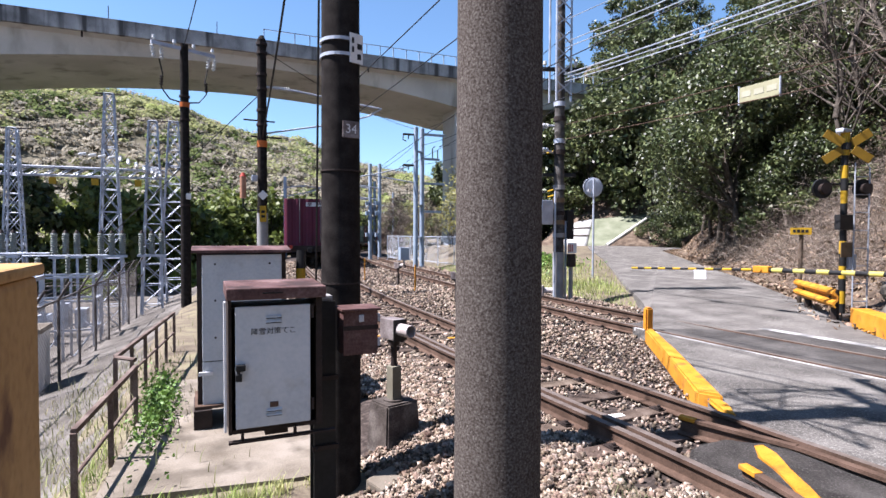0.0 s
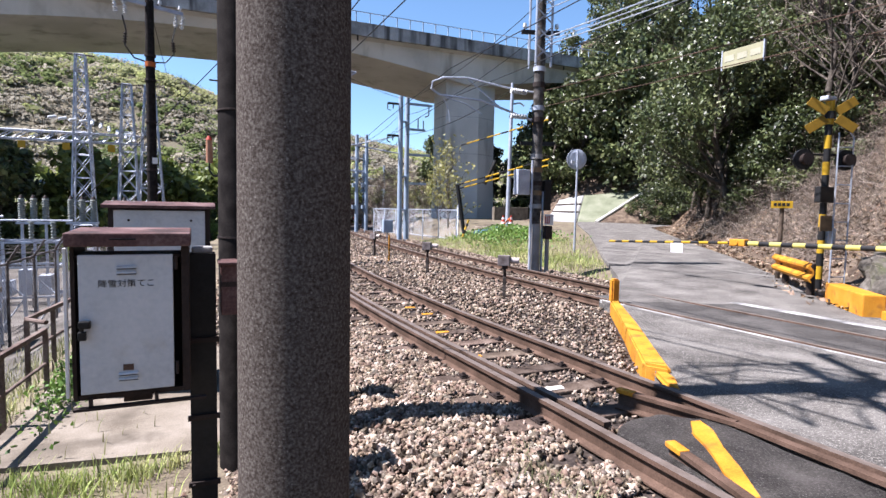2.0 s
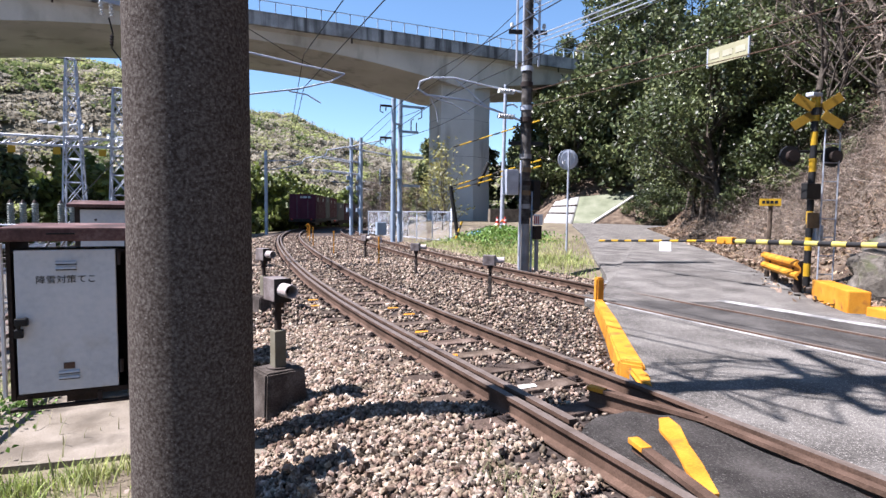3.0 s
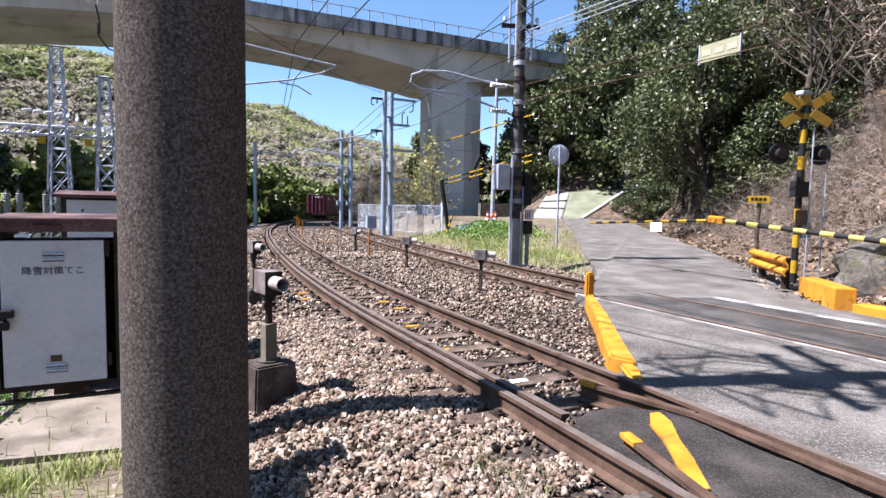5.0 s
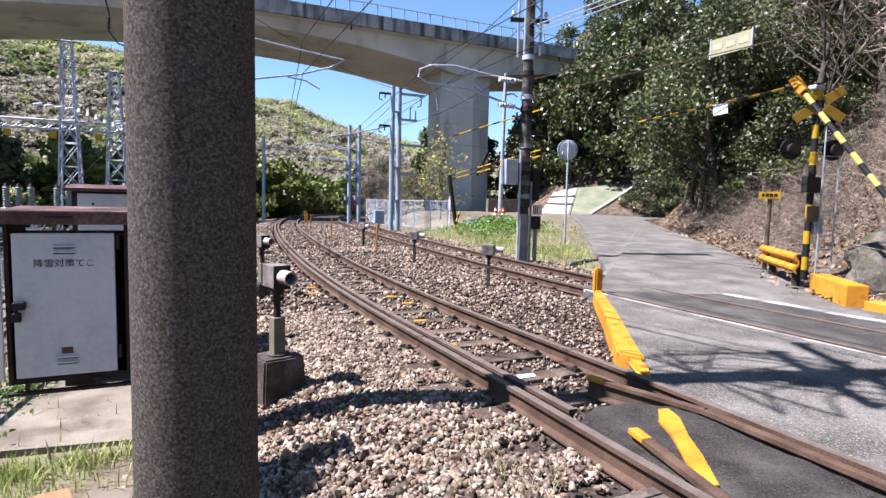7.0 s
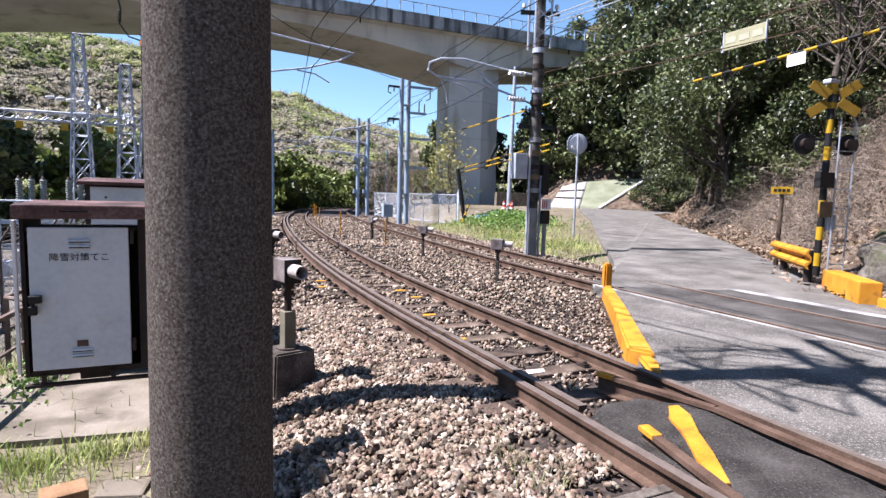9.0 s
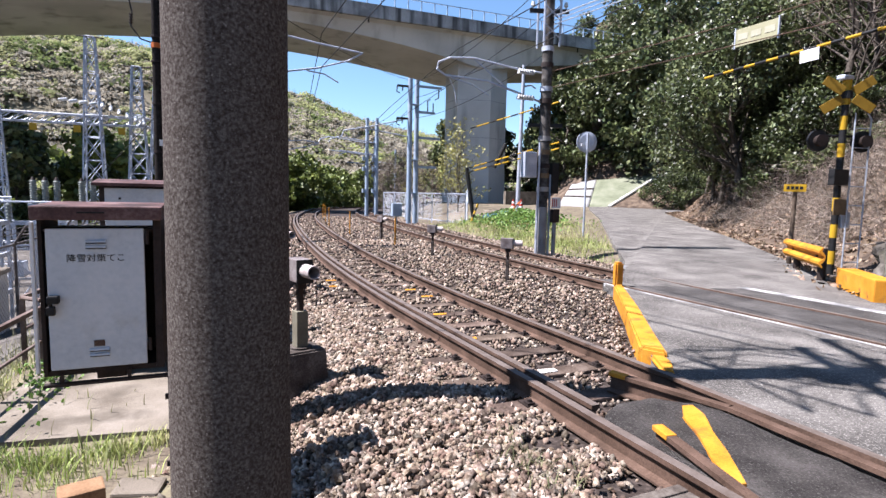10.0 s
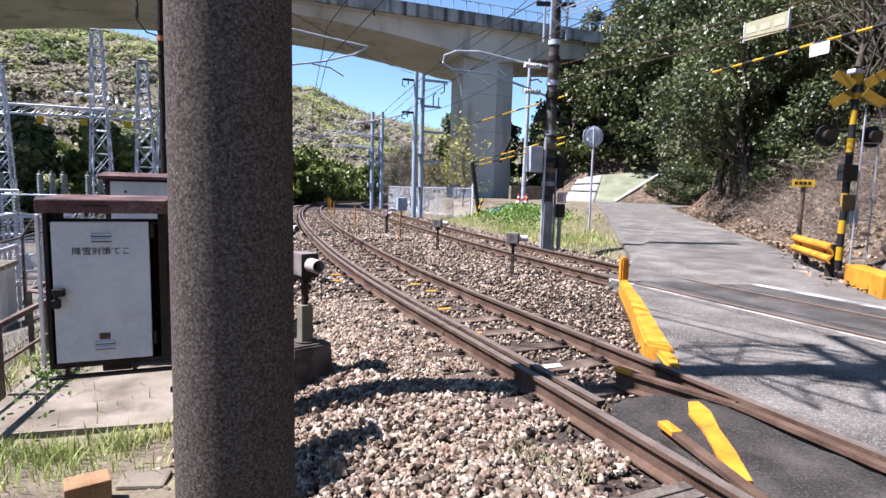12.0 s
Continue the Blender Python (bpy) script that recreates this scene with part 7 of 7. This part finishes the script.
# ---- ballast stones ----
def stones_soup():
    rng = np.random.default_rng(8)
    bm = bmesh.new()
    bmesh.ops.create_cube(bm, size=1.5)
    bmesh.ops.triangulate(bm, faces=bm.faces[:])
    base = np.array([v.co[:] for v in bm.verts])
    tri = np.array([[v.index for v in f.verts] for f in bm.faces])
    bm.free()

    def batch(s, u, size, extra):
        n = len(s)
        a = (s - CY) / RADIUS
        x, y = CX - (RADIUS - u - track_shift(s)) * np.cos(a), CY + (RADIUS - u - track_shift(s)) * np.sin(a)
        z = bed_height(u) - dip(s) + extra
        q = unit(rng.normal(size=(n, 4)))
        w, i, j, k = q.T
        Rm = np.stack([1 - 2 * (j * j + k * k), 2 * (i * j - k * w), 2 * (i * k + j * w), 2 * (i * j + k * w), 1 - 2 * (i * i + k * k), 2 * (j * k - i * w), 2 * (i * k - j * w), 2 * (j * k + i * w), 1 - 2 * (i * i + j * j)], 1).reshape(n, 3, 3)
        shape = base[None] * rng.uniform(0.5, 1.25, (n, 8, 1)) * (size[:, None] * rng.uniform(0.45, 1.4, (n, 3)))[:, None, :]
        v = np.einsum("nij,nkj->nki", Rm, shape) + np.stack([x, y, z], 1)[:, None, :]
        f = tri[None] + (np.arange(n) * 8)[:, None, None]
        return v.reshape(-1, 3), f.reshape(-1, 3), np.stack([x, y], 1)

    s = np.concatenate([rng.uniform(1.0, 7.5, 58000), 7.5 + 10 * rng.random(17000) ** 1.2, rng.uniform(15, 36, 10000)])
    u = rng.uniform(-2.75, 6.4, len(s))
    u[:36000] = rng.uniform(-2.8, -0.6, 36000)
    ok = ~((np.abs(np.abs(u) - 0.566) < 0.065) | (np.abs(np.abs(u - GAP) - 0.566) < 0.075) | ((u > -0.566) & (u < -0.35) & (s > 3.3)))
    # keep the road, its kerb and the sleepers clear
    a = (s - CY) / RADIUS
    x, y = CX - (RADIUS - u - track_shift(s)) * np.cos(a), CY + (RADIUS - u - track_shift(s)) * np.sin(a)
    edge = np.interp(x, [2.0, 2.45, 3.1, 3.22, 3.26, 3.5, 3.8, 4.2, 4.4, 4.6, 5.7, 6.8, 7.0, 8.0, 9.0], [1.35, 1.9, 2.1, 2.1, 2.95, 3.0, 3.1, 3.2, 3.5, 4.0, 5.6, 7.1, 7.6, 8.3, 9.6])
    ok &= y > edge + 0.06
    ok &= ~((x > 0.8) & (x < 1.25) & (y > 4.2) & (y < 4.7))
    ok &= ~((x < 2.0) & (y > 4.75) & (y < 8.6) & (x < np.interp(y, [4.7, 5.6, 6.2, 7.4, 8.4], [1.5, 2.0, 1.65, 1.25, 0.85])))
    between = ((np.abs(u) < 1.05) | (np.abs(u - GAP) < 1.05)) & (np.abs(((s - 3.0) / 0.61 + 0.5) % 1 - 0.5) * 0.61 < 0.13)
    ok &= ~(between & (rng.random(len(s)) < 0.95))
    s, u = np.concatenate([s[ok], rng.uniform(3.2, 4.35, 900)]), np.concatenate([u[ok], rng.uniform(-3.25, -2.7, 900)])
    size = rng.uniform(0.011, 0.027, len(s)) * np.where(s > 15, 1.9, np.where(s > 7.5, 1.4, 1.0))
    inside = (np.abs(u) < 0.95) | (np.abs(u - GAP) < 0.95)
    v, f, xy = batch(s, u, size, rng.uniform(-0.012, 0.03, len(s)) - 0.018 * inside)
    tagged(fast_mesh("ballast_stones", v, f, M_STONE), "loose crushed grey and brown ballast stones", "ballast stones", kind="stuff")
    shapes = []
    for i in range(8):
        vv = base * rng.uniform(0.55, 1.2, (8, 1)) * rng.uniform(0.5, 1.35, 3) * 0.027
        me = bpy.data.meshes.new("stone")
        me.from_pydata(vv.tolist(), [], tri.tolist())
        me.materials.append(M_STONE_ONE)
        shapes.append(me)
    for i in range(300):
        x, y = rng.uniform(1.5, 2.85), rng.uniform(2.3, 4.2)
        uu = float(offset_of(x, y))
        ob = new("stone", shapes[i % 8])
        ob.parent = ballast
        ob.location = (x, y, float(bed_height(uu)) + rng.uniform(0.005, 0.035))
        ob.rotation_euler = tuple(rng.uniform(0, 6.28, 3))


stones_soup()


# ---- freight train ----
M_PURPLE = material("maroon_container_paint", [(0.13, 0.022, 0.05), (0.17, 0.03, 0.065)], 1.5, 0.5, 0, 0.05, 20, spots=((0.1, 0.03, 0.04), 1.2, 0.55, 0.8))
M_TEAL = material("teal_container_paint", [(0.1, 0.22, 0.22), (0.14, 0.28, 0.27)], 1.5, 0.5, 0, 0.05, 20)
M_GREYBOX = material("grey_container_paint", [(0.2, 0.2, 0.2), (0.28, 0.28, 0.27)], 1.5, 0.55, 0, 0.05, 20)


def container_mesh(mat):
    """A box whose walls are folded into ribs."""
    poly = []
    corners = [(-1.22, -1.85), (1.22, -1.85), (1.22, 1.85), (-1.22, 1.85)]
    for i in range(4):
        p, q = Vector(corners[i]), Vector(corners[(i + 1) % 4])
        d = q - p
        out = Vector((d.y, -d.x)).normalized()
        n = 5 if i % 2 == 0 else 14
        for k in range(n):
            for f, o in ((0.1, 0.0), (0.25, 0.035), (0.65, 0.035), (0.8, 0.0)):
                poly.append(tuple(p + d * ((k + f) / n) + out * o))
    return prism(bmesh.new(), poly, 1.05, 3.38)


def wagon(colours):
    t = thing("container_wagon", Matrix.Identity(4), "freight wagon loaded with maroon and grey containers", "freight wagon", "wagons of the train")
    part("underframe", boxed(-1.25, 1.25, -10, 10, 0.78, 1.04, 0.02), M_DARKMETAL, t)
    part("side_sill", boxed(-0.5, 0.5, -6, 6, 0.5, 0.78, 0.02), M_DARKMETAL, t)
    for y in (-6.9, 6.9):
        bogie = part("bogie", boxed(-1.0, 1.0, y - 1.3, y + 1.3, 0.4, 0.62, 0.03), M_BLACK, t)
        for dy in (-0.95, 0.95):
            for sx in (-0.56, 0.56):
                part("wheel", tubed((sx - 0.06, y + dy, 0.43), (sx + 0.06, y + dy, 0.43), 0.43, n=20), M_RUST, bogie)
    for y in (-10.15, 10.15):
        part("coupler", boxed(-0.12, 0.12, y - 0.25, y + 0.25, 0.72, 0.95, 0.02), M_BLACK, t)
        part("buffer_beam", boxed(-1.2, 1.2, y - 0.1 if y > 0 else y, y if y > 0 else y + 0.1, 0.75, 1.05), M_DARKMETAL, t)
    for i, m in enumerate(colours):
        if m is None:
            continue
        c = part("container", container_mesh(m), m, t, "maroon corrugated container" if m is M_PURPLE else "grey corrugated container" if m is M_GREYBOX else "teal corrugated container")
        c.location = (0, -7.8 + 3.9 * i, 0)
        for s in (-1, 1):
            part("mark_bar", boxed(s * 1.245 - 0.004, s * 1.245 + 0.004, -0.9, 0.4, 2.75, 3.1), M_WHITE, c)
        if i == 0:
            part("mark_bar", boxed(-0.2, 0.75, -1.885, -1.874, 3.0, 3.2), M_WHITE, c, "white painted marks")
            for sx in (-0.5, 0.5):
                part("door_bar", tubed((sx, -1.89, 1.2), (sx, -1.89, 3.4), 0.02, n=6), M_GREYBOX, c)
    for sx in (-0.9, 0.9):
        part("tail_lamp", tubed((sx, -10.28, 1.0), (sx, -10.18, 1.0), 0.09, n=12), M_RED, t, "red tail disc")
    return t


P_, G_, T_ = M_PURPLE, M_GREYBOX, M_TEAL
train = [wagon(c) for c in ((P_, P_, G_, P_, P_), (G_, P_, P_, G_, P_), (G_, G_, T_, T_, P_), (T_, P_, P_, P_, G_), (P_, P_, P_, G_, P_))]


# ---- what moves ----
def rear_of_train(t):
    """Metres along the track of the last wagon's rear end."""
    return float(np.interp(t, [0, 2.4, 3.2, 4.8, 6.0, 7.2, 12.0], [27.2, 48.4, 55.0, 70.5, 83.0, 95.5, 145.0]))


def motions():
    rows_in, rows_out = [], []
    for sec, deg in ((0.0, -1.5), (4.4, -1.5), (4.8, 1.0), (5.2, 9.0), (5.6, 18.0), (6.0, 27.5), (6.4, 38.0), (6.8, 47.5), (7.2, 56.5), (7.6, 64.5), (8.0, 71.0), (8.3, 74.5), (8.6, 75.8), (8.8, 76.0), (12.0, 76.0)):
        a = radians(deg)
        rows_in.append((sec, pose(*PIVOT, deg)))
        rows_out.append((sec, pose(PIVOT[0], PIVOT[1] + 3.28 * math.cos(a), PIVOT[2] + 3.28 * math.sin(a), -2.0)))
    walk(arm_inner, rows_in)
    walk(arm_outer, rows_out)
    for i, w in enumerate(train):
        rows = []
        for k in range(25):
            t = k * 0.5
            p, a = on_track(rear_of_train(t) + 10.4 + 20.8 * i, 0.0, RAIL_Z)
            rows.append((t, Matrix.Translation(p) @ Matrix.Rotation(a, 4, "Z")))
        walk(w, rows)


motions()
